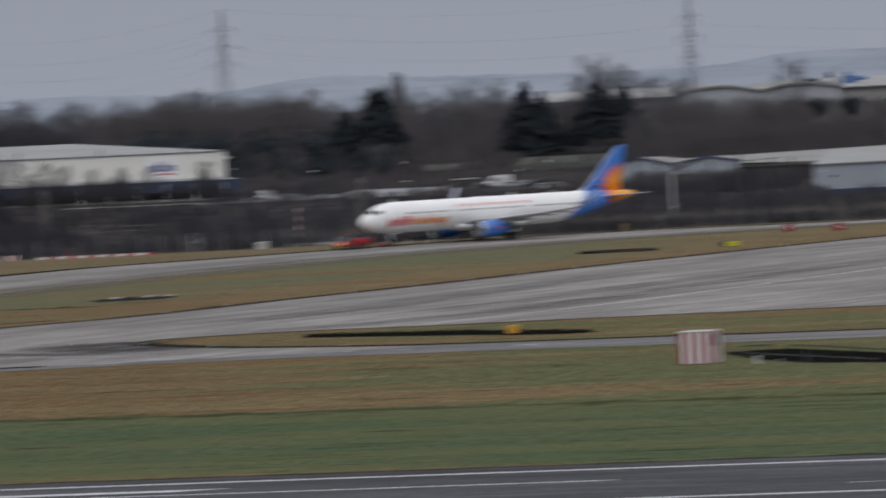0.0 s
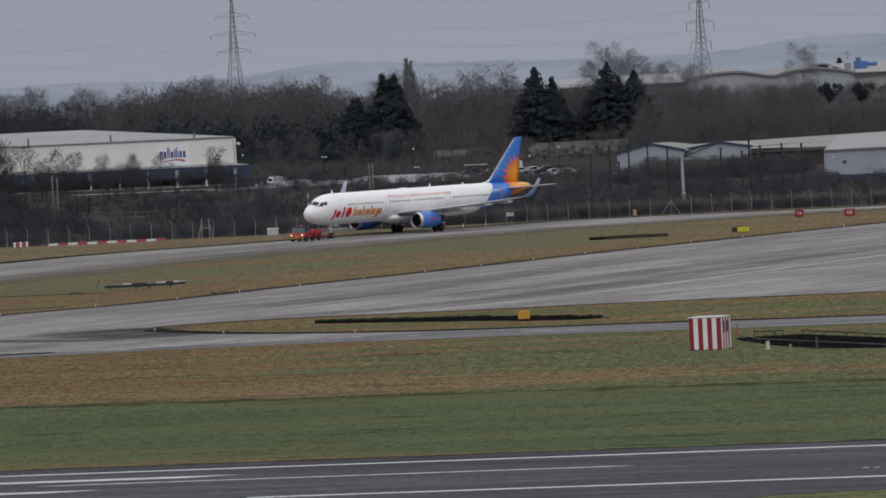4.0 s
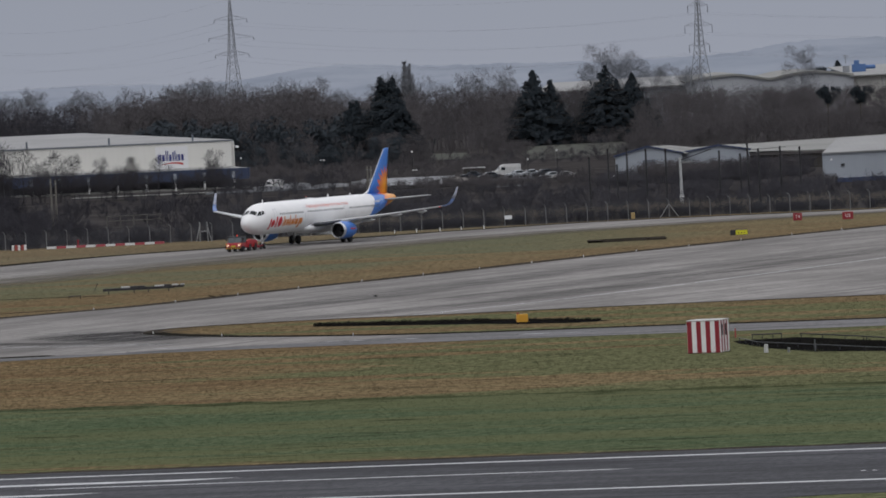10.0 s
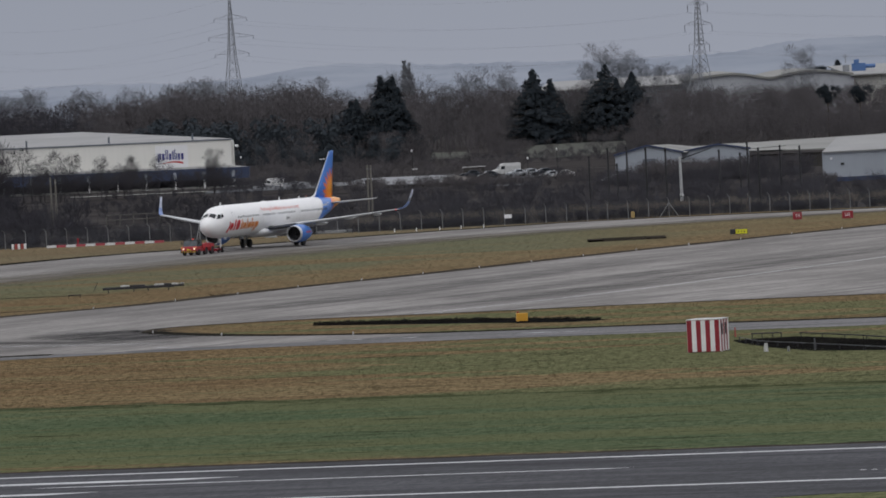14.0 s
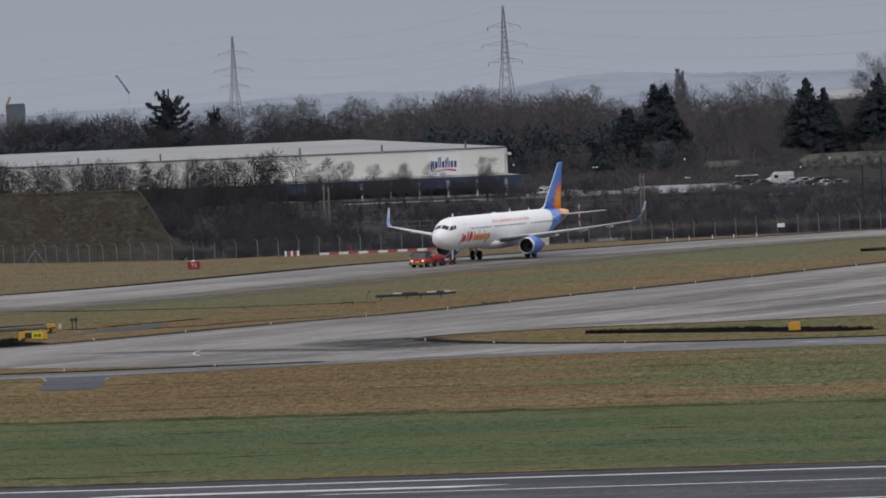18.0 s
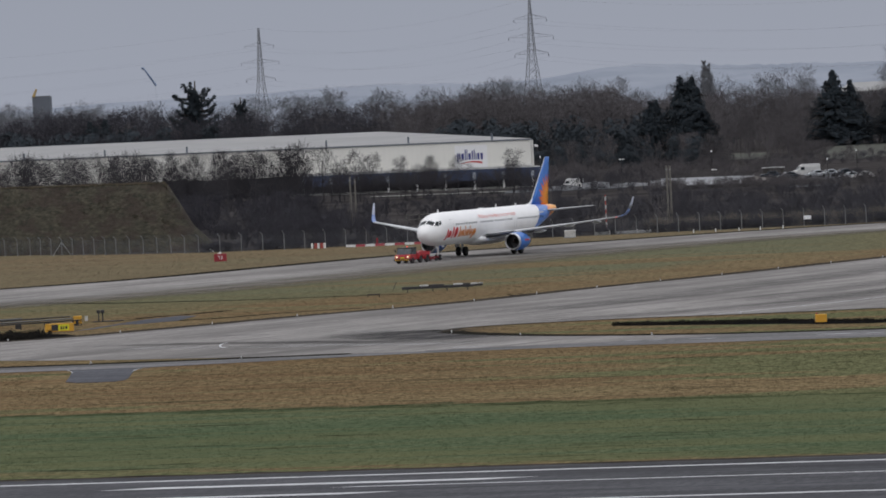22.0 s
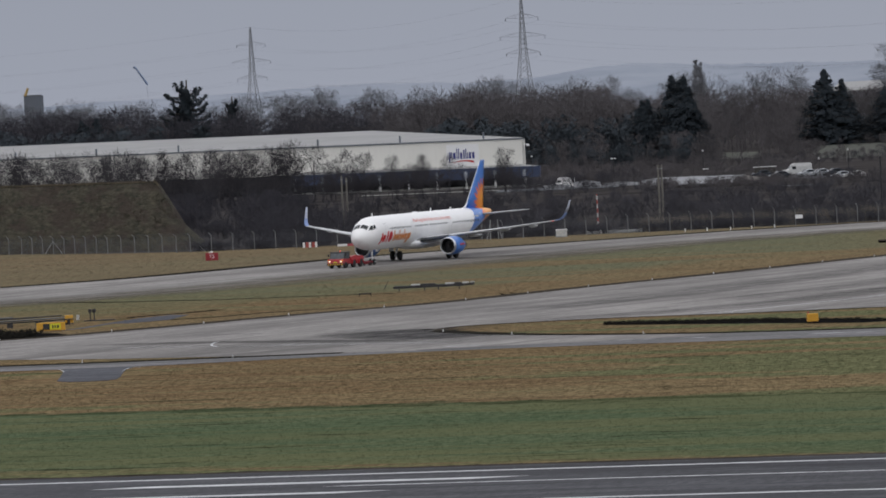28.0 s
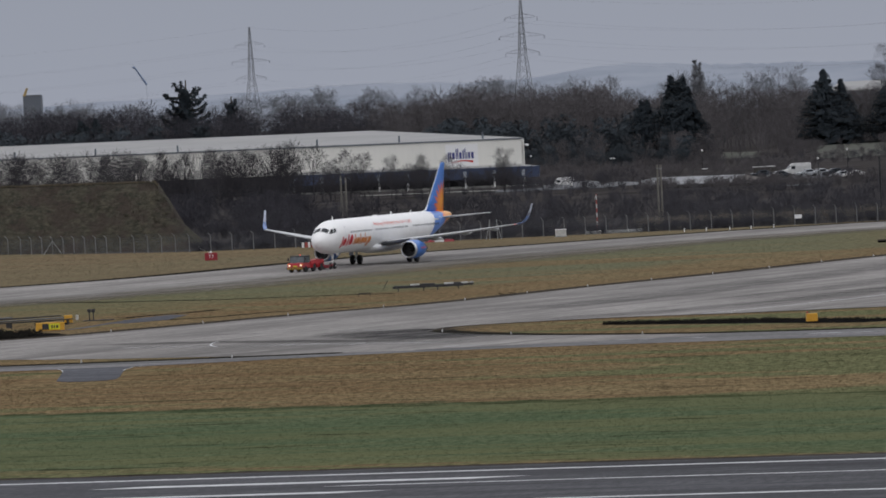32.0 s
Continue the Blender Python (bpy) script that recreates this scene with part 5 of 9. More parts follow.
def warehouse():
    A, B = Vector((-42.3, 1384.0)), Vector((-215.0, 1494.0))
    d = (B - A).normalized()
    R0, R1 = Vector((-77.4, 1480.0)), Vector((-215.0, 1572.0))
    w = thing("warehouse", pose(0, 0, 0), "long cream steel-clad warehouse with a shallow pale roof", "warehouse")
    wall = part("wall", wall_face(A, B, 4.0, 9.65, 0.4), M_CLAD, w, "cream profiled steel wall")
    # near-black wall colour stands for the canopy's shadow
    part("dock_wall", wall_face(A, B, 0.0, 4.0, 0.3), M_DARKWALL, w, "dark wall painted for the shade below the canopy")
    part("wall", wall_face(A + Vector((0.3, 0.5)), R0, 0.0, 9.6, 0.3), M_CLAD, w)
    roof = part("roof", slab([(A.x + 0.3, A.y - 0.3, 9.95), (R0.x, R0.y, 12.15), (R1.x, R1.y, 12.2), (B.x, B.y - 0.3, 9.9)], 0.25), M_ROOF, w, "pale grey sheet roof")
    part("roof", slab([(R0.x, R0.y, 12.15), (R0.x - 10, R0.y + 60, 9.9), (R1.x - 10, R1.y + 60, 9.9), (R1.x, R1.y, 12.2)], 0.25), M_ROOF, w)
    part("gutter", wall_face(A + Vector((0.2, -0.35)), B + Vector((0, -0.35)), 9.66, 9.86, 0.3), M_DOOR, w, "grey gutter line")
    for e in (9.5, 30.5, 51.5, 88.0, 110.0, 132.0):
        p = A + d * e
        part("roof_vent", tube((p.x, p.y + 1.0, 9.8), (p.x, p.y + 1.0, 11.3), 0.2), M_DOOR, w, "short dark flue on the eave")
    # sign panel on the wall
    def on_wall(e, z, off=0.1):
        p = A + d * e
        return (p.x, p.y - off, z)
    s0, s1 = 10.8, 18.9
    sign = part("sign_panel", slab_wall(on_wall, s0, s1, 4.35, 9.05, 0.12), M_SIGN, wall, "white sign panel")
    # the company's mark in plain shapes: a navy bar row and a red arc below it
    bars = [(0.55, 5.5, 7.5, 0.4), (1.0, 6.2, 7.5, 0.45), (1.62, 6.1, 7.4, 0.75), (2.5, 6.1, 8.2, 0.3), (2.92, 6.1, 8.2, 0.3), (3.4, 6.1, 7.4, 0.68), (4.22, 6.1, 7.9, 0.4), (4.75, 6.1, 8.2, 0.3), (5.18, 6.1, 7.4, 0.3), (5.62, 6.1, 7.4, 0.6), (6.4, 6.1, 7.4, 0.7)]
    for x, z0, z1, wd in bars:
        part("sign_shape", slab_wall(on_wall, s1 - x - wd * 0.85, s1 - x, z0, z1, 0.16), M_NAVY, sign)
    bm = bmesh.new()
    prev = None
    for i in range(13):
        t = i / 12
        e = s1 - 1.4 - 5.4 * t
        zc = 5.05 + 0.62 * math.sin(math.pi * (0.12 + 0.68 * t))
        th = 0.08 + 0.32 * t
        pair = [bm.verts.new(on_wall(e, zc - th / 2, 0.17)), bm.verts.new(on_wall(e, zc + th / 2, 0.17))]
        if prev:
            bm.faces.new((prev[0], pair[0], pair[1], prev[1]))
        prev = pair
    part("sign_shape", bm, M_INK, sign, "red curved stroke")
    # loading canopy with fascia, posts and lit dock
    c0, c1 = A + Vector((3.5, -6.0)), A + d * 56 + Vector((-2, -9.0))
    part("canopy_fascia", wall_face(c0, c1, 1.85, 4.12, 0.5), M_CANOPY, w, "dark blue canopy fascia over the loading dock")
    e1 = A + d * 58
    part("canopy_roof", slab([(c0.x, c0.y + 0.5, 4.1), (c1.x, c1.y + 0.5, 4.1), (e1.x, e1.y, 4.5), (A.x, A.y, 4.5)], 0.2), M_ROOF, w, "pale canopy roof")
    part("dock_apron", sheet([(-39.5, 1338), (-74, 1352), (-74, 1358), (-39, 1347)], 0.05), M_SHEDROOF, w, "pale concrete apron")
    for i in range(9):
        p = c0.lerp(c1, 0.06 + i * 0.115)
        part("canopy_post", tube((p.x, p.y + 0.9, 0), (p.x, p.y + 0.9, 1.95), 0.22, 0.22, 8), M_WHITE if i < 6 else M_GREYMETAL, w, "pale steel post")
        part("dock_lamp", box(p.x - 0.35, p.y - 0.15, 2.1, p.x + 0.35, p.y - 0.02, 3.5), M_SHED, w, "grey panel on the fascia")
    part("dock_slab", wall_face(c0 + Vector((-1, 1.5)), c1 + Vector((-1, 1.5)), 0.0, 0.4, 2.0), M_SHEDROOF, w, "pale concrete dock edge")
    bm = tube((A.x + 1.2, A.y - 0.3, 8.6), (A.x + 0.2, A.y - 0.1, 8.6), 0.06)
    add_box(bm, A.x + 0.9, A.y - 0.6, 8.2, A.x + 1.5, A.y - 0.2, 8.6)
    part("wall_lamp", bm, M_SIGN, w, "small white floodlight on the corner")


def slab_wall(at, e0, e1, z0, z1, off):
    bm = bmesh.new()
    q = [at(e0, z0, off), at(e1, z0, off), at(e1, z1, off), at(e0, z1, off)]
    r = [(x, y + 0.12, z) for x, y, z in q]
    a, b = [bm.verts.new(v) for v in q], [bm.verts.new(v) for v in r]
    bm.faces.new(a)
    bm.faces.new(b[::-1])
    for i in range(4):
        j = (i + 1) % 4
        bm.faces.new((a[i], b[i], b[j], a[j]))
    bmesh.ops.recalc_face_normals(bm, faces=bm.faces)
    return bm


warehouse()


def sheds():
    # the low grey shed close to the fence
    s = thing("shed", pose(0, 0, 0), "pale blue-grey clad shed with a light roof and blue base", "shed")
    wall = part("wall", wall_face((63.5, 1120), (110, 1120), 0.75, 4.9, 0.3), M_SHED, s)
    part("plinth", wall_face((63.45, 1119.9), (110, 1119.9), -0.1, 0.75, 0.3), M_TRIM, s, "dark blue base strip")
    part("wall", wall_face((63.5, 1120.3), (67.6, 1150), 0, 4.9, 0.3), M_SHED, s)
    part("roof", slab([(63.2, 1119.6, 5.05), (67.6, 1150, 7.0), (114, 1150, 7.0), (110, 1119.6, 5.05)], 0.2), M_ROOF, s, "light grey sheet roof")
    part("wall_vent", box(66.2, 1119.8, 2.7, 66.8, 1119.95, 3.1), M_DARKMETAL, wall)
    part("wall_lamp", box(64.5, 1119.75, 3.7, 64.8, 1119.95, 4.0), M_WHITE, wall)
    # two gabled sheds with long pale roofs behind the poles
    for x0, x1, xm, y, eave, ridge, deep in ((31.9, 44.0, 37.9, 1230, 4.55, 6.05, 45), (44.0, 56.5, 51.0, 1236, 4.5, 5.55, 45)):
        s = thing("gabled_shed", pose(0, 0, 0), "pale grey gabled shed with dark blue verge and long light roof", "shed", "gabled sheds")
        bm = bmesh.new()
        pts = [(x0, 0), (x1, 0), (x1, eave), (xm, ridge), (x0, eave)]
        f = [bm.verts.new((x, y, z)) for x, z in pts]
        b = [bm.verts.new((x, y + 0.3, z)) for x, z in pts]
        bm.faces.new(f)
        bm.faces.new(b[::-1])
        for i in range(5):
            j = (i + 1) % 5
            bm.faces.new((f[i], b[i], b[j], f[j]))
        bmesh.ops.recalc_face_normals(bm, faces=bm.faces)
        wall = part("gable_wall", bm, M_SHED, s)
        part("roof", slab([(x0 - 0.3, y - 0.3, eave + 0.1), (xm, y - 0.3, ridge + 0.15), (xm + deep * 0.12, y + deep, ridge - 0.45), (x0 + deep * 0.12, y + deep, eave - 0.3)], 0.15), M_SHEDROOF, s)
        part("roof", slab([(xm, y - 0.3, ridge + 0.15), (x1 + 0.3, y - 0.3, eave + 0.1), (x1 + 9, y + deep, eave - 0.3), (xm + deep * 0.12, y + deep, ridge - 0.45)], 0.15), M_SHEDROOF, s, "long pale sheet roof")
        for a, b2 in (((x0 - 0.3, eave), (xm, ridge)), ((xm, ridge), (x1 + 0.3, eave))):
            part("verge_trim", slab([(a[0], y - 0.4, a[1] + 0.22), (b2[0], y - 0.4, b2[1] + 0.27), (b2[0], y - 0.3, b2[1] + 0.27), (a[0], y - 0.3, a[1] + 0.22)], 0.3), M_TRIM, s, "dark blue verge board")
        if x0 < 40:
            part("roller_door", box(x0 + 4.9, y - 0.12, 0, x0 + 7.2, y - 0.01, 3.7), M_DOOR, wall, "grey roller door")
    s = thing("long_shed", pose(0, 0, 0), "very long low shed with a stained pale roof", "shed")
    part("roof", slab([(45, 1286, 3.6), (118, 1258, 2.9), (150, 1400, 4.9), (52, 1400, 3.3)], 0.2), M_SHEDROOF, s)
    # the shade under the long roof is put into a dark wall colour
    part("wall", wall_face((45, 1287), (118, 1259), 0, 2.7, 0.3), M_BRICKRED, s, "wall coloured dark for the shade under the roof")
    # far factory with a waved roof on the skyline
    s = thing("factory", pose(0, 0, 0), "far pale grey factory with a waved roof edge", "factory")
    crest = smooth_line([(84.2, 13.7), (91, 14.9), (100.4, 15.5), (107, 14.6), (112.8, 13.5), (118.7, 14.5), (124.6, 15.1), (132, 14.9), (141, 13.5)], 4)
    part("wall", loft([[(x, 2288, 0), (x, 2288, z - 0.6), (x, 2289, z - 0.6), (x, 2289, 0)] for x, z in crest]), plain("pale_factory_cladding", (0.38, 0.395, 0.42), 0.7, 0, 0.06, 0.1), s)
    rings = []
    for x, z in crest:
        rings.append([(x, 2287, z - 0.75), (x, 2287, z), (x, 2420, z + 0.5), (x, 2420, z - 0.2)])
    part("roof", loft(rings), M_SHEDROOF, s, "waved light grey roof")
    s = thing("factory", pose(0, 0, 0), "far long white-roofed factory hall", "factory")
    part("wall", wall_face((34.5, 2305), (86, 2300), 0, 12.4, 1.0), M_SHED, s)
    part("roof", slab([(34.5, 2303, 12.6), (86, 2298, 12.6), (92, 2400, 15.6), (40, 2400, 15.3)], 0.4), M_ROOF, s)
    s = thing("factory", pose(0, 0, 0), "far pale factory block on the skyline", "factory")
    part("wall", wall_face((141, 2290), (200, 2280), 0, 12.6, 1.0), M_CLAD, s)
    part("roof", slab([(140, 2286, 12.9), (200, 2276, 12.9), (204, 2420, 16.0), (140, 2420, 15.8)], 0.4), M_ROOF, s)


sheds()


def mound():
    """The grassed blast bank behind the fence."""
    m, nt, p = mat("rough_bank_grass", 0.95, 0, 0.1)
    c = lerp(nt, ramp(nt, grain(nt, 1.1, 6, 0.8, (0.9, 0.2, 2.0)), 0.38, 0.62), (0.021, 0.023, 0.017), (0.082, 0.072, 0.052))
    c = lerp(nt, calc(nt, "MULTIPLY", ramp(nt, grain(nt, 0.35, 4, 0.65, (0.5, 0.15, 1.3)), 0.48, 0.58), 0.6), c, (0.042, 0.029, 0.026))
    c = lerp(nt, calc(nt, "MULTIPLY", ramp(nt, grain(nt, 2.2, 4, 0.7, (1, 0.3, 1.6)), 0.45, 0.7), 0.6), c, (0.022, 0.021, 0.014))
    nt.links.new(c, p.inputs["Base Color"])
    bump(nt, p, grain(nt, 2.5, 5, 0.75), 0.7, 0.2)
    r = random.Random(5)
    rings = []
    n = 70
    for i in range(n + 1):
        t = i / n
        x = -215 + (-77.2 + 215) * t
        base = 952 + max(0, -77 - x) * 0.95
        top = 9.55 if x > -110.4 else 9.55 + 2.4 * min(1, (-110.4 - x) / 13.5)
        # the end slopes down to the ground
        end = min(1, max(0.0, (-77.2 - x) / 5.8))
        h = top * end
        prof = []
        for k in range(11):
            s = k / 10
            y = base + 3 + s * 15.5
            z = h * min(1, s * 1.02)
            prof.append((x, y, z + (r.gauss(0, 0.16) if 0 < k < 10 else 0)))
        prof += [(x, base + 26, h * 0.98), (x, base + 44, -0.2)]
        rings.append(prof)
    tufts = []
    for _ in range(1500):
        x = r.uniform(-125, -77.6)
        base, end = 952 + max(0, -77 - x) * 0.95, min(1, max(0.0, (-77.2 - x) / 5.8))
        h = (9.55 if x > -110.4 else 9.55 + 2.4 * min(1, (-110.4 - x) / 13.5)) * end
        s = 1.0 if r.random() < 0.25 else r.random()
        tufts.append((x, base + 3 + s * 15.5, r.uniform(0.35, 0.8) if s < 1 else r.uniform(0.25, 0.5), r.uniform(0, 6.28), r.randrange(3), h * min(1, s * 1.02) - 0.05))
    wood("bank_tussocks", [arrays(shrub(160 + s, 0.5, 4, 3, 0.030)) for s in range(3)], tufts, per_island("tussock_grass", (0.032, 0.033, 0.023), (0.098, 0.083, 0.060)), "rough dry tussocks on the blast bank", "grass")
    rim = []
    for _ in range(420):
        x = r.uniform(-125, -82.5)
        base = 952 + max(0, -77 - x) * 0.95
        h = (9.55 if x > -110.4 else 9.55 + 2.4 * min(1, (-110.4 - x) / 13.5)) * min(1, max(0.0, (-77.2 - x) / 5.8))
        rim.append((x, base + 18.4 + r.uniform(-0.3, 2.5), r.uniform(0.6, 1.0), r.uniform(0, 6.28), r.randrange(3), h - 0.05))
    wood("bank_rim_grass", [arrays(shrub(170 + s, 0.55, 5, 5, 0.02)) for s in range(3)], rim, per_island("dry_rim_grass", (0.110, 0.092, 0.064), (0.190, 0.158, 0.110)), "dry tan grass along the bank's rim", "grass")
    ob = new("grass_bank", from_bm("grass_bank", loft(rings, False, False), m, True))
    tagged(ob, "steep rough-grassed blast bank with a flat top", "bank", kind="structure")


mound()
# ---- pylons, wires and far structures ----
M_LATTICE = plain("weathered_lattice_steel", (0.235, 0.247, 0.268), 0.6, 0.0, 0.2, 0.3)
M_WIRE = plain("dull_conductor", (0.16, 0.165, 0.18), 0.6, 0.3)


def pylon(x, y, top, arms, turn, base, label, strings):
    """A lattice tower: four legs, cross bracing, and pairs of arms at given heights and reaches."""
    p = thing("pylon", pose(x, y, 0, 0, 0, turn), label, "pylon", "power line pylons")

    def half(z):
        waist = arms[-1][0]
        return base + (1.05 - base) * z / waist if z < waist else 1.05 - (1.05 - 0.12) * (z - waist) / (top - waist) * 0.9
    bm = bmesh.new()
    for sx in (-1, 1):
        for sy in (-1, 1):
            zs = [0, arms[-1][0], top]
            for a, b in zip(zs, zs[1:]):
                add_tube(bm, (sx * half(a), sy * half(a), a), (sx * half(b), sy * half(b), b), 0.13, 0.10, 4)
    z = 0.0
    while z < top - 1.2:
        h = max(1.6, half(z) * 1.6)
        z2 = min(top, z + h)
        a, b = half(z), half(z2)
        for sx in (-1, 1):
            add_tube(bm, (sx * a, -a, z), (sx * b, b, z2), 0.062, 0.062, 3)
            add_tube(bm, (sx * a, a, z), (sx * b, -b, z2), 0.062, 0.062, 3)
            add_tube(bm, (-a, sx * a, z), (b, sx * b, z2), 0.062, 0.062, 3)
            add_tube(bm, (a, sx * a, z), (-b, sx * b, z2), 0.062, 0.062, 3)
        z = z2
    part("lattice_mast", bm, M_LATTICE, p, "grey lattice steel mast")
    for z, reach in arms:
        for s in (-1, 1):
            bm = bmesh.new()
            w = half(z)
            for sy in (-1, 1):
                add_tube(bm, (s * w, sy * w, z), (s * reach, 0, z + 0.15), 0.055, 0.045, 3)
                add_tube(bm, (s * w, sy * w, z + 1.4), (s * reach, 0, z + 0.25), 0.055, 0.045, 3)
            for k in (0.3, 0.6):
                xx = s * (w + (reach - w) * k)
                add_tube(bm, (xx, 0, z), (xx, 0, z + 1.35 * (1 - k)), 0.04, 0.04, 3)
            arm = part("cross_arm", bm, M_LATTICE, p)
            part("insulator", lathe([(z + 0.1, 0.04), (z - 0.3, 0.08), (z - strings + 0.3, 0.08), (z - strings, 0.04)], 6, "Z", (s * reach, 0, 0)), M_DARKMETAL, arm, "hanging insulator string")
    return p


def power_line():
    rows = [(-62.4, 2100, 47.2, [(29.7, 5.5), (34.9, 7.3), (40.6, 5.3)][::-1], 20, 4.0, 0.9, "grey lattice pylon standing above the wood"),
            (82.2, 2100, 44.3, [(25.3, 4.9), (31.4, 6.6), (37.6, 4.8)][::-1], 48, 3.9, 2.2, "grey lattice pylon with hanging insulators"),
            (-181.7, 2600, 46.6, [(26.9, 6.0), (33.3, 7.7), (39.7, 5.9)][::-1], 25, 4.0, 0.9, "farther lattice pylon above bare trees")]
    ends = []
    for x, y, top, arms, turn, base, strings, label in rows:
        pylon(x, y, top, arms, turn, base, label, strings)
        c, s = math.cos(radians(turn)), math.sin(radians(turn))
        ends.append([(x + k * r * c, y + k * r * s, z - strings) for z, r in arms for k in (-1, 1)] + [(x, y, top)])
    off_r = [(p[0] + 190, p[1] + 30, p[2] - 3) for p in ends[1]]
    off_l = [(p[0] - 260, p[1] + 120, p[2] - 4) for p in ends[2]]
    for a_set, b_set, sag in ((ends[0], ends[1], 4.0), (ends[1], off_r, 4.0), (ends[2], ends[0], 5.0), (off_l, ends[2], 5.0)):
        for a, b in zip(a_set, b_set):
            pts = [(a[0] + (b[0] - a[0]) * t, a[1] + (b[1] - a[1]) * t, a[2] + (b[2] - a[2]) * t - sag * 4 * t * (1 - t)) for t in [i / 16 for i in range(17)]]
            bm = loft([[(x, y + 0.018 * math.sin(k), z + 0.018 * math.cos(k)) for k in (0.0, 2.1, 4.2)] for x, y, z in pts])
            tagged(new("power_cable", from_bm("power_cable", bm, M_WIRE)), "thin sagging overhead power cable", "cable", "power cables")


power_line()


def skyline():
    # far crane jib and block, and the blue plant on the factory roof
    c = thing("crane", pose(-251, 2900, 0), "far blue-grey crane with a raised jib", "crane")
    part("mast", tube((3, 0, 0), (3, 0, 27), 0.06, 0.04, 4), M_LATTICE, c)
    bm = tube((3.2, 0, 27), (-1.6, 0, 34.4), 0.45, 0.3, 4)
    add_tube(bm, (-1.6, 0, 34.4), (-2.6, 0, 34.8), 0.5, 0.4, 4)
    part("jib", bm, plain("faded_blue_steel", (0.14, 0.19, 0.30), 0.6), c, "faded blue jib")
    b = thing("tower_block", pose(-297.5, 2900, 0), "far grey block with a yellow hoist on its roof", "building")
    # blue-grey of the far concrete includes painted haze
    part("wall", box(-3.8, 0, 0, 3.8, 8, 24.6), plain("haze_tinted_concrete", (0.13, 0.145, 0.17), 0.8), b)
    part("roof_rail", box(-4.0, -0.2, 24.6, 4.0, 0.2, 25.0), M_LATTICE, b)
    part("hoist", tube((-3.2, 0, 24.6), (-1.8, 0, 28.0), 0.7, 0.5, 6), plain("dull_yellow_paint", (0.42, 0.30, 0.12), 0.6), b, "dull yellow roof hoist")
    r = thing("roof_plant", pose(145.5, 2330, 15.6), "blue plant room and tank standing above the factory roof", "plant room")
    blue = plain("bright_blue_steel", (0.07, 0.15, 0.34), 0.5)
    part("housing", box(-2.2, 0, -3.0, 2.4, 4, 0.9, 0.1), blue, r, "bright blue housing")
    part("tank", lathe([(2.0, 0.6), (2.2, 0.7), (5.6, 0.7), (5.8, 0.5)], 12, "X", (0, 1, -0.2)), blue, r)
    part("cabin", box(-5.4, 0, -3.0, -3.2, 3, 0.5), M_LATTICE, r, "grey cabin")
    bm = tube((-4.4, 0, 1.2), (-4.4, 0, 4.4), 0.15, 0.1, 5)
    add_tube(bm, (-5.3, 0, 4.0), (-3.5, 0, 4.0), 0.1, 0.1, 4)
    add_tube(bm, (-5.1, 0, 3.2), (-3.7, 0, 3.2), 0.1, 0.1, 4)
    part("mast", bm, M_LATTICE, r)
    part("rail", box(-1.6, -0.1, 0.9, 0.2, 0.1, 2.2), blue, r)


skyline()


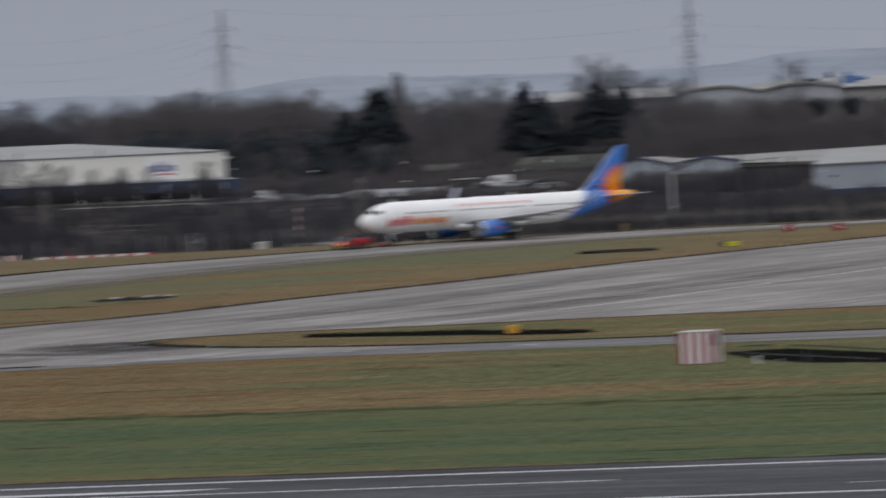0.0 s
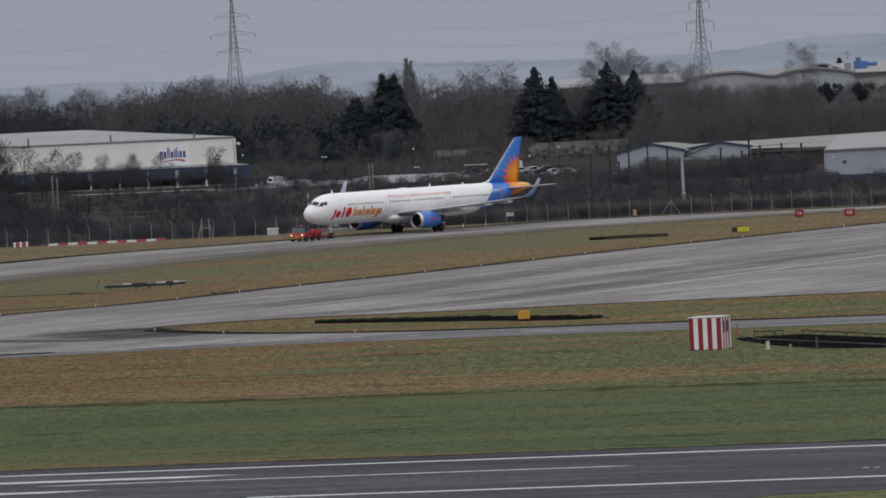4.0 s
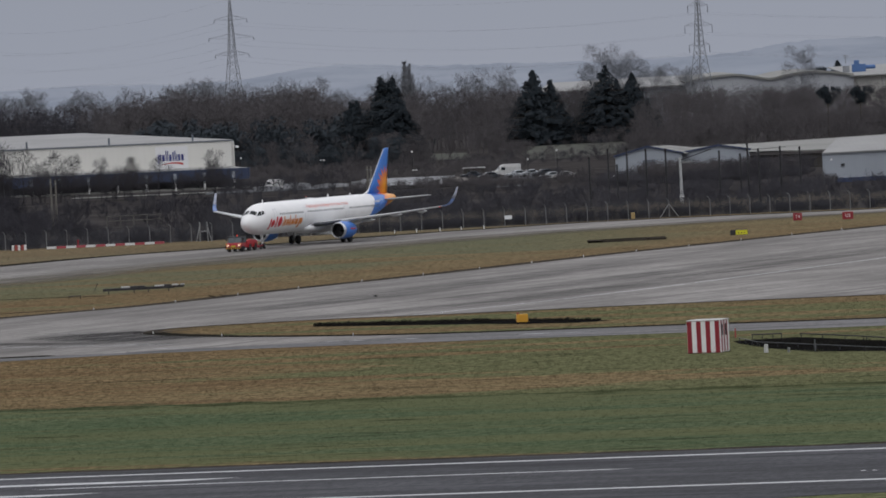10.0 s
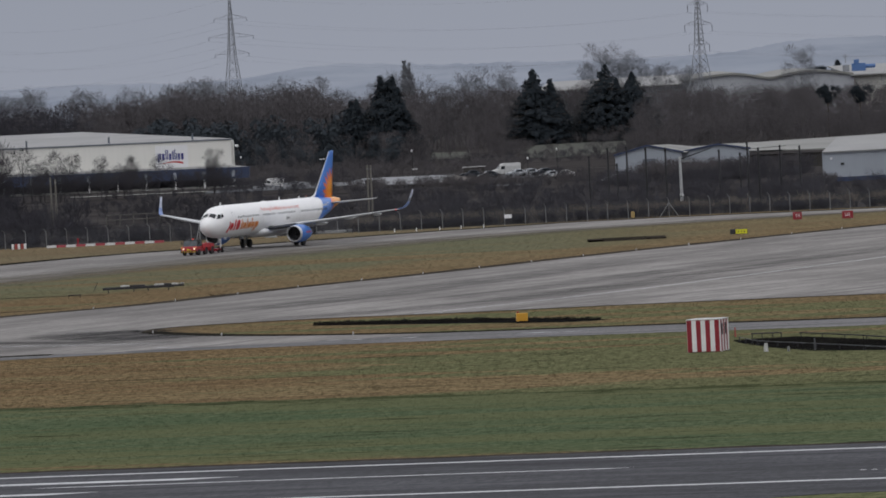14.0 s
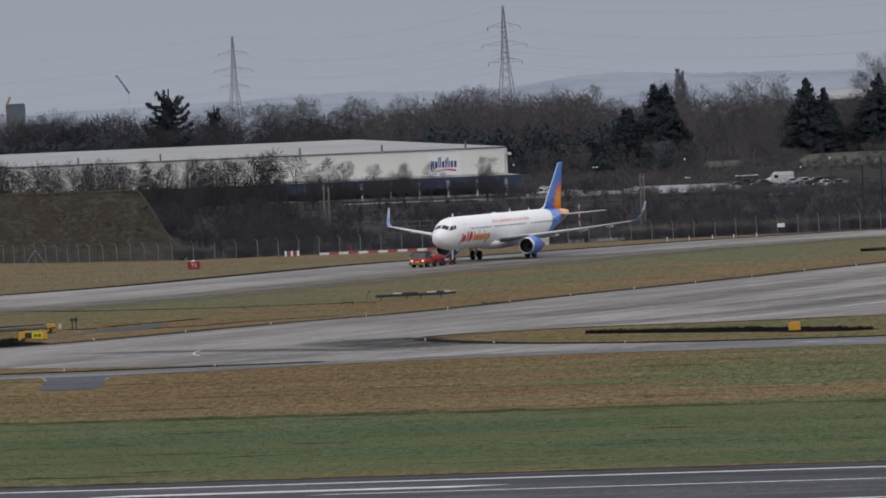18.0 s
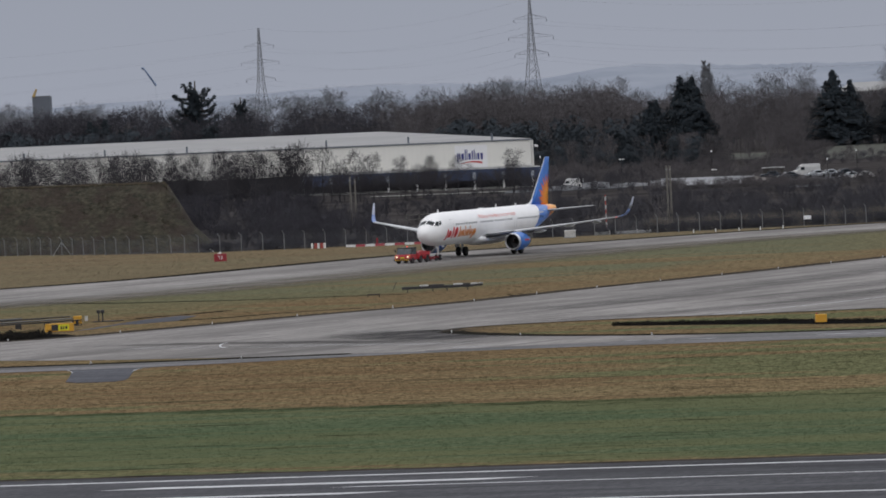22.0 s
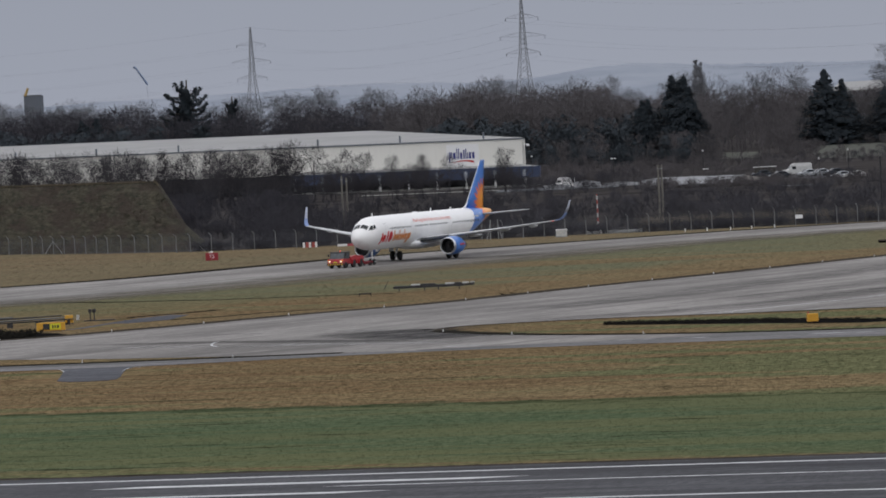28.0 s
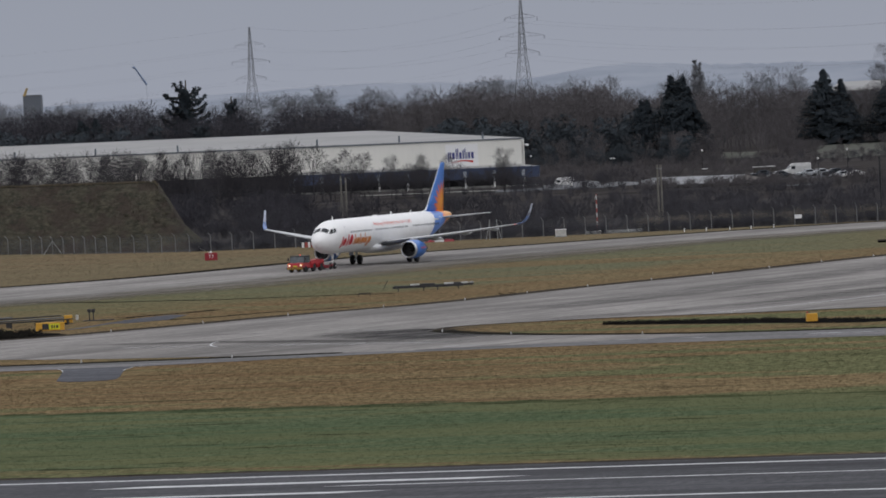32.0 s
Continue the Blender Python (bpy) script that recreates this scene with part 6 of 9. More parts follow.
def car_park():
    tar = plain("wet_pale_tarmac", (0.12, 0.125, 0.135), 0.95, 0, 0.3, 0.1, None, 0.02)
    for pts in ([(-46, 1318), (-22, 1316), (-22, 1345), (-46, 1348)], [(-13, 1318), (2, 1314), (26, 1314), (26, 1352), (-13, 1352)]):
        tagged(new("car_park", from_bm("car_park", sheet(pts, 0.06), tar)), "wet grey car park behind the scrub", "car park", kind="structure")
    glass = M_PANE

    def van(x, y, turn, label, paint, k=1.0):
        v = thing("van", Matrix.LocRotScale((x, y, 0.06), Euler((0, 0, radians(turn))), (k, k, k)), label, "van", "parked vans")
        rings = []
        for xx, z0, z1, w in ((-3.0, 0.75, 0.95, 0.85), (-2.85, 0.45, 1.15, 0.95), (-2.0, 0.4, 1.35, 1.0), (-1.2, 0.38, 2.25, 0.98), (-0.6, 0.38, 2.55, 0.96), (2.7, 0.38, 2.55, 0.96), (2.95, 0.45, 2.4, 0.94)):
            rings.append([(xx, -w, z0), (xx, -w, z0 + (z1 - z0) * 0.7), (xx, -w * 0.85, z1), (xx, w * 0.85, z1), (xx, w, z0 + (z1 - z0) * 0.7), (xx, w, z0)])
        part("body", loft(rings), paint, v)
        part("windscreen", slab([(-1.92, -0.85, 1.50), (-1.92, 0.85, 1.50), (-1.22, 0.8, 2.22), (-1.22, -0.8, 2.22)], 0.03), glass, v)
        for s in (-1, 1):
            part("side_window", box(-1.3, s * 0.985 - 0.015, 1.35, -0.45, s * 0.985 + 0.015, 1.95), glass, v)
            for xx in (-1.95, 1.7):
                w = part("wheel", lathe([(-0.12, 0.2), (-0.11, 0.33), (0.11, 0.33), (0.12, 0.2)], 14, "Y", (xx, s * 0.88, 0.35)), M_BLACK, v)
                part("rim", lathe([(-0.13, 0.05), (-0.125, 0.19), (0.125, 0.19), (0.13, 0.05)], 10, "Y", (xx, s * 0.88, 0.35)), M_GREYMETAL, w)
            part("headlamp", box(-2.98, s * 0.62 - 0.15, 0.85, -2.86, s * 0.62 + 0.15, 1.05), M_LIP, v)
        part("bumper", box(-3.1, -0.95, 0.42, -2.9, 0.95, 0.68, 0.03), M_DARKMETAL, v)

    def car(x, y, turn, paint, label):
        v = thing("car", pose(x, y, 0.06, 0, 0, turn), label, "car", "parked cars")
        rings = []
        for xx, z1, w in ((-2.1, 0.62, 0.75), (-1.9, 0.78, 0.85), (-0.95, 0.92, 0.88), (-0.3, 1.40, 0.78), (0.9, 1.45, 0.78), (1.7, 1.05, 0.85), (2.1, 0.9, 0.8)):
            rings.append([(xx, -w, 0.32), (xx, -w, min(z1, 0.85)), (xx, -w * 0.8, z1), (xx, w * 0.8, z1), (xx, w, min(z1, 0.85)), (xx, w, 0.32)])
        part("body", loft(rings), paint, v)
        part("windscreen", slab([(-0.98, -0.66, 0.99), (-0.98, 0.66, 0.99), (-0.34, 0.6, 1.42), (-0.34, -0.6, 1.42)], 0.02), glass, v)
        for s in (-1, 1):
            part("side_window", box(-0.2, s * 0.80 - 0.04, 0.95, 1.1, s * 0.80 + 0.02, 1.28), glass, v)
            for xx in (-1.35, 1.3):
                part("wheel", lathe([(-0.1, 0.18), (-0.1, 0.31), (0.1, 0.31), (0.1, 0.18)], 12, "Y", (xx, s * 0.78, 0.31)), M_BLACK, v)
    van(13.2, 1352, 14, "white high-roofed panel van parked behind the scrub", M_DIRTYWHITE, 0.96)
    van(-33.2, 1336, 8, "white van parked by pale covered stacks", M_WHITE, 0.8)
    silver = plain("silver_car_paint", (0.38, 0.40, 0.42), 0.3, 0.4)
    dark = plain("dark_car_paint", (0.03, 0.035, 0.045), 0.25, 0.2)
    for x, y, t, pnt, lab in ((14.9, 1333, 20, silver, "silver parked car beside the van"), (17.4, 1332, 25, silver, "silver hatchback with dark windows"), (6.1, 1349, 10, dark, "dark blue-black parked car"), (20.2, 1330, 18, dark, "dark parked car at the row's end"),
                              (9.4, 1326, 16, dark, "dark car parked before the van"), (31.0, 1213, 14, M_DIRTYWHITE, "white car parked by the gabled shed"), (20.9, 1292, 12, silver, "pale parked car half hidden by scrub"), (23.4, 1290, 12, M_DIRTYWHITE, "dull white parked car half hidden by scrub")):
        car(x, y, t, pnt, lab)
    # low pale covers and roofs
    cover = plain("pale_sheeting", (0.19, 0.197, 0.208), 0.6, 0, 0.2, 0.5)
    for x0, x1, y, h in ((-31.0, -25.6, 1333, 1.3), (-36.8, -31.6, 1331, 0.9), (-24.8, -18, 1331, 0.8), (-17.5, -10.5, 1330, 1.1)):
        bm = loft([[(x0, y, 0), (x0, y + 3, 0), (x0, y + 2.6, h * 0.8), (x0, y + 0.5, h * 0.85)], [(x0 + (x1 - x0) * 0.4, y, 0), (x0 + (x1 - x0) * 0.4, y + 3, 0), (x0 + (x1 - x0) * 0.4, y + 2.6, h), (x0 + (x1 - x0) * 0.4, y + 0.4, h * 1.05)], [(x1, y, 0), (x1, y + 3, 0), (x1, y + 2.6, h * 0.7), (x1, y + 0.5, h * 0.75)]])
        part("sheet", bm, cover, thing("covered_stack", pose(0, 0, 0), "low stack under pale sheeting", "stack", "covered stacks"))
    hall = thing("low_hall", pose(0, 0, 0), "low building with a pale flat roof among scrub", "building")
    part("roof", slab([(-15.2, 1268, 0.95), (2.2, 1264, 0.75), (2.8, 1296, 1.65), (-15.0, 1300, 1.75)], 0.2), cover, hall, "pale sheet roof")
    part("wall", wall_face((-15.0, 1268.4), (2.0, 1264.4), -0.1, 0.8, 0.2), M_BRICKRED, hall)
    hut = thing("gabled_hut", pose(0, 0, 0), "low brown-roofed hut with a shallow gable in the scrub", "hut")
    tiles = plain("weathered_brown_roof", (0.115, 0.100, 0.088), 0.9, 0, 0.3, 0.4)
    part("roof", slab([(2.4, 1263, 1.25), (8.9, 1262, 0.25), (9.2, 1280, 0.7), (2.6, 1281, 1.75)], 0.15), tiles, hut, "brown sheet roof")
    part("roof", slab([(-0.6, 1263.5, 0.55), (2.4, 1263, 1.25), (2.6, 1281, 1.75), (-0.4, 1282, 0.95)], 0.15), tiles, hut)
    part("wall", wall_face((-0.4, 1263.9), (8.7, 1262.6), -0.1, 0.5, 0.2), M_BRICKRED, hut)
    tagged(new("wet_track", from_bm("wet_track", sheet([(8, 1238), (17, 1236), (19, 1246), (9.5, 1251)], 0.05), tar)), "pale wet track between the scrub", "track", kind="structure")
    cabin = thing("site_cabin", pose(6.9, 1352, 0), "dark site cabin with a white roof edge", "cabin")
    part("wall", box(-2.2, 0, 0, 2.0, 3, 2.0, 0.04), M_BRICKRED, cabin)
    part("roof", box(-2.4, -0.2, 2.0, 2.2, 3.2, 2.15, 0.02), M_DIRTYWHITE, cabin)
    # yard lamps
    for x, y, h, two in ((-22.9, 1330, 5.4, 1), (-4.9, 1330, 2.5, 1), (-5.3, 1330, 6.2, 0), (17.3, 1330, 3.6, 0), (23.2, 1338, 5.0, 0), (-39.5, 1352, 6.4, 0)):
        l = thing("yard_lamp", pose(x, y, 0), "thin yard lamp post with pale heads", "lamp", "yard lamps")
        part("post", tube((0, 0, 0), (0, 0, h), 0.06, 0.045, 6), M_DARKMETAL, l)
        for s in ((-1, 1) if two else (1,)):
            part("lamp_head", box(s * 0.3 - 0.22, -0.15, h - 0.04, s * 0.3 + 0.22, 0.15, h + 0.14, 0.03) if two else box(-0.13, -0.12, h - 0.2, 0.13, 0.12, h + 0.16, 0.03), M_WHITE, l)


car_park()
# ---- along the fence and on the grass ----
FENCE = FENCE_LINE


def perimeter_fence():
    f = thing("perimeter_fence", pose(0, 0, 0), "galvanised chain-link fence with cranked concrete-grey posts", "fence")
    bm = tube((0, 0, -0.2), (0, 0, 2.25), 0.055, 0.05, 6)
    add_tube(bm, (0, 0, 2.25), (-0.27, -0.27, 2.66), 0.05, 0.035, 6)
    post = from_bm("post", bm, plain("pale_concrete_post", (0.20, 0.205, 0.21), 0.9, 0, 0.2))
    # one bay of mesh: line wires and a diagonal weave
    wire = bmesh.new()
    for z in (0.06, 0.8, 1.6, 2.2):
        add_tube(wire, (0, 0, z), (2.5, 0, z), 0.007, 0.007, 3, False)
    for z, y in ((2.38, -0.1), (2.5, -0.22), (2.63, -0.34)):
        add_tube(wire, (0, y, z), (2.5, y, z), 0.007, 0.007, 3, False)
    for i in range(-10, 13):
        for s in (1, -1):
            x0 = i * 0.2 if s > 0 else 2.5 - i * 0.2
            pts = []
            for k in range(2):
                z = 0.06 + 2.14 * k
                pts.append((x0 + s * 2.14 * k, 0, z))
            (xa, _, za), (xb, _, zb) = pts
            t0 = (0 - xa) / (xb - xa)
            t1 = (2.5 - xa) / (xb - xa)
            u0, u1 = max(0, min(t0, t1)), min(1, max(t0, t1))
            if u1 - u0 > 0.05:
                add_tube(wire, (xa + (xb - xa) * u0, 0, za + (zb - za) * u0), (xa + (xb - xa) * u1, 0, za + (zb - za) * u1), 0.0075, 0.0075, 3, False)
    mesh = from_bm("mesh_panel", wire, plain("dull_mesh_wire", (0.060, 0.066, 0.078), 0.7, 0.0, 0.2))
    brace = tube((0, 0, 1.9), (1.3, 0, 0), 0.05, 0.05, 6)
    brace = add_tube(brace, (0, 0, 1.9), (-1.3, 0, 0), 0.05, 0.05, 6)
    brace = from_bm("brace", brace, M_GREYMETAL)
    posts = []
    for a, b in zip(FENCE, FENCE[1:]):
        a, b = Vector(a), Vector(b)
        L = (b - a).length
        k = max(1, round(L / (3.25 if a.x < -80 else 2.85)))
        turn = math.degrees(math.atan2((b - a).y, (b - a).x))
        for i in range(k):
            p = a.lerp(b, i / k)
            m = pose(p.x, p.y, 0.0, 0, 0, turn)
            part("post", post, None, f, m=m)
            part("mesh_panel", mesh, None, f, m=m @ Matrix.Diagonal((L / k / 2.5, 1, 1, 1)))
            posts.append(p)
    for x in (31.5, -96.8):
        p = min(posts, key=lambda q: abs(q.x - x))
        part("brace", brace, None, f, m=pose(p.x, p.y, 0.0))


perimeter_fence()


def letters(text, size, m, material, parent, name="lettering", center=True):
    cu = bpy.data.curves.new(name, "FONT")
    cu.body, cu.size, cu.align_x, cu.align_y = text, size, "CENTER", "CENTER"
    tmp = bpy.data.objects.new(name, cu)
    scene.collection.objects.link(tmp)
    bpy.context.view_layer.update()
    me = bpy.data.meshes.new_from_object(tmp.evaluated_get(bpy.context.evaluated_depsgraph_get()))
    bpy.data.objects.remove(tmp)
    me.materials.clear()
    me.materials.append(material)
    return part(name, me, None, parent, m=m)


M_FADED = plain("faded_red_paint", (0.34, 0.07, 0.06), 0.7, 0, 0.2)


def signs():
    for x, y, w, h, text, label in ((46.0, 879, 1.15, 0.95, "T4", "red holding position sign with white letters"), (52.1, 872, 1.4, 0.95, "U2", "red runway sign with white letters"), (-68.45, 887, 1.65, 1.0, "T3", "red holding position sign with white letters on the grass")):
        s = thing("taxiway_sign", pose(x, y, 0), label, "sign", "red taxiway signs")
        part("cabinet", box(-w / 2, -0.12, 0.12, w / 2, 0.12, 0.12 + h, 0.03), M_RED, s)
        for k in (-0.35, 0.35):
            part("leg", tube((k * w, 0, 0), (k * w, 0, 0.16), 0.04), M_GREYMETAL, s)
        letters(text, h * 0.62, pose(0, -0.128, 0.12 + h * 0.5, 90, 0, 0), M_SIGN, s)
    for x, y, w, h, orange in ((35.9, 823.5, 2.1, 0.62, 0), (-65.6, 646, 2.75, 0.78, 1)):
        s = thing("direction_sign", pose(x, y, 0, 0, 0, 0), "yellow and black taxiway direction sign" if not orange else "yellow and black taxiway sign in an orange housing", "sign", "direction signs")
        part("cabinet", box(-w / 2, -0.14, 0.1, w / 2, 0.14, 0.1 + h, 0.03), M_YELLOW if orange else M_DARKMETAL, s)
        if orange:
            part("black_face", box(-0.75, -0.16, 0.2, -0.1, -0.141, h - 0.02), M_DARKMETAL, s)
            part("yellow_face", box(-0.1, -0.16, 0.2, 0.95, -0.141, h - 0.02), M_SIGNYEL, s)
            bars = ((0.12, 0.16), (0.36, 0.12), (0.58, 0.2))
        else:
            part("yellow_face", box(-0.4, -0.16, 0.14, w / 2 - 0.02, -0.141, h + 0.06), M_SIGNYEL, s)
            bars = ((-0.1, 0.12), (0.25, 0.14), (0.6, 0.12))
        for bx, bw in bars:
            part("lettering_bar", box(bx, -0.168, 0.32, bx + bw, -0.161, h - 0.18), M_DARKMETAL, s)
        for k in (-0.4, 0.4):
            part("leg", tube((k * w, 0, 0), (k * w, 0, 0.12), 0.05), M_GREYMETAL, s)
    # orange-yellow equipment boxes
    for x, y, w, h, lab in ((6.35, 577.5, 0.95, 0.68, "orange-yellow equipment box on short legs"), (-65.6, 664, 0.8, 0.75, "orange-yellow equipment box on the grass"), (26.2, 932, 0.45, 0.85, "orange marker cabinet beside the taxiway")):
        b = thing("equipment_box", pose(x, y, 0, 0, 0, 6), lab, "box", "equipment boxes")
        part("casing", box(-w / 2, -0.3, 0.18, w / 2, 0.3, 0.18 + h, 0.03), M_YELLOW if w > 0.5 else plain("faded_ochre_paint", (0.42, 0.30, 0.12), 0.7), b)
        for k in (-0.4, 0.4):
            part("leg", tube((k * w, 0, 0), (k * w, 0, 0.2), 0.05), M_DARKMETAL, b)
        if w > 0.9:
            for k in (-0.2, 0.05, 0.3):
                part("rib", box(k * w - 0.02, -0.325, 0.24, k * w + 0.02, -0.3, 0.12 + h), M_YELLOW, b)
            part("lamp", lathe([(0.86, 0.06), (0.98, 0.07), (1.02, 0.02)], 8, "Z", (-0.36, 0, 0)), M_RED, b)
    for x, y, s in ((-63.9, 671, 0.75), (-64.6, 668, 0.0)):
        if s:
            b = thing("lamp_stand", pose(x, y, 0), "dark twin-headed lamp stand on the grass", "lamp")
            for k in (-0.28, 0.12):
                part("stem", tube((k, 0, 0), (k, 0, 0.85), 0.06), M_DARKMETAL, b)
                part("lamp_head", box(k - 0.17, -0.15, 0.85, k + 0.17, 0.15, 1.2, 0.04), M_DARKMETAL, b)
            part("base", box(-0.9, -0.3, 0, 2.2, 0.3, 0.1), M_DARKMETAL, b)
    b = thing("marker_box", pose(-65.9, 676, 0), "small white marker box", "box")
    part("casing", box(-0.14, -0.12, 0, 0.14, 0.12, 0.5, 0.03), M_DIRTYWHITE, b)
    # white windsock-like flag board by the bank
    b = thing("leaning_board", pose(-69.6, 905, 0), "small leaning white board on the grass", "board")
    part("panel", box(-0.28, -0.04, 0, 0.28, 0.04, 0.95, 0.02, pose(0, 0, 0, 0, -28, 0)), M_WHITE, b)
    part("stay", tube((0.1, 0.35, 0), (-0.1, 0.02, 0.6), 0.03), M_GREYMETAL, b)


signs()


def huts():
    def hut(x, y, turn):
        h = thing("equipment_hut", pose(x, y, 0, 0, 0, turn), "red and white striped equipment hut on the grass", "hut", "striped huts")
        W, D, H = 2.5, 2.4, 2.38
        part("body", box(-W / 2 + 0.04, -D / 2 + 0.04, 0.0, W / 2 - 0.04, D / 2 - 0.04, H), M_WHITE, h)
        n = 7
        for i in range(n):
            a, b = -W / 2 + W * i / n, -W / 2 + W * (i + 1) / n
            z0 = 0.02 + (0.05 if i % 2 else 0)
            part("stripe", box(a + 0.004, -D / 2 - 0.01, z0, b - 0.004, -D / 2 + 0.035, H - 0.02), M_WHITE if i % 2 else M_RED, h)
            part("stripe", box(a + 0.004, D / 2 - 0.035, z0, b - 0.004, D / 2 + 0.01, H - 0.02), M_WHITE if i % 2 else M_RED, h)
            a, b = -D / 2 + D * i / n, -D / 2 + D * (i + 1) / n
            part("stripe", box(W / 2 - 0.035, a + 0.004, z0, W / 2 + 0.01, b - 0.004, H - 0.02), M_RED if i % 2 else M_WHITE, h)
            part("stripe", box(-W / 2 - 0.01, a + 0.004, z0, -W / 2 + 0.035, b - 0.004, H - 0.02), M_RED if i % 2 else M_WHITE, h)
        part("roof", box(-W / 2 - 0.06, -D / 2 - 0.06, H, W / 2 + 0.06, D / 2 + 0.06, H + 0.06, 0.02), M_DIRTYWHITE, h, "flat white roof")
        for k in (-0.52, 0.42):
            part("vent", box(W / 2 + 0.012, k - 0.2, 1.25, W / 2 + 0.03, k + 0.16, 2.1), M_DARKMETAL, h, "dark louvre")
        part("plinth", box(-W / 2 - 0.1, -D / 2 - 0.1, -0.05, W / 2 + 0.1, D / 2 + 0.1, 0.02), M_KERB, h)
    hut(19.3, 504.1, -19)
    hut(-88.2, 652, -19)
    p = thing("marker_post", pose(-87.0, 645, 0), "short orange marker post by the striped hut", "post")
    part("stem", tube((0, 0, 0), (0, 0, 0.8), 0.16, 0.14), M_YELLOW, p)
    for x, y, h in ((22.3, 527, 0.75), (23.3, 498.5, 0.62)):
        p = thing("marker_post", pose(x, y, 0), "short marker post beside the hut", "post")
        part("stem", tube((0, 0, 0), (0, 0, h), 0.06 if h > 0.7 else 0.16, 0.05 if h > 0.7 else 0.13), M_FADED if h > 0.7 else M_DIRTYWHITE, p)


huts()


def barriers():
    r = random.Random(2)
    a, b = Vector((-54.8, 937.3)), Vector((-38.4, 934.6))
    k = 12
    for i in range(k):
        p, q = a.lerp(b, i / k), a.lerp(b, (i + 0.96) / k)
        d = q - p
        m = pose(p.x, p.y, 0.0, 0, 0, math.degrees(math.atan2(d.y, d.x)))
        L = d.length
        t = thing("barrier_block", m, "red low plastic barrier block" if i % 2 else "white low plastic barrier block", "barrier", "barrier blocks by the fence")
        part("block", loft([[(0, -0.22, 0), (0, 0.22, 0), (0, 0.12, 0.32), (0, -0.12, 0.32)], [(L, -0.22, 0), (L, 0.22, 0), (L, 0.12, 0.32), (L, -0.12, 0.32)]]), M_RED if i % 2 else M_DIRTYWHITE, t)
    for i in range(5):
        t = thing("barrier_block", pose(-59.75 + i * 0.43, 938.6, 0), "striped upright barrier block", "barrier", "barrier blocks by the fence")
        part("block", box(0, -0.2, 0, 0.42 if i % 2 else 0.3, 0.2, 0.72, 0.03), M_WHITE if i % 2 == 0 else M_FADED, t)
    t = thing("marker_board", pose(-74.1, 947, 0, 0, -38, 0), "small white board leaning behind the fence", "board")
    part("board", box(-0.16, -0.03, -0.05, 0.16, 0.03, 0.95, 0.01), M_WHITE, t)
    p = thing("marker_post", pose(-50.5, 937.6, 0), "short red post on the barrier line", "post")
    part("stem", tube((0, 0, 0), (0, 0, 1.1), 0.14, 0.12), M_RED, p)
    # strainer frame at the fence
    g = thing("strainer_frame", pose(-33.0, 936.0, 0), "grey braced strainer frame at the fence", "fence frame")
    for x in (-0.55, 0.55):
        part("upright", tube((x, 0, 0), (x * 0.9, 0, 2.7), 0.07), M_GREYMETAL, g)
        part("stay", tube((x, -0.1, 2.1), (x * 1.9, -0.5, 0), 0.045), M_GREYMETAL, g)
    part("rail", tube((-0.55, 0, 1.4), (0.55, 0, 1.4), 0.05), M_GREYMETAL, g)


barriers()


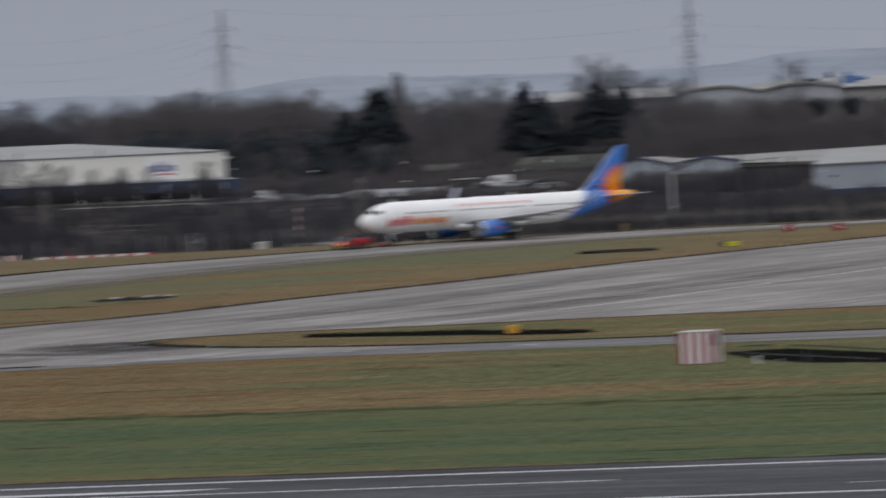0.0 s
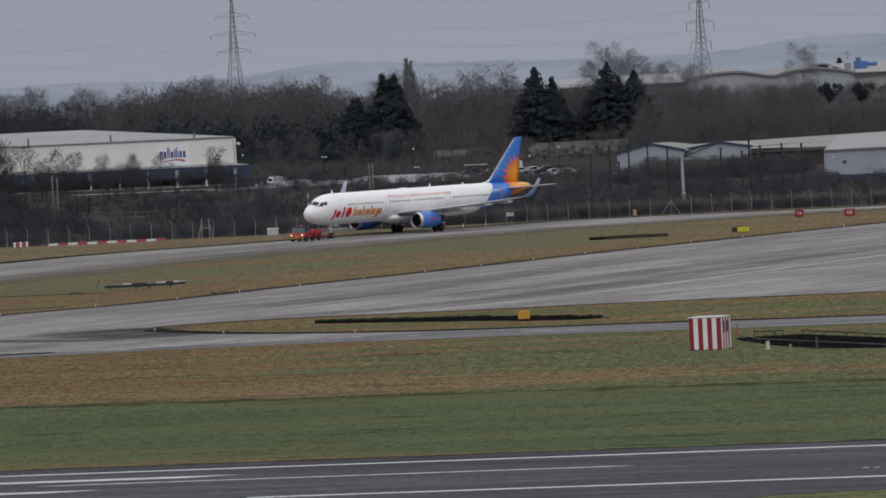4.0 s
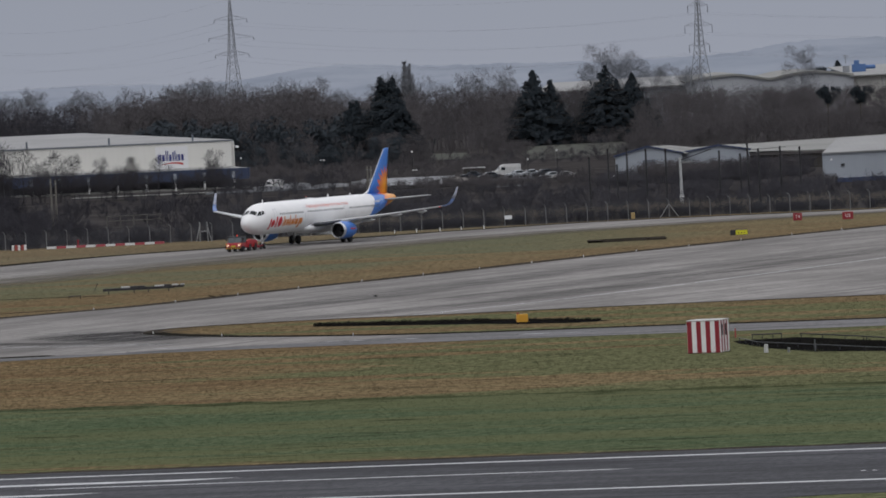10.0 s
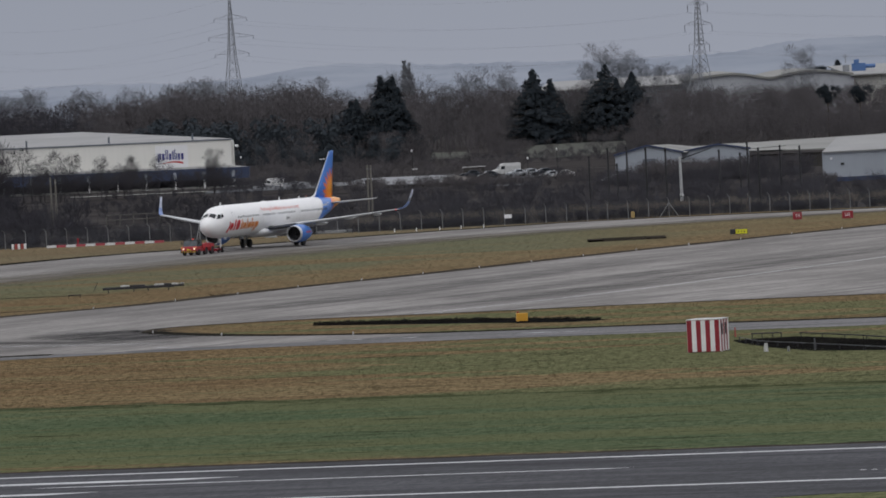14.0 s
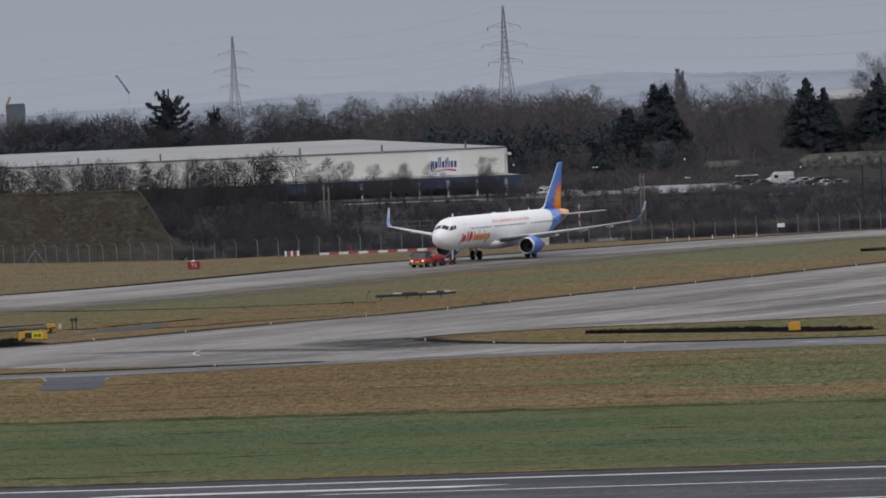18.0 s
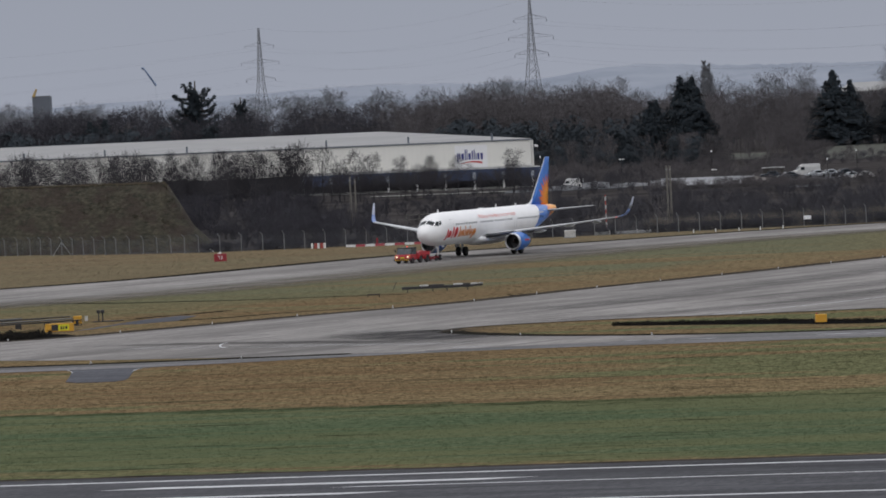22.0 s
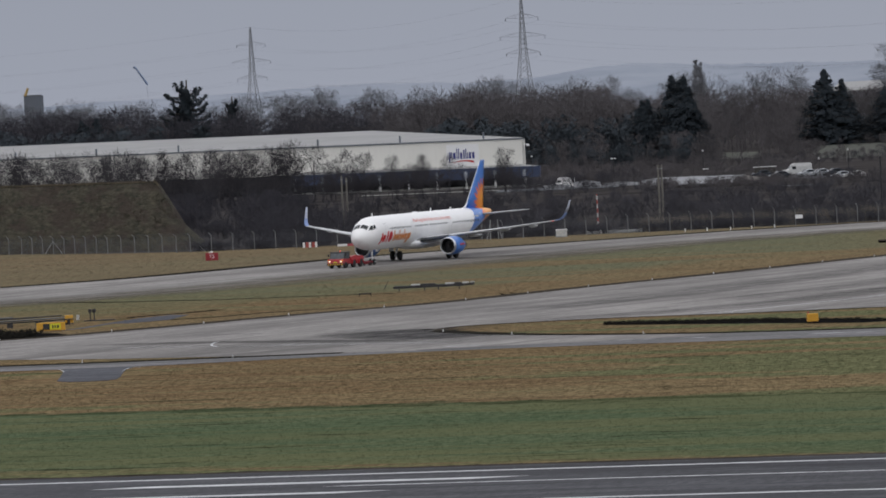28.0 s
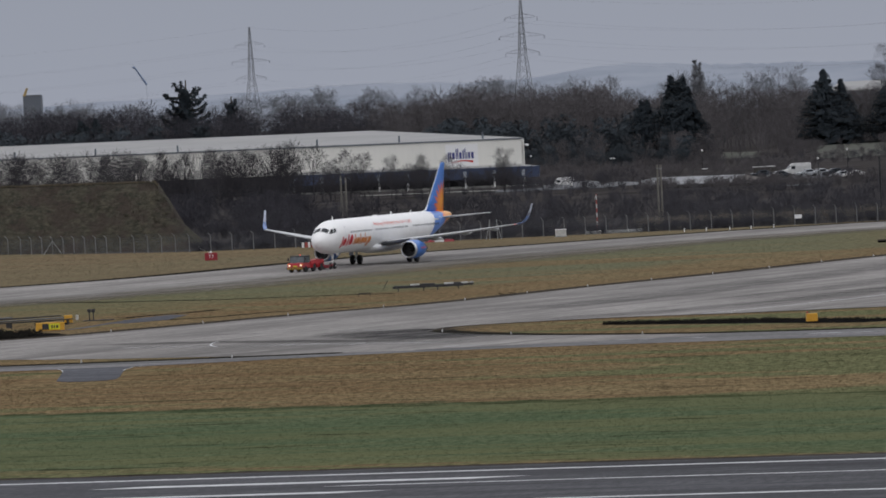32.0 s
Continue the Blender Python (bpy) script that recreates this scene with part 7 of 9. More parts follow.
def masts():
    m = thing("striped_mast", pose(-18.8, 945, 0), "slim red and white banded mast at the fence", "mast")
    for i in range(8):
        part("band", tube((0, 0, 0.4 + i * 0.6), (0, 0, 0.4 + (i + 1) * 0.6), 0.085, 0.085, 8), M_FADED if i % 2 == 0 else M_DIRTYWHITE, m)
    part("base", box(-0.5, -0.5, 0, 0.5, 0.5, 0.4, 0.03), M_WHITE, m)
    part("lamp", lathe([(5.2, 0.06), (5.35, 0.07), (5.4, 0.03)], 8, "Z"), M_FADED, m)
    b = thing("low_fence", pose(-20.3, 938.5, 0, 0, 0, 3), "low grey barrier round the mast's base", "barrier")
    part("panel", box(0, -0.08, 0, 7.8, 0.08, 0.42, 0.02), plain("pale_grey_board", (0.36, 0.37, 0.37), 0.8), b)
    for i in range(5):
        part("foot", box(i * 1.9, -0.3, 0, i * 1.9 + 0.18, 0.3, 0.5, 0.02), M_WHITE if i % 2 else M_GREYMETAL, b)
    c = thing("control_cabinet", pose(-23.6, 931, 0), "pale grey control cabinet on the verge", "cabinet")
    part("casing", box(-0.75, -0.4, 0.1, 0.75, 0.4, 0.95, 0.04), plain("pale_cabinet_grey", (0.48, 0.48, 0.46), 0.6), c)
    part("lid", box(-0.8, -0.45, 0.95, 0.8, 0.45, 1.05, 0.02), M_WHITE, c)
    part("plinth", box(-0.85, -0.5, 0, 0.85, 0.5, 0.1), M_GREYMETAL, c)
    # notice plate on the fence
    n = thing("notice_plate", pose(9.0, 927.2, 1.35), "small white notice plate on the fence", "sign")
    part("plate", box(-0.5, -0.03, -0.26, 0.5, 0.0, 0.26, 0.01), M_SIGN, n)
    part("clip", box(-0.1, 0.0, -0.05, 0.1, 0.1, 0.05), M_GREYMETAL, n)
    for x, y in ((-3.6, 925.5), (-0.4, 925.2), (2.5, 925.0), (5.6, 925.2), (-6.6, 925.8)):
        p = thing("marker_post", pose(x, y, 0), "short white marker post at the taxiway edge", "post", "white edge posts")
        part("stem", box(-0.07, -0.06, 0, 0.07, 0.06, 0.46, 0.02), M_WHITE, p)
        part("cap", box(-0.08, -0.07, 0.46, 0.08, 0.07, 0.50), M_GREYMETAL, p)
    # tall dark poles and a pale portal post behind the fence
    for x, h in ((22.0, 8.0), (24.8, 9.1), (26.1, 6.7), (27.6, 9.1), (30.4, 8.8), (33.3, 8.7), (41.2, 8.0), (45.4, 8.9), (44.3, 7.4), (47.0, 8.0), (50.2, 8.2), (53.1, 8.0)):
        p = thing("dark_pole", pose(x, 1000, 0), "tall thin black pole rising from the scrub", "pole", "black poles")
        part("shaft", tube((0, 0, 0), (0.03, 0, h), 0.155, 0.13, 8), M_DARKMETAL, p)
        part("cap", box(-0.16, -0.1, h - 0.35, 0.16, 0.1, h - 0.1), M_DARKMETAL, p)
    p = thing("lamp_column", pose(35.1, 990, 0), "pale steel lamp column with a long slanting arm", "lamp")
    part("column", tube((0, 0, 0), (0, 0, 7.4), 0.24, 0.18, 10), plain("pale_steel", (0.42, 0.43, 0.43), 0.5), p)
    part("arm", tube((0, 0, 7.0), (4.6, 0.4, 8.4), 0.10, 0.07, 6), M_DARKMETAL, p)
    part("bracket", box(-0.1, -0.2, 6.6, 1.6, 0.2, 6.8), M_GREYMETAL, p)
    part("lamp", box(-0.3, -0.3, 1.6, 0.3, 0.0, 1.9, 0.04), M_WHITE, p)
    for x, h, y in ((-60.9, 8.1, 1060), (-60.15, 7.8, 1060), (-10.8, 8.2, 1010), (-10.3, 8.15, 1010)):
        p = thing("pale_post", pose(x, y, 0), "weathered pale timber post in the scrub", "post", "pale posts")
        part("shaft", tube((0, 0, 0), (0, 0, h), 0.16, 0.13, 7), plain("weathered_timber", (0.17, 0.16, 0.14), 0.9), p)
        part("band", tube((0, 0, h - 0.6), (0, 0, h - 0.5), 0.18, 0.18, 7), M_GREYMETAL, p)
    M_OLDWOOD = plain("old_grey_timber", (0.12, 0.115, 0.105), 0.9)
    r = thing("timber_rail", pose(-52.4, 1060, 0.0, 0, 0, -2), "weathered rail fence in the scrub", "fence")
    for i in range(5):
        part("upright", tube((i * 2.1, 0, 0), (i * 2.1, 0, 1.75), 0.09), M_OLDWOOD, r)
    for z in (0.95, 1.7):
        part("rail", tube((0, 0, z), (8.4, 0, z), 0.06), M_OLDWOOD, r)


masts()


def ground_frames():
    """Low dark frames and earthworks on the grass."""
    f = thing("light_bar", pose(-36.4, 719.8, 0, 0, 0, 1.0), "low dark twin-rail light bar with white lamp units on short legs", "frame", "ground frames")
    part("beam", box(0, -0.06, 0.30, 7.6, 0.06, 0.56, 0.015), M_DARKMETAL, f, "dark front rail")
    part("beam", box(0.15, 0.9, 0.34, 8.6, 1.0, 0.56, 0.015), M_DARKMETAL, f, "dark rear rail")
    for x in (0.6, 3.3, 4.8, 7.0):
        part("leg", box(x - 0.05, -0.04, 0, x + 0.05, 0.04, 0.36), M_DARKMETAL, f)
    for x, w, mt in ((1.9, 0.95, M_DIRTYWHITE), (2.9, 1.6, M_DARKMETAL), (5.5, 1.0, M_DIRTYWHITE), (6.5, 0.75, M_DARKMETAL), (7.35, 0.7, M_DIRTYWHITE), (8.2, 0.45, M_GREYMETAL)):
        part("lamp_unit", box(x, 0.1, 0.56, x + w, 0.42, 0.72, 0.03), mt, f, "white lamp unit" if mt is M_DIRTYWHITE else "dark lamp unit")
    b = thing("cable_bracket", pose(-39.5, 709.4, 0), "low dark bracket holding a cable over the grass", "bracket")
    part("bar", box(0, -0.04, 0.26, 1.3, 0.04, 0.34), M_DARKMETAL, b)
    for x in (0.02, 1.2):
        part("leg", box(x, -0.03, 0, x + 0.07, 0.03, 0.28), M_DARKMETAL, b)
    b = thing("leaning_stake", pose(-37.9, 730, 0), "thin dark stake leaning in the grass", "stake")
    part("shaft", tube((0, 0, 0), (0.45, 0.1, 0.85), 0.03), M_DARKMETAL, b)
    f = thing("pit_frame", pose(17.6, 824, 0), "low dark timber pit edging in the grass", "frame", "ground frames")
    for x0, y0, x1, y1 in ((0, 0, 7.2, 1), (1.4, 6.0, 9.2, 7.0), (0, 0, 1.4, 7), (7.2, 0, 9.2, 7)):
        part("timber", box(min(x0, x1), min(y0, y1), 0, max(x0, x1) + 0.3, max(y0, y1), 0.22), M_KERB, f)
    M_DULLTUBE = plain("dull_grey_tube", (0.13, 0.135, 0.14), 0.6, 0, 0.2)
    # rail frame beside the taxiway
    f = thing("light_bar", pose(-87.0, 652.5, 0, 0, 0, 27), "long low dark rail frame with pale tubes", "frame", "ground frames")
    for y, z in ((0, 0.45), (0.6, 0.62), (1.2, 0.8), (2.0, 0.34), (3.0, 0.5), (4.0, 0.66), (5.2, 0.4), (6.4, 0.72)):
        part("rail", tube((0, y, z), (24.5 - 0.6 * y, y, z + 0.1), 0.06), M_DULLTUBE if y in (0.6, 2.0, 4.0, 6.4) else M_DARKMETAL, f)
    for i in range(9):
        part("leg", box(i * 3.0, -0.08, 0, i * 3.0 + 0.14, 1.25, 0.5), M_DARKMETAL, f)
    for x, y in ((-84.8, 657), (-83.8, 660), (-82.4, 664)):
        b = thing("lamp_stand", pose(x, y, 0), "small lamp stand on the rail frame's edge", "lamp", "small lamp stands")
        part("stem", tube((0, 0, 0), (0, 0, 0.8), 0.06), M_GREYMETAL, b)
        part("lamp_head", box(-0.17, -0.12, 0.7, 0.17, 0.12, 1.05, 0.04), M_WHITE if x < -84 else M_GREYMETAL, b)
    M_RAIL = plain("dull_galvanised_rail", (0.11, 0.114, 0.12), 0.6, 0, 0.2)
    f = thing("pit_frame", pose(22.5, 500.5, 0), "sunken dark enclosure with low rails beside the hut", "frame", "ground frames")
    for a, b, z, rad, m in (((0.9, 23.0), (3.2, 22.2), 0.34, 0.05, M_DARKMETAL), ((4.5, 20.6), (8.8, 9.6), 0.34, 0.045, M_BLACK), ((8.8, 9.6), (14.5, -6), 0.32, 0.045, M_BLACK),
                            ((-0.3, 17.6), (0.7, 8.9), 0.36, 0.022, M_RAIL), ((0.7, 8.9), (4.5, -0.4), 0.36, 0.022, M_RAIL), ((4.5, -0.4), (9.0, -12), 0.36, 0.022, M_RAIL)):
        part("rail", tube((*a, z), (*b, z), rad), m, f)
        for k in (0.02, 0.35, 0.7, 0.98):
            part("stanchion", tube((a[0] + (b[0] - a[0]) * k, a[1] + (b[1] - a[1]) * k, 0), (a[0] + (b[0] - a[0]) * k, a[1] + (b[1] - a[1]) * k, z), 0.035), M_DARKMETAL, f)
    p = part("tall_stanchion", tube((4.3, -3.9, 0), (4.3, -3.9, 0.9), 0.045), M_RAIL, f)
    part("short_stanchion", tube((2.4, -3.3, 0), (2.4, -3.3, 0.35), 0.09), M_GREYMETAL, f)
    # taxiway edge lights
    n = 0
    for line in (FRONT_FAR,):
        for i in range(26):
            x, y = along(line, 0.14 + i * 0.028)
            l = thing("edge_light", pose(x - 0.3, y + 1.6, 0), "small pale taxiway edge light", "light", "taxiway edge lights")
            part("base", lathe([(0, 0.11), (0.04, 0.09), (0.07, 0.035)], 8, "Z"), M_DIRTYWHITE, l)
            part("lens", lathe([(0.07, 0.04), (0.17, 0.06), (0.24, 0.02)], 8, "Z"), M_DIRTYWHITE, l)
    for x, y in ((-26.0, 597.5), (-19.5, 584), (-8, 571), (-42, 561.5), (-55, 566), (-0.5, 611)):
        l = thing("edge_light", pose(x, y, 0), "small pale taxiway edge light", "light", "taxiway edge lights")
        part("base", lathe([(0, 0.11), (0.04, 0.09), (0.07, 0.035)], 8, "Z"), M_DIRTYWHITE, l)
        part("lens", lathe([(0.07, 0.04), (0.17, 0.06), (0.24, 0.02)], 8, "Z"), M_DIRTYWHITE, l)
    for x, y in ((-68.8, 536), (-79.2, 585)):
        l = thing("marker_post", pose(x, y, 0), "small white marker post in the grass", "post")
        part("stem", box(-0.13, -0.1, 0, 0.13, 0.1, 0.5, 0.02), M_WHITE, l)


ground_frames()


M_SOOT = plain("black_burnt_earth", (0.011, 0.011, 0.011), 1.0, 0, 0.5, 0.4, (0.032, 0.028, 0.022), 0.0)


def low_growth():
    """Dark heather-like strips and trampled earth on the grass."""
    tufts = [arrays(shrub(140 + s, 0.75, 4, 2, 0.045)) for s in range(3)]
    r = random.Random(21)
    strips = []
    for a, b, w, n, big in (((-11.8, 598), (3.5, 588), 3.2, 420, 0.62), ((3.5, 588), (13.0, 577), 2.6, 240, 0.5), ((-88, 638), (-66, 637), 13, 420, 1.25), ((24, 516), (33, 500), 9, 260, 0.55), ((23.5, 508), (32, 492), 5, 160, 0.35)):
        for _ in range(n):
            t = r.random()
            strips.append((a[0] + (b[0] - a[0]) * t, a[1] + (b[1] - a[1]) * t + r.uniform(-w, w) * 0.5, big * r.uniform(0.45, 0.95), r.uniform(0, 6.28), r.randrange(3)))
    ob = wood("heath_strip", tufts, strips, per_island("black_heath", (0.010, 0.010, 0.009), (0.030, 0.027, 0.021)), "low black-brown heathy growth in strips on the grass", "vegetation")
    for name, pts in (("bare_earth", [(-12, 596), (3.4, 581.5), (6.6, 577.5), (10.7, 574), (13.9, 575), (11.4, 581.8), (3.5, 593), (-11, 602)]), ("bare_earth", [(21.8, 521.2), (23.4, 522), (27, 522.5), (32.8, 508.2), (45, 480), (42, 468), (31.7, 490.9), (26.7, 495.7), (24.1, 504.2), (22.1, 515.4)]), ("bare_earth", [(-90, 650), (-71.1, 646.5), (-67.1, 644.3), (-64.3, 640), (-62.3, 633.1), (-63.5, 627.5), (-68.2, 627.5), (-90, 628)])):
        tagged(new(name, from_bm(name, sheet(pts, 0.012), M_SOOT)), "black bare earth in the grass", "earth", kind="structure")
    for pts in ([(-80, 745), (-67.5, 730), (-60.8, 725.5), (-54.9, 720.7), (-44, 717.5), (-35.7, 714)], [(-61.1, 674.7), (-58.9, 678.9), (-55.3, 682.5), (-52.6, 688)], [(-55.7, 664), (-51, 666), (-46, 672), (-38, 676)]):
        tagged(new("ditch_line", from_bm("ditch_line", ribbon(smooth_line(pts), 1.5, 0.014), M_SOOT)), "thin dark furrow through the grass", "furrow", kind="structure")


low_growth()


def inside(poly, x, y):
    """Which of the points lie in the polygon."""
    hit = np.zeros(len(x), bool)
    for (xa, ya), (xb, yb) in zip(poly, poly[1:] + poly[:1]):
        cross = (ya > y) != (yb > y)
        with np.errstate(divide="ignore", invalid="ignore"):
            hit ^= cross & (x < (xb - xa) * (y - ya) / (yb - ya) + xa)
    return hit


def sward():
    """Tufts of grass that stand up from the ground, zone by zone."""
    rng = np.random.default_rng(77)

    def line(pts):
        px, py = np.array([p[0] for p in pts]), np.array([p[1] for p in pts])
        return lambda x: np.interp(x, px, py)
    keep_off = [[(-57, 526), (-47.5, 526), (-47.5, 555), (-57, 555)], [(-64.6, 646), (-61, 661), (-55, 678.5), (-54, 676), (-55.5, 662), (-62.9, 646)], [(-12, 595), (3.4, 581), (10.7, 573.5), (14, 575), (11.4, 582), (3.5, 593.5), (-11, 602.5)],
                [(21.8, 521.5), (27, 523), (33, 508), (45, 480), (42, 467), (31.7, 490.5), (24, 504)], [(-90, 651), (-71, 647), (-64, 640), (-62, 633), (-63.5, 627), (-90, 627)], [(17.9, 502.6), (20.7, 502.6), (20.7, 505.6), (17.9, 505.6)]]

    def tufts(name, count, y0, y1, low, high, h0, h1, w, label):
        u = rng.uniform(-0.142, 0.07, count)
        y = np.sqrt(rng.uniform(y0 * y0, y1 * y1, count))
        x = u * y
        ok = (y > low(x)) & (y < high(x))
        for poly in keep_off:
            ok &= ~inside(poly, x, y)
        x, y = x[ok], y[ok]
        k = len(x)
        verts, tris = [], []
        for b in range(3):
            ang, tilt = rng.uniform(0, 6.28, k), rng.normal(0, 0.35, (2, k))
            h, ww = rng.uniform(h0, h1, k), w * rng.uniform(0.5, 1.1, k)
            ox, oy = rng.normal(0, w * 0.8, k), rng.normal(0, w * 0.8, k)
            c, d = np.cos(ang) * ww / 2, np.sin(ang) * ww / 2
            z = np.zeros(k)
            verts.append(np.stack([np.stack([x + ox - c, y + oy - d, z], 1), np.stack([x + ox + c, y + oy + d, z], 1), np.stack([x + ox + tilt[0] * h, y + oy + tilt[1] * h, h], 1)], 1).reshape(-1, 3))
        v = np.concatenate(verts)
        t = np.arange(len(v)).reshape(-1, 3)
        tagged(new(name, tri_mesh(name, v, t, M_BLADES)), label, "grass", kind="stuff")
    runway_edge = lambda x: (371.2 - 0.2607 * x) / 0.9655
    furrow = lambda x: (441.0 - 0.3707 * x) / 0.9655
    tufts("mown_grass", 40000, 360, 470, runway_edge, furrow, 0.012, 0.035, 0.09, "short mown green grass beside the runway")
    tufts("straw_sward", 78000, 425, 580, furrow, lambda x: line(ROAD_NEAR)(x) - 0.4, 0.015, 0.045, 0.11, "ragged straw and rust coloured winter grass")
    tufts("wedge_grass", 26000, 515, 615, lambda x: np.where(x < -26, 9e9, line(WEDGE_NEAR)(x) + 1.0), lambda x: line(WEDGE_FAR)(x) - 0.6, 0.02, 0.06, 0.13, "dry grass on the island between the taxiways")
    tufts("strip_grass", 16000, 555, 660, lambda x: np.where(x > -33, 9e9, line(ROAD_FAR_L)(x) + 2.2), lambda x: line(FRONT_NEAR)(x) - 0.4, 0.02, 0.06, 0.13, "dry grass between the taxiway and the service road")
    tufts("middle_grass", 52000, 622, 905, lambda x: line(FRONT_FAR)(x) + 13.0, lambda x: line(BACK_NEAR)(x) - 2.0, 0.02, 0.06, 0.14, "winter grass between the two taxiways")
    tufts("verge_grass", 26000, 760, 1010, lambda x: line(BACK_FAR)(x) + 4.0, lambda x: line(FENCE_LINE)(x) - 0.5, 0.02, 0.08, 0.16, "winter grass between the taxiway and the fence")


sward()
# ---- the airliner: x forward, y to port, origin on the ground between the main wheels ----
AFT = 21.97
HULL = [(0.0, 0.03, 3.38, 3.46), (0.12, 0.36, 3.05, 3.78), (0.45, 0.74, 2.68, 4.12), (1.0, 1.08, 2.36, 4.46), (1.7, 1.36, 2.12, 4.84), (2.4, 1.56, 1.99, 5.22), (3.2, 1.73, 1.90, 5.58),
        (4.2, 1.87, 1.84, 5.82), (5.4, 1.95, 1.81, 5.93), (7.0, 1.975, 1.80, 5.95), (12.0, 1.975, 1.80, 5.95), (20.0, 1.975, 1.80, 5.95), (29.0, 1.975, 1.80, 5.95), (31.5, 1.96, 1.88, 5.95),
        (34.0, 1.86, 2.22, 5.94), (36.5, 1.66, 2.80, 5.91), (39.0, 1.36, 3.50, 5.86), (41.0, 1.06, 4.05, 5.80), (42.8, 0.74, 4.50, 5.72), (44.0, 0.46, 4.82, 5.60), (44.51, 0.24, 4.98, 5.42)]

# a blunt nose
HULL = [((0.65 + s * (4.2 - 0.65) / 4.2 if s < 4.2 else s), w, lo, hi) for s, w, lo, hi in HULL]


def on_crown(s, deg, side, out=0.03):
    """A point of the skin at station s, that many degrees down from the crown."""
    w, lo, hi = hull_at(s)
    c, r, t = (lo + hi) / 2, (hi - lo) / 2, radians(deg)
    return (AFT - s, side * (w + out) * math.sin(t), c + (r + out) * math.cos(t))


def hull_at(s):
    for a, b in zip(HULL, HULL[1:]):
        if a[0] <= s <= b[0]:
            t = (s - a[0]) / (b[0] - a[0])
            return tuple(p + (q - p) * t for p, q in zip(a[1:], b[1:]))
    return HULL[-1][1:]


def hull_side(s, z, out=0.015):
    """The port skin at station s and height z."""
    w, lo, hi = hull_at(s)
    c, r = (lo + hi) / 2, (hi - lo) / 2
    k = max(0.0, 1 - ((z - c) / r) ** 2)
    return w * math.sqrt(k) + out


def livery():
    """White forward, blue tail sweeping up and aft, a red-orange sunburst on the fin, an orange tail cone."""
    m, nt, p = mat("airliner_paint", 0.30, 0, 0.5)
    tc = nt.nodes.new("ShaderNodeTexCoord")
    sp = nt.nodes.new("ShaderNodeSeparateXYZ")
    nt.links.new(tc.outputs["Object"], sp.inputs[0])
    X, Z = sp.outputs[0], sp.outputs[2]
    s = calc(nt, "SUBTRACT", AFT, X)
    wear = grain(nt, 0.8, 4)
    white = lerp(nt, ramp(nt, wear, 0.3, 0.7), (0.83, 0.83, 0.83), (0.89, 0.89, 0.88))
    white = lerp(nt, calc(nt, "MULTIPLY", ramp(nt, grain(nt, 2.5, 3, 0.6, (0.2, 1, 1)), 0.55, 0.8), 0.2), white, (0.62, 0.61, 0.59))
    # blue behind a slanting, slightly curved line
    rise = calc(nt, "SUBTRACT", Z, 2.0)
    line = calc(nt, "ADD", calc(nt, "ADD", 33.2, calc(nt, "MULTIPLY", rise, 0.55)), calc(nt, "MULTIPLY", calc(nt, "MULTIPLY", rise, rise), 0.10))
    line = calc(nt, "MINIMUM", line, calc(nt, "ADD", 30.5, calc(nt, "MULTIPLY", Z, 0.98)))
    is_blue = calc(nt, "GREATER_THAN", s, line)
    c = lerp(nt, is_blue, white, (0.045, 0.19, 0.60))
    # sunburst about a point low on the fin's trailing edge
    dx = calc(nt, "SUBTRACT", s, 42.6)
    dz = calc(nt, "SUBTRACT", Z, 5.85)
    rad = calc(nt, "SQRT", calc(nt, "ADD", calc(nt, "MULTIPLY", dx, dx), calc(nt, "MULTIPLY", dz, dz)))
    ang = calc(nt, "ARCTAN2", dz, dx)
    spike = nt.nodes.new("ShaderNodeMath")
    spike.operation = "PINGPONG"
    nt.links.new(calc(nt, "MULTIPLY", ang, 3.6), spike.inputs[0])
    spike.inputs[1].default_value = 0.5
    reach = calc(nt, "ADD", 2.65, calc(nt, "MULTIPLY", spike.outputs[0], 2.4))
    sun_in = calc(nt, "LESS_THAN", rad, reach)
    glow = ramp(nt, rad, 1.5, 3.5)
    burst = lerp(nt, glow, (0.90, 0.38, 0.03), (0.74, 0.12, 0.07))
    c = lerp(nt, sun_in, c, burst)
    nt.links.new(c, p.inputs["Base Color"])
    return m


def wing_shape(sections, n=9):
    """A lofted aerofoil: sections of leading edge, trailing edge, span, height, thickness."""
    rings = []
    for le, te, y, z, th in sections:
        top, low = [], []
        for i in range(n):
            t = i / (n - 1)
            x = AFT - (le + (te - le) * t)
            k = th * (1.8 * math.sqrt(t) * (1 - t) + 0.12 * (1 - t))
            top.append((x, y, z + k))
            low.append((x, y, z - k * 0.7))
        rings.append(top + low[::-1][1:-1])
    return loft(rings)


M_ROOTSHADE = plain("wing_root_shade", (0.085, 0.09, 0.10), 0.45, 0.4, 0.15, 1.5)
M_AIR = livery()
M_TIPPALE = plain("pale_tip_paint", (0.50, 0.54, 0.66), 0.4, 0, 0.1, 1.0)
M_TIPBLUE = plain("pale_blue_tip_paint", (0.16, 0.25, 0.52), 0.4, 0, 0.1, 1.0)
M_REDLAMP, _nt, _p = mat("red_navigation_lamp", 0.3)
_p.inputs["Base Color"].default_value = (0.6, 0.02, 0.02, 1)
_p.inputs["Emission Color"].default_value = (1, 0.05, 0.03, 1)
_p.inputs["Emission Strength"].default_value = 0.8


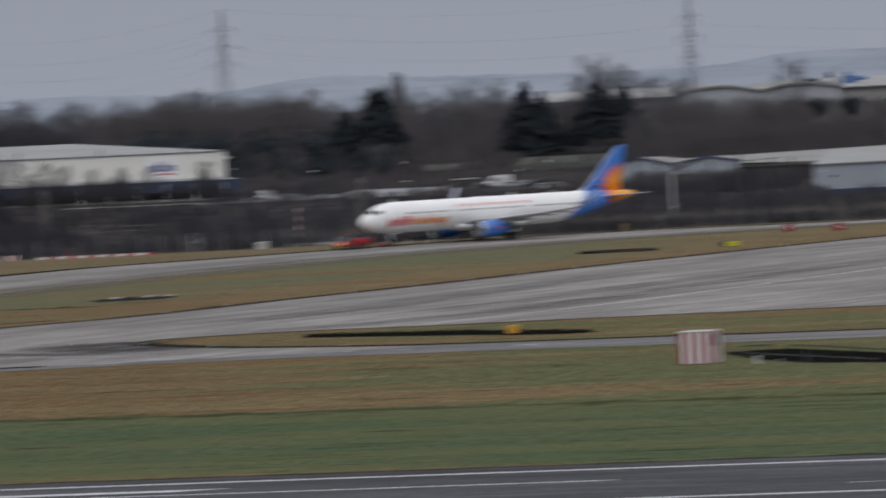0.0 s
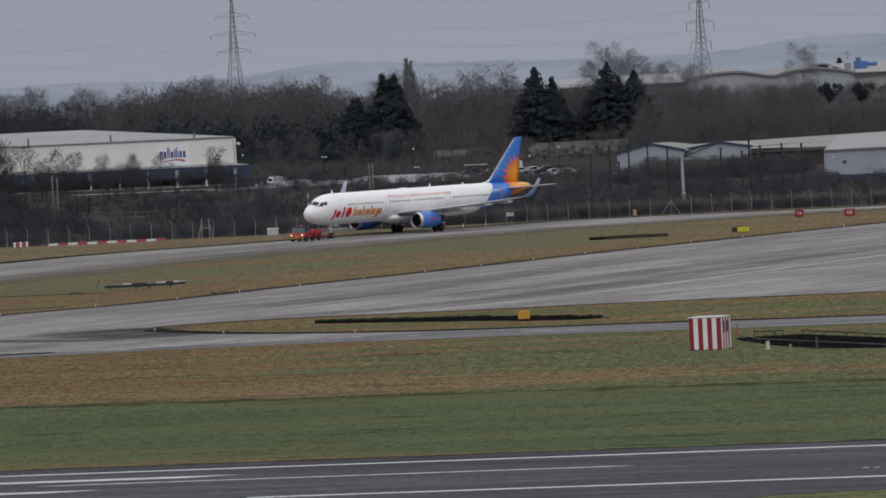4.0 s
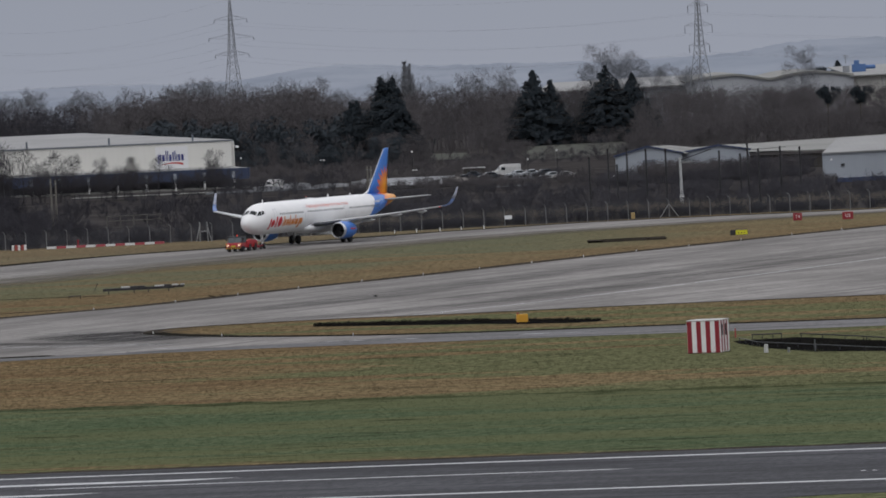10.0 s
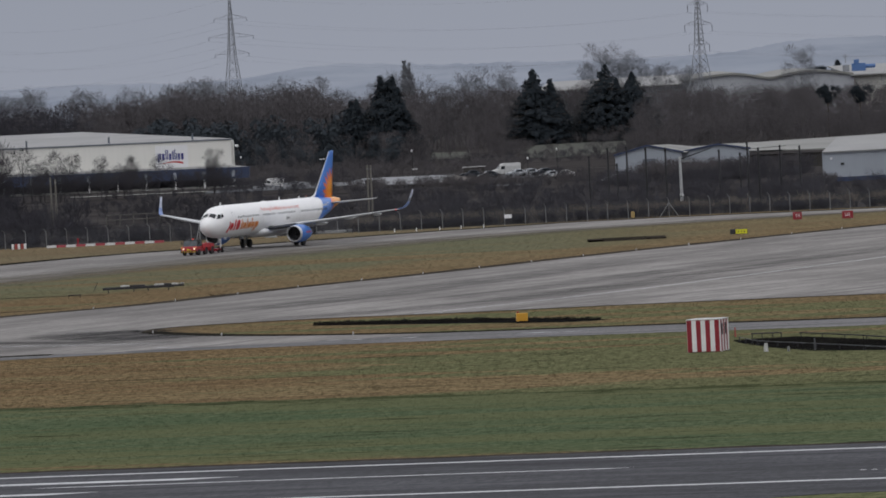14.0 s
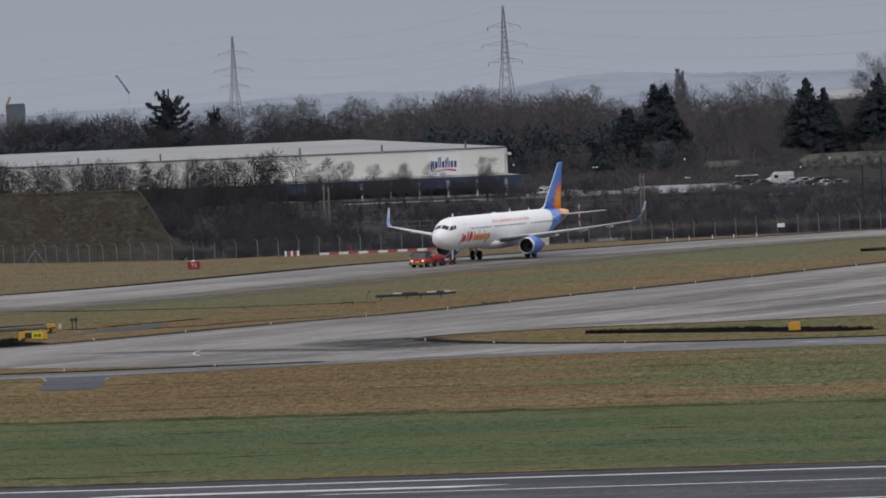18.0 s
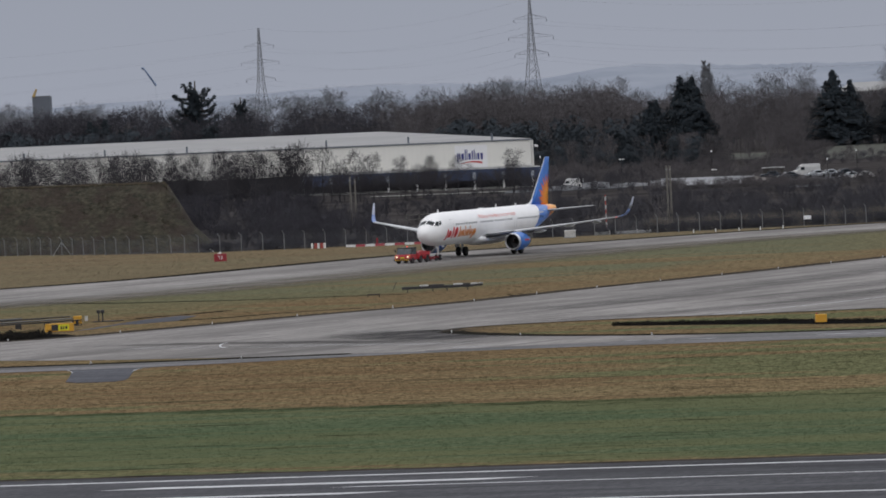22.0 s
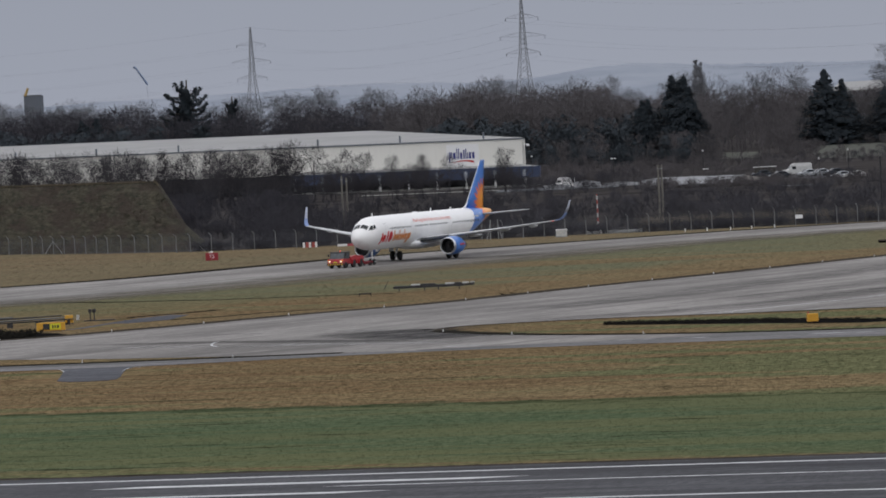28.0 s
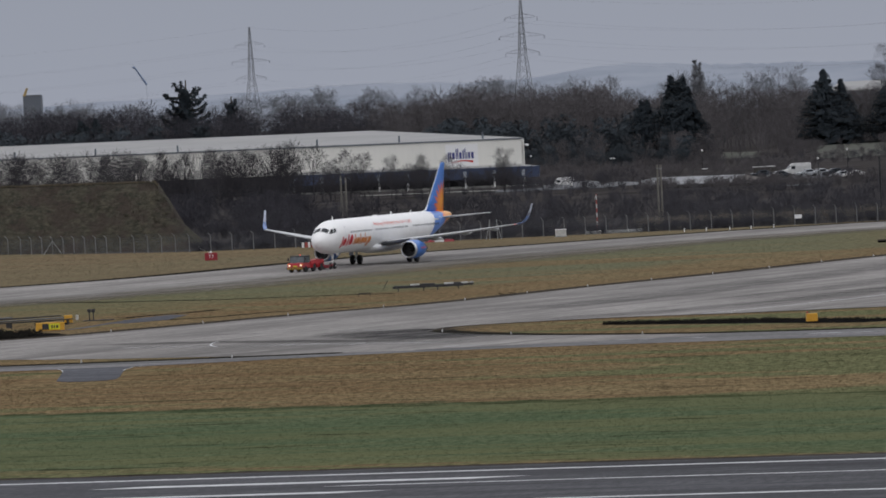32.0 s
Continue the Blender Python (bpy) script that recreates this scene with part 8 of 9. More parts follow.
def on_skin(quads, out=0.02, side=1):
    """Flat patches told as (s, z) polygons, laid on the fuselage's side."""
    bm = bmesh.new()
    for poly in quads:
        vs = [bm.verts.new((AFT - s, side * hull_side(s, z, out), z)) for s, z in poly]
        bm.faces.new(vs)
    bmesh.ops.recalc_face_normals(bm, faces=bm.faces)
    for f in bm.faces:
        if f.normal.y * side < 0:
            f.normal_flip()
    return bm


def slant(s, z0, z1, w, lean=0.25, cut=6):
    """A slanting bar as short pieces that follow the skin."""
    out = []
    for i in range(cut):
        a, b = z0 + (z1 - z0) * i / cut, z0 + (z1 - z0) * (i + 1) / cut
        sa, sb = s + lean * (a - z0), s + lean * (b - z0)
        out.append([(sa, a), (sa + w, a), (sb + w, b), (sb, b)])
    return out


def text_mesh(text, size, name):
    cu = bpy.data.curves.new(name, "FONT")
    cu.body = text
    cu.size = size
    tmp = bpy.data.objects.new(name, cu)
    scene.collection.objects.link(tmp)
    bpy.context.view_layer.update()
    me = bpy.data.meshes.new_from_object(tmp.evaluated_get(bpy.context.evaluated_depsgraph_get()))
    bpy.data.objects.remove(tmp)
    return me


def lettering(text, size, s0, s1, z, side, material, parent, label):
    """Words on the fuselage's side from station s0 to s1, each word a part of its own."""
    words = [(w, text_mesh(w, size, "slogan_word")) for w in text.split()]
    spans = [(min(v.co.x for v in me.vertices), max(v.co.x for v in me.vertices)) for _, me in words]
    gap = size * 0.3
    k = (s1 - s0) / (sum(hi - lo for lo, hi in spans) + gap * (len(words) - 1))
    at = 0.0
    for (word, me), (lo, hi) in zip(words, spans):
        for v in me.vertices:
            t = (at + v.co.x - lo) * k
            s, zz = (s0 + t if side > 0 else s1 - t), z + v.co.y
            v.co = Vector((AFT - s, side * hull_side(s, zz, 0.03), zz))
        me.materials.clear()
        me.materials.append(material)
        part("slogan_word", me, None, parent, label)
        at += hi - lo + gap


def airliner():
    a = thing("airliner", pose(0, 0, 0), "white twin-engined airliner with blue tail and orange sunburst fin", "airplane")
    rings = []
    for s, w, lo, hi in HULL:
        c, r = (lo + hi) / 2, (hi - lo) / 2
        rings.append([(AFT - s, w * math.cos(2 * math.pi * i / 40), c + r * math.sin(2 * math.pi * i / 40)) for i in range(40)])
    hull = part("fuselage", loft(rings), M_AIR, a, "white fuselage with a blue and orange tail", smooth=True)
    # belly fairing
    fair = []
    for s, w, lo, hi in ((14.6, 0.5, 1.95, 2.4), (15.6, 1.75, 1.62, 2.75), (17.5, 2.15, 1.42, 3.0), (21.0, 2.2, 1.38, 3.0), (23.5, 2.1, 1.45, 2.95), (25.3, 1.6, 1.7, 2.6), (26.4, 0.5, 1.95, 2.3)):
        c, r = (lo + hi) / 2, (hi - lo) / 2
        fair.append([(AFT - s, w * math.cos(2 * math.pi * i / 24), c + r * math.sin(2 * math.pi * i / 24)) for i in range(24)])
    part("belly_fairing", loft(fair), M_AIR, a, smooth=True)
    # cockpit panes: two front, two side on each hand
    for side in (1, -1):
        for name, rows in (("windscreen", ((1.72, 1.85, 2.48, 2.36), (3, 42, 38, 3))), ("cockpit_window", ((1.98, 2.62, 3.02, 2.72), (50, 62, 47, 40))), ("cockpit_window", ((2.72, 3.22, 3.40, 3.12), (62, 64, 51, 47)))):
            (ss, dd), bm = rows, bmesh.new()
            rings = []
            for j in range(5):
                v = j / 4
                rings.append([bm.verts.new(on_crown((ss[0] * (1 - u) + ss[1] * u) * (1 - v) + (ss[3] * (1 - u) + ss[2] * u) * v, (dd[0] * (1 - u) + dd[1] * u) * (1 - v) + (dd[3] * (1 - u) + dd[2] * u) * v, side)) for u in (0, 0.25, 0.5, 0.75, 1)])
            for ra, rb in zip(rings, rings[1:]):
                for i in range(4):
                    bm.faces.new((ra[i], ra[i + 1], rb[i + 1], rb[i]))
            part(name, bm, M_PANE, hull)
    # cabin windows
    bm = bmesh.new()
    bm.faces.new([bm.verts.new((0.125 * math.copysign(abs(math.cos(t)) ** 0.7, math.cos(t)), 0, 0.18 * math.copysign(abs(math.sin(t)) ** 0.7, math.sin(t)))) for t in [math.pi * 2 * i / 10 for i in range(10)]])
    pane = from_bm("window", bm, M_CABIN)
    gaps = ((6.2, 6.9), (13.7, 14.9), (19.2, 19.6), (21.4, 21.9), (25.5, 26.8))
    for side in (1, -1):
        s = 7.0
        while s < 36.4:
            if not any(g0 < s < g1 for g0, g1 in gaps):
                part("window", pane, None, hull, m=pose(AFT - s, side * hull_side(s, 4.32, 0.012), 4.32))
            s += 0.533
        for s, w, z0, z1 in ((5.35, 0.82, 3.1, 5.0), (14.0, 0.78, 3.2, 4.9), (25.8, 0.78, 3.2, 4.9), (37.3, 0.8, 3.3, 5.1)):
            frame_bars = slant(s, z0, z1, 0.05, 0) + slant(s + w, z0, z1, 0.05, 0) + [[(s, z1), (s + w, z1), (s + w, z1 + 0.05), (s, z1 + 0.05)]]
            part("door_outline", on_skin(frame_bars, 0.016, side), M_LINE if s < 30 else M_WHITE, hull)
        # the operator's title in plain shapes: red slanting bars, then orange ones
        def oval(s, z0, w, h, lean=0.3, cut=12):
            """A slanting solid oval, as bands that follow the skin."""
            out = []
            for i in range(cut):
                row = []
                for k in (i, i + 1):
                    t = -math.pi / 2 + math.pi * k / cut
                    z = z0 + h / 2 + h / 2 * math.sin(t)
                    row.append((z, w / 2 * math.cos(t), s + w / 2 + lean * (z - z0)))
                (za, ra, ca), (zb, rb, cb) = row
                out.append([(ca - ra - 0.01, za), (ca + ra + 0.01, za), (cb + rb + 0.01, zb), (cb - rb - 0.01, zb)])
            return out
        red = [slant(3.95, 2.5, 3.85, 0.34, 0.3), oval(4.45, 2.74, 0.8, 0.92), slant(5.55, 2.72, 4.05, 0.38, 0.3), oval(6.18, 2.72, 1.05, 1.3)]
        for bars in red:
            part("title_shape", on_skin(bars, 0.02, side), M_TITLE_R, hull, "bright red slanting shape of the title")
        x = 7.65
        for kind, w in (("tall", 0.26), ("block", 0.42), ("oval", 0.7), ("tall", 0.24), ("block", 0.24), ("oval", 0.7), ("tall", 0.24), ("oval", 0.7), ("low", 0.5), ("oval", 0.52)):
            bars = oval(x, 2.8, w, 0.84) if kind == "oval" else slant(x, 2.45 if kind == "low" else 2.8, 4.06 if kind == "tall" else 3.62, w, 0.3)
            part("title_shape", on_skin(bars, 0.02, side), M_TITLE_O, hull, "orange slanting shape of the title")
            x += w + 0.10
        # the registration as a plain bar
        part("registration_bar", on_skin([[(34.9 + 0.42 * i, 4.75), (35.2 + 0.42 * i, 4.75), (35.2 + 0.42 * i, 5.0), (34.9 + 0.42 * i, 5.0)] for i in range(5)], 0.02, side), M_LINE, hull)
        lettering("Package holidays you can trust", 0.60, 15.0, 27.1, 4.86, side, M_SLOGAN, hull, "coral red word of the slogan above the windows")
    # aerials on the spine
    for s, h in ((5.6, 0.42), (24.5, 0.42), (31.0, 0.3)):
        part("aerial", loft([[(AFT - s, -0.03, 5.9), (AFT - s, 0.03, 5.9), (AFT - s - 0.4, 0.03, 5.9), (AFT - s - 0.4, -0.03, 5.9)], [(AFT - s - 0.15, -0.02, 5.93 + h), (AFT - s - 0.15, 0.02, 5.93 + h), (AFT - s - 0.36, 0.02, 5.93 + h), (AFT - s - 0.36, -0.02, 5.93 + h)]]), M_WHITE, hull)
    part("spine_hump", lathe([(-0.9, 0.05), (-0.5, 0.16), (0.4, 0.18), (1.0, 0.05)], 10, "X", (AFT - 19.5, 0, 5.9)), M_WHITE, hull)
    # fin
    part("fin", fin_shape([(36.2, 42.35, 5.75, 0.22), (37.7, 42.55, 7.2, 0.20), (41.55, 43.35, 11.35, 0.11), (41.95, 43.48, 11.72, 0.06), (42.3, 43.5, 11.86, 0.02)]), M_AIR, a, "blue fin with a red-orange sunburst", smooth=True)
    part("fin_fillet", fin_shape([(34.6, 37.4, 5.86, 0.08), (36.0, 37.6, 6.15, 0.10), (36.9, 37.7, 6.6, 0.08)]), M_AIR, a, smooth=True)
    part("fin_edge", fin_shape([(36.12, 36.4, 5.9, 0.06), (41.85, 42.0, 11.7, 0.03)]), M_WHITE, a, "pale metal leading edge")
    for side in (1, -1):
        y = side
        w = part("wing", wing_shape([(15.9, 23.6, y * 1.3, 2.45, 0.50), (17.2, 23.55, y * 3.2, 2.66, 0.44), (18.55, 23.7, y * 6.3, 3.0, 0.31), (21.3, 24.6, y * 11.5, 3.62 - 0.12 * y, 0.20), (24.15, 25.75, y * 16.9, 4.38 - 0.25 * y, 0.10)]), M_WING, a, "pale grey swept wing", smooth=True)
        # dark strip along the leading edge imitates the shadow between wing and fuselage
        part("wing_root_shade_strip", wing_shape([(16.28, 17.5, y * 1.95, 2.50, 0.36), (17.12, 18.2, y * 3.2, 2.64, 0.33), (18.0, 18.9, y * 5.1, 2.86, 0.26)]), M_ROOTSHADE, w, "dark strip added for the shadow at the wing root", smooth=True)
        tip = part("sharklet", wing_shape([(24.15, 25.75, y * 16.88, 4.38 - 0.25 * y, 0.10), (24.65, 25.95, y * 17.25, 4.5 - 0.25 * y, 0.09), (25.25, 26.35, y * 17.55, 4.9 - 0.25 * y, 0.07), (25.65, 26.62, y * 17.66, 5.3 - 0.25 * y, 0.06)]), M_TIPBLUE, w, "upturned blue wing tip", smooth=True)
        part("tip_blade", wing_shape([(25.65, 26.62, y * 17.66, 5.3 - 0.25 * y, 0.06), (26.2, 27.0, y * 17.8, 5.95 - 0.25 * y, 0.05), (26.75, 27.3, y * 17.9, 6.75 - 0.25 * y, 0.03)]), M_TIPPALE, tip, "pale upper blade", smooth=True)
        part("wing_lamp", lathe([(-0.12, 0.02), (0, 0.09), (0.12, 0.02)], 8, "X", (AFT - 24.15, y * 16.6, 4.34 - 0.25 * y)), M_REDLAMP if side > 0 else M_LIP, w, "small red lamp" if side > 0 else "")
        for yy, s0, s1, zz in ((6.6, 20.5, 25.2, 2.72), (10.2, 22.0, 26.0, 3.25), (13.7, 23.3, 26.3, 3.72 - 0.17 * y)):
            part("flap_fairing", lathe([(-(s1 - s0) / 2, 0.03), (-(s1 - s0) / 4, 0.17), (0, 0.22), ((s1 - s0) / 4, 0.17), ((s1 - s0) / 2, 0.03)], 10, "X", (AFT - (s0 + s1) / 2, y * yy, zz)), M_WING, w, smooth=True)
        part("tailplane", wing_shape([(38.4, 42.2, y * 0.7, 4.95, 0.22), (41.75, 43.2, y * 6.1, 5.28, 0.09), (42.2, 43.25, y * 6.24, 5.3, 0.03)]), M_WING, a, "pale grey tailplane", smooth=True)
        # engine
        c = (AFT, y * 5.75, 1.72)
        nac = part("nacelle", lathe([(-16.08, 1.068), (-16.5, 1.12), (-17.3, 1.14), (-18.5, 1.08), (-19.2, 0.95), (-19.7, 0.82), (-19.72, 0.76), (-19.0, 0.74)], 32, "X", c, False), M_ENG, a, "bright blue engine cowling", smooth=True)
        part("inlet_lip", lathe([(-15.95, 0.885), (-15.78, 0.905), (-15.66, 0.955), (-15.74, 1.005), (-15.87, 1.036), (-16.1, 1.074)], 32, "X", c, False), M_LIP, nac, "bare metal inlet ring", smooth=True)
        part("inlet_duct", lathe([(-16.9, 0.84), (-16.4, 0.86), (-15.94, 0.887)], 32, "X", c, False), M_FAN, nac, "dark inlet duct", smooth=True)
        part("fan", lathe([(-16.92, 0.85), (-16.9, 0.84), (-16.88, 0.34), (-16.6, 0.18), (-16.4, 0.02)], 24, "X", c), M_FAN, nac, "dark fan with a pale spinner")
        part("exhaust_cone", lathe([(-19.4, 0.62), (-20.6, 0.5), (-21.0, 0.44), (-21.9, 0.05)], 20, "X", c), M_HOT, nac, "dark metal exhaust cone", smooth=True)
        part("title_stripe", on_nacelle(c, y), M_TITLE_R, nac, "small red mark")
        part("pylon", loft([[(AFT - 16.9, y * 5.75 + d, z) for d, z in ((-0.18, 2.75), (0.18, 2.75), (0.16, 3.02), (-0.16, 3.02))],
                            [(AFT - 19.5, y * 5.75 + d, z) for d, z in ((-0.2, 2.5), (0.2, 2.5), (0.18, 3.12), (-0.18, 3.12))],
                            [(AFT - 22.3, y * 5.75 + d, z) for d, z in ((-0.08, 2.45), (0.08, 2.45), (0.08, 2.7), (-0.08, 2.7))]]), M_WING, nac)
        # main gear
        leg = part("main_gear_leg", gear_leg((0, y * 3.8, 0.58), (0.1, y * 3.55, 2.4), 0.14), M_WHITE, a, "white undercarriage leg")
        part("gear_door", box(-0.75, y * 3.8 + y * 0.62 - 0.03, 1.05, 0.75, y * 3.8 + y * 0.62 + 0.03, 2.4, 0.02), M_WING, leg)
    # nose gear
    leg = part("nose_gear_leg", gear_leg((AFT - 5.2, 0, 0.38), (AFT - 5.45, 0, 2.1), 0.09), M_WHITE, a, "white nose leg")
    for y in (-0.42, 0.42):
        part("nose_gear_door", box(AFT - 6.3, y - 0.02, 1.6, AFT - 5.5, y + 0.02, 2.0, 0.01), M_WHITE, leg)
    part("landing_lamp", lathe([(-0.05, 0.12), (0.03, 0.12), (0.05, 0.02)], 10, "X", (AFT - 5.05, 0, 1.25)), M_LIP, leg)
    wheels = []
    for x, y, r, w in ((0, 3.33, 0.585, 0.42), (0, 4.27, 0.585, 0.42), (0, -3.33, 0.585, 0.42), (0, -4.27, 0.585, 0.42), (AFT - 5.2, 0.25, 0.385, 0.22), (AFT - 5.2, -0.25, 0.385, 0.22)):
        wheels.append((wheel(r, w, a, (x, y, r), hub=M_WHITE if r < 0.5 else M_DARKMETAL), (x, y, r)))
    return a, wheels


def fin_shape(rows):
    rings = []
    for le, te, z, th in rows:
        port, star = [], []
        for i in range(9):
            t = i / 8
            k = th * (1.8 * math.sqrt(t) * (1 - t) + 0.12 * (1 - t))
            port.append((AFT - (le + (te - le) * t), k, z))
            star.append((AFT - (le + (te - le) * t), -k, z))
        rings.append(port + star[::-1][1:-1])
    return loft(rings)


def on_nacelle(c, side):
    bm = bmesh.new()
    for i in range(7):
        t0, t1 = 0.02 + 0.0 * i, 0.2
        vs = []
        for x, t in ((-17.2 - 0.22 * i, t0), (-17.36 - 0.22 * i, t0), (-17.36 - 0.22 * i, t1), (-17.2 - 0.22 * i, t1)):
            r = 1.155
            vs.append(bm.verts.new((c[0] + x, c[1] + side * r * math.cos(t), c[2] + r * math.sin(t))))
        bm.faces.new(vs)
    return bm


def gear_leg(foot, top, r):
    bm = tube(foot, top, r, r * 1.3, 10)
    f, t = Vector(foot), Vector(top)
    add_tube(bm, f.lerp(t, 0.35), t + Vector((0.9, 0, 0)), r * 0.5, r * 0.5, 6)
    add_tube(bm, f + Vector((0, -0.45, 0)), f + Vector((0, 0.45, 0)), r * 0.6, r * 0.6, 8)
    return bm


def wheel(r, w, parent, at, tyre_label="black tyre", hub=None):
    """A wheel that turns on its own axle: tyre and rim."""
    ob = part("wheel", lathe([(-w * 0.5, r * 0.55), (-w * 0.5, r * 0.86), (-w * 0.36, r * 0.98), (0, r), (w * 0.36, r * 0.98), (w * 0.5, r * 0.86), (w * 0.5, r * 0.55)], 24, "Y"), M_BLACK, parent, tyre_label, pose(*at), True)
    part("rim", lathe([(-w * 0.46, r * 0.1), (-w * 0.44, r * 0.54), (w * 0.44, r * 0.54), (w * 0.46, r * 0.1)], 16, "Y"), hub or M_GREYMETAL, ob)
    return ob


AIRLINER, AIR_WHEELS = airliner()
# ---- the tug, its tow bar, and birds ----
M_GLOW, _nt, _p = mat("warm_headlamp", 0.3)
_p.inputs["Base Color"].default_value = (0.9, 0.85, 0.7, 1)
_p.inputs["Emission Color"].default_value = (1.0, 0.72, 0.42, 1)
_p.inputs["Emission Strength"].default_value = 0.6
M_AMBER, _nt, _p = mat("amber_beacon", 0.3)
_p.inputs["Base Color"].default_value = (0.9, 0.3, 0.02, 1)
_p.inputs["Emission Color"].default_value = (1.0, 0.30, 0.03, 1)
_p.inputs["Emission Strength"].default_value = 0.2


M_BEACON, _nt, _p = mat("red_beacon", 0.3)
_p.inputs["Base Color"].default_value = (0.8, 0.05, 0.03, 1)
_p.inputs["Emission Color"].default_value = (1.0, 0.10, 0.05, 1)
_p.inputs["Emission Strength"].default_value = 0.5
M_CABGLASS = plain("grey_reflecting_glass", (0.10, 0.115, 0.125), 0.12, 0, 0.3, 2.0)


def tug():
    """A long red tug with its cab at the front: x forward, origin on the ground in the middle."""
    t = thing("aircraft_tug", pose(0, 0, 0), "red aircraft tug with a glazed front cab and lit headlamps", "tug")
    red = plain("tug_red_paint", (0.40, 0.018, 0.026), 0.4, 0, 0.2, 1.5)
    body = part("chassis", box(-2.75, -1.0, 0.42, 2.72, 1.0, 0.86, 0.05), red, t, "red low chassis")
    part("nose_panel", loft([[(2.15, -1.04, 0.7), (2.15, 1.04, 0.7), (2.15, 1.0, 1.16), (2.15, -1.0, 1.16)], [(2.76, -1.04, 0.64), (2.76, 1.04, 0.64), (2.66, 1.0, 1.08), (2.66, -1.0, 1.08)]]), red, t, "red nose panel")
    part("rear_deck", box(-2.75, -0.72, 0.86, 0.75, 0.72, 1.16, 0.04), M_DARKMETAL, t, "dark engine deck")
    for s in (-1, 1):
        part("side_locker", loft([[(-2.8, s * 0.72, 0.86), (-2.8, s * 1.08, 0.86), (-2.8, s * 1.06, 1.3), (-2.8, s * 0.72, 1.34)], [(-0.9, s * 0.72, 0.86), (-0.9, s * 1.08, 0.86), (-0.9, s * 1.06, 1.46), (-0.9, s * 0.72, 1.5)], [(0.72, s * 0.72, 0.86), (0.72, s * 1.08, 0.86), (0.72, s * 1.06, 1.30), (0.72, s * 0.72, 1.34)]]), red, t, "red side locker over the wheels")
        for x0 in (-2.45, -0.6):
            arch = []
            for i in range(9):
                a = math.pi * i / 8
                arch.append([(x0 + 0.5 + r * math.cos(a), s * y, 0.48 + r * math.sin(a)) for r, y in ((0.52, 1.06), (0.60, 1.06), (0.60, 1.2), (0.52, 1.2))])
            part("mudguard", loft(arch), red, t, "red arched mudguard")
        part("handrail", tube((-0.4, s * 0.98, 1.4), (-2.3, s * 0.98, 1.5), 0.025), M_GREYMETAL, t)
        part("step", box(0.85, s * 1.1 - 0.08, 0.45, 1.75, s * 1.1 + 0.08, 0.53), M_DARKMETAL, t)
        part("headlamp", lathe([(2.70, 0.12), (2.77, 0.12), (2.81, 0.04)], 12, "X", (0, s * 0.76, 0.84)), M_GLOW, t, "lit round headlamp")
        part("indicator", box(2.66, s * 0.98 - 0.06, 0.92, 2.74, s * 0.98 + 0.06, 1.04, 0.01), M_AMBER, t, "amber indicator")
    cab = part("cab", box(0.72, -1.0, 0.86, 2.2, 1.0, 1.12, 0.03), red, t, "red cab shell")
    part("cab_back", box(0.72, -0.98, 1.12, 0.80, 0.98, 1.86, 0.02), M_DARKMETAL, cab, "dark back wall of the cab")
    for x, y, lean in ((0.8, -0.95, 0), (0.8, 0.95, 0), (2.3, -0.95, 0.28), (2.3, 0.95, 0.28), (2.3, 0.0, 0.28), (1.5, -0.97, 0), (1.5, 0.97, 0)):
        part("cab_post", tube((x, y, 1.1), (x - lean, y, 1.9), 0.04), M_DARKMETAL, cab)
    part("cab_roof", box(0.64, -1.04, 1.88, 2.14, 1.04, 1.97, 0.03), M_DARKMETAL, cab, "dark cab roof")
    part("windscreen", slab([(2.31, -0.93, 1.12), (2.31, 0.93, 1.12), (2.04, 0.93, 1.87), (2.04, -0.93, 1.87)], 0.02), M_CABGLASS, cab, "grey-green reflecting windscreen")
    for s in (-1, 1):
        part("side_window", box(0.86, s * 0.965 - 0.01, 1.14, 2.05, s * 0.965 + 0.01, 1.84), M_CABGLASS, cab, "grey cab glass")
        part("seat", box(1.0, s * 0.5 - 0.24, 1.1, 1.15, s * 0.5 + 0.24, 1.7, 0.05), M_BLACK, cab)
        part("mirror", box(2.2, s * 1.16 - 0.1, 1.42, 2.26, s * 1.16 + 0.1, 1.74, 0.02), M_DARKMETAL, cab)
        part("wiper", tube((2.34, s * 0.3, 1.14), (2.2, s * 0.52, 1.6), 0.015), M_BLACK, cab)
    part("number_plate", box(2.765, -0.28, 0.68, 2.775, 0.28, 0.8), M_SIGNYEL, t, "plain yellow plate")
    part("bumper", box(2.66, -1.12, 0.36, 2.86, 1.12, 0.62, 0.03), M_BLACK, t, "black bumper with yellow stripes")
    for i in range(7):
        y = -0.98 + i * 0.30
        part("bumper_stripe", loft([[(2.868, y, 0.38), (2.868, y + 0.13, 0.38), (2.868, y + 0.23, 0.60), (2.868, y + 0.10, 0.60)], [(2.876, y, 0.38), (2.876, y + 0.13, 0.38), (2.876, y + 0.23, 0.60), (2.876, y + 0.10, 0.60)]]), M_YELLOW, t)
    part("beacon", lathe([(1.97, 0.07), (2.08, 0.075), (2.14, 0.02)], 10, "Z", (1.3, 0, 0)), M_BEACON, cab, "lit red beacon")
    part("exhaust", tube((0.55, -0.6, 1.1), (0.55, -0.6, 1.95), 0.05), M_DARKMETAL, t)
    part("hitch", box(-3.0, -0.22, 0.42, -2.75, 0.22, 0.68, 0.03), M_DARKMETAL, t)
    wheels = []
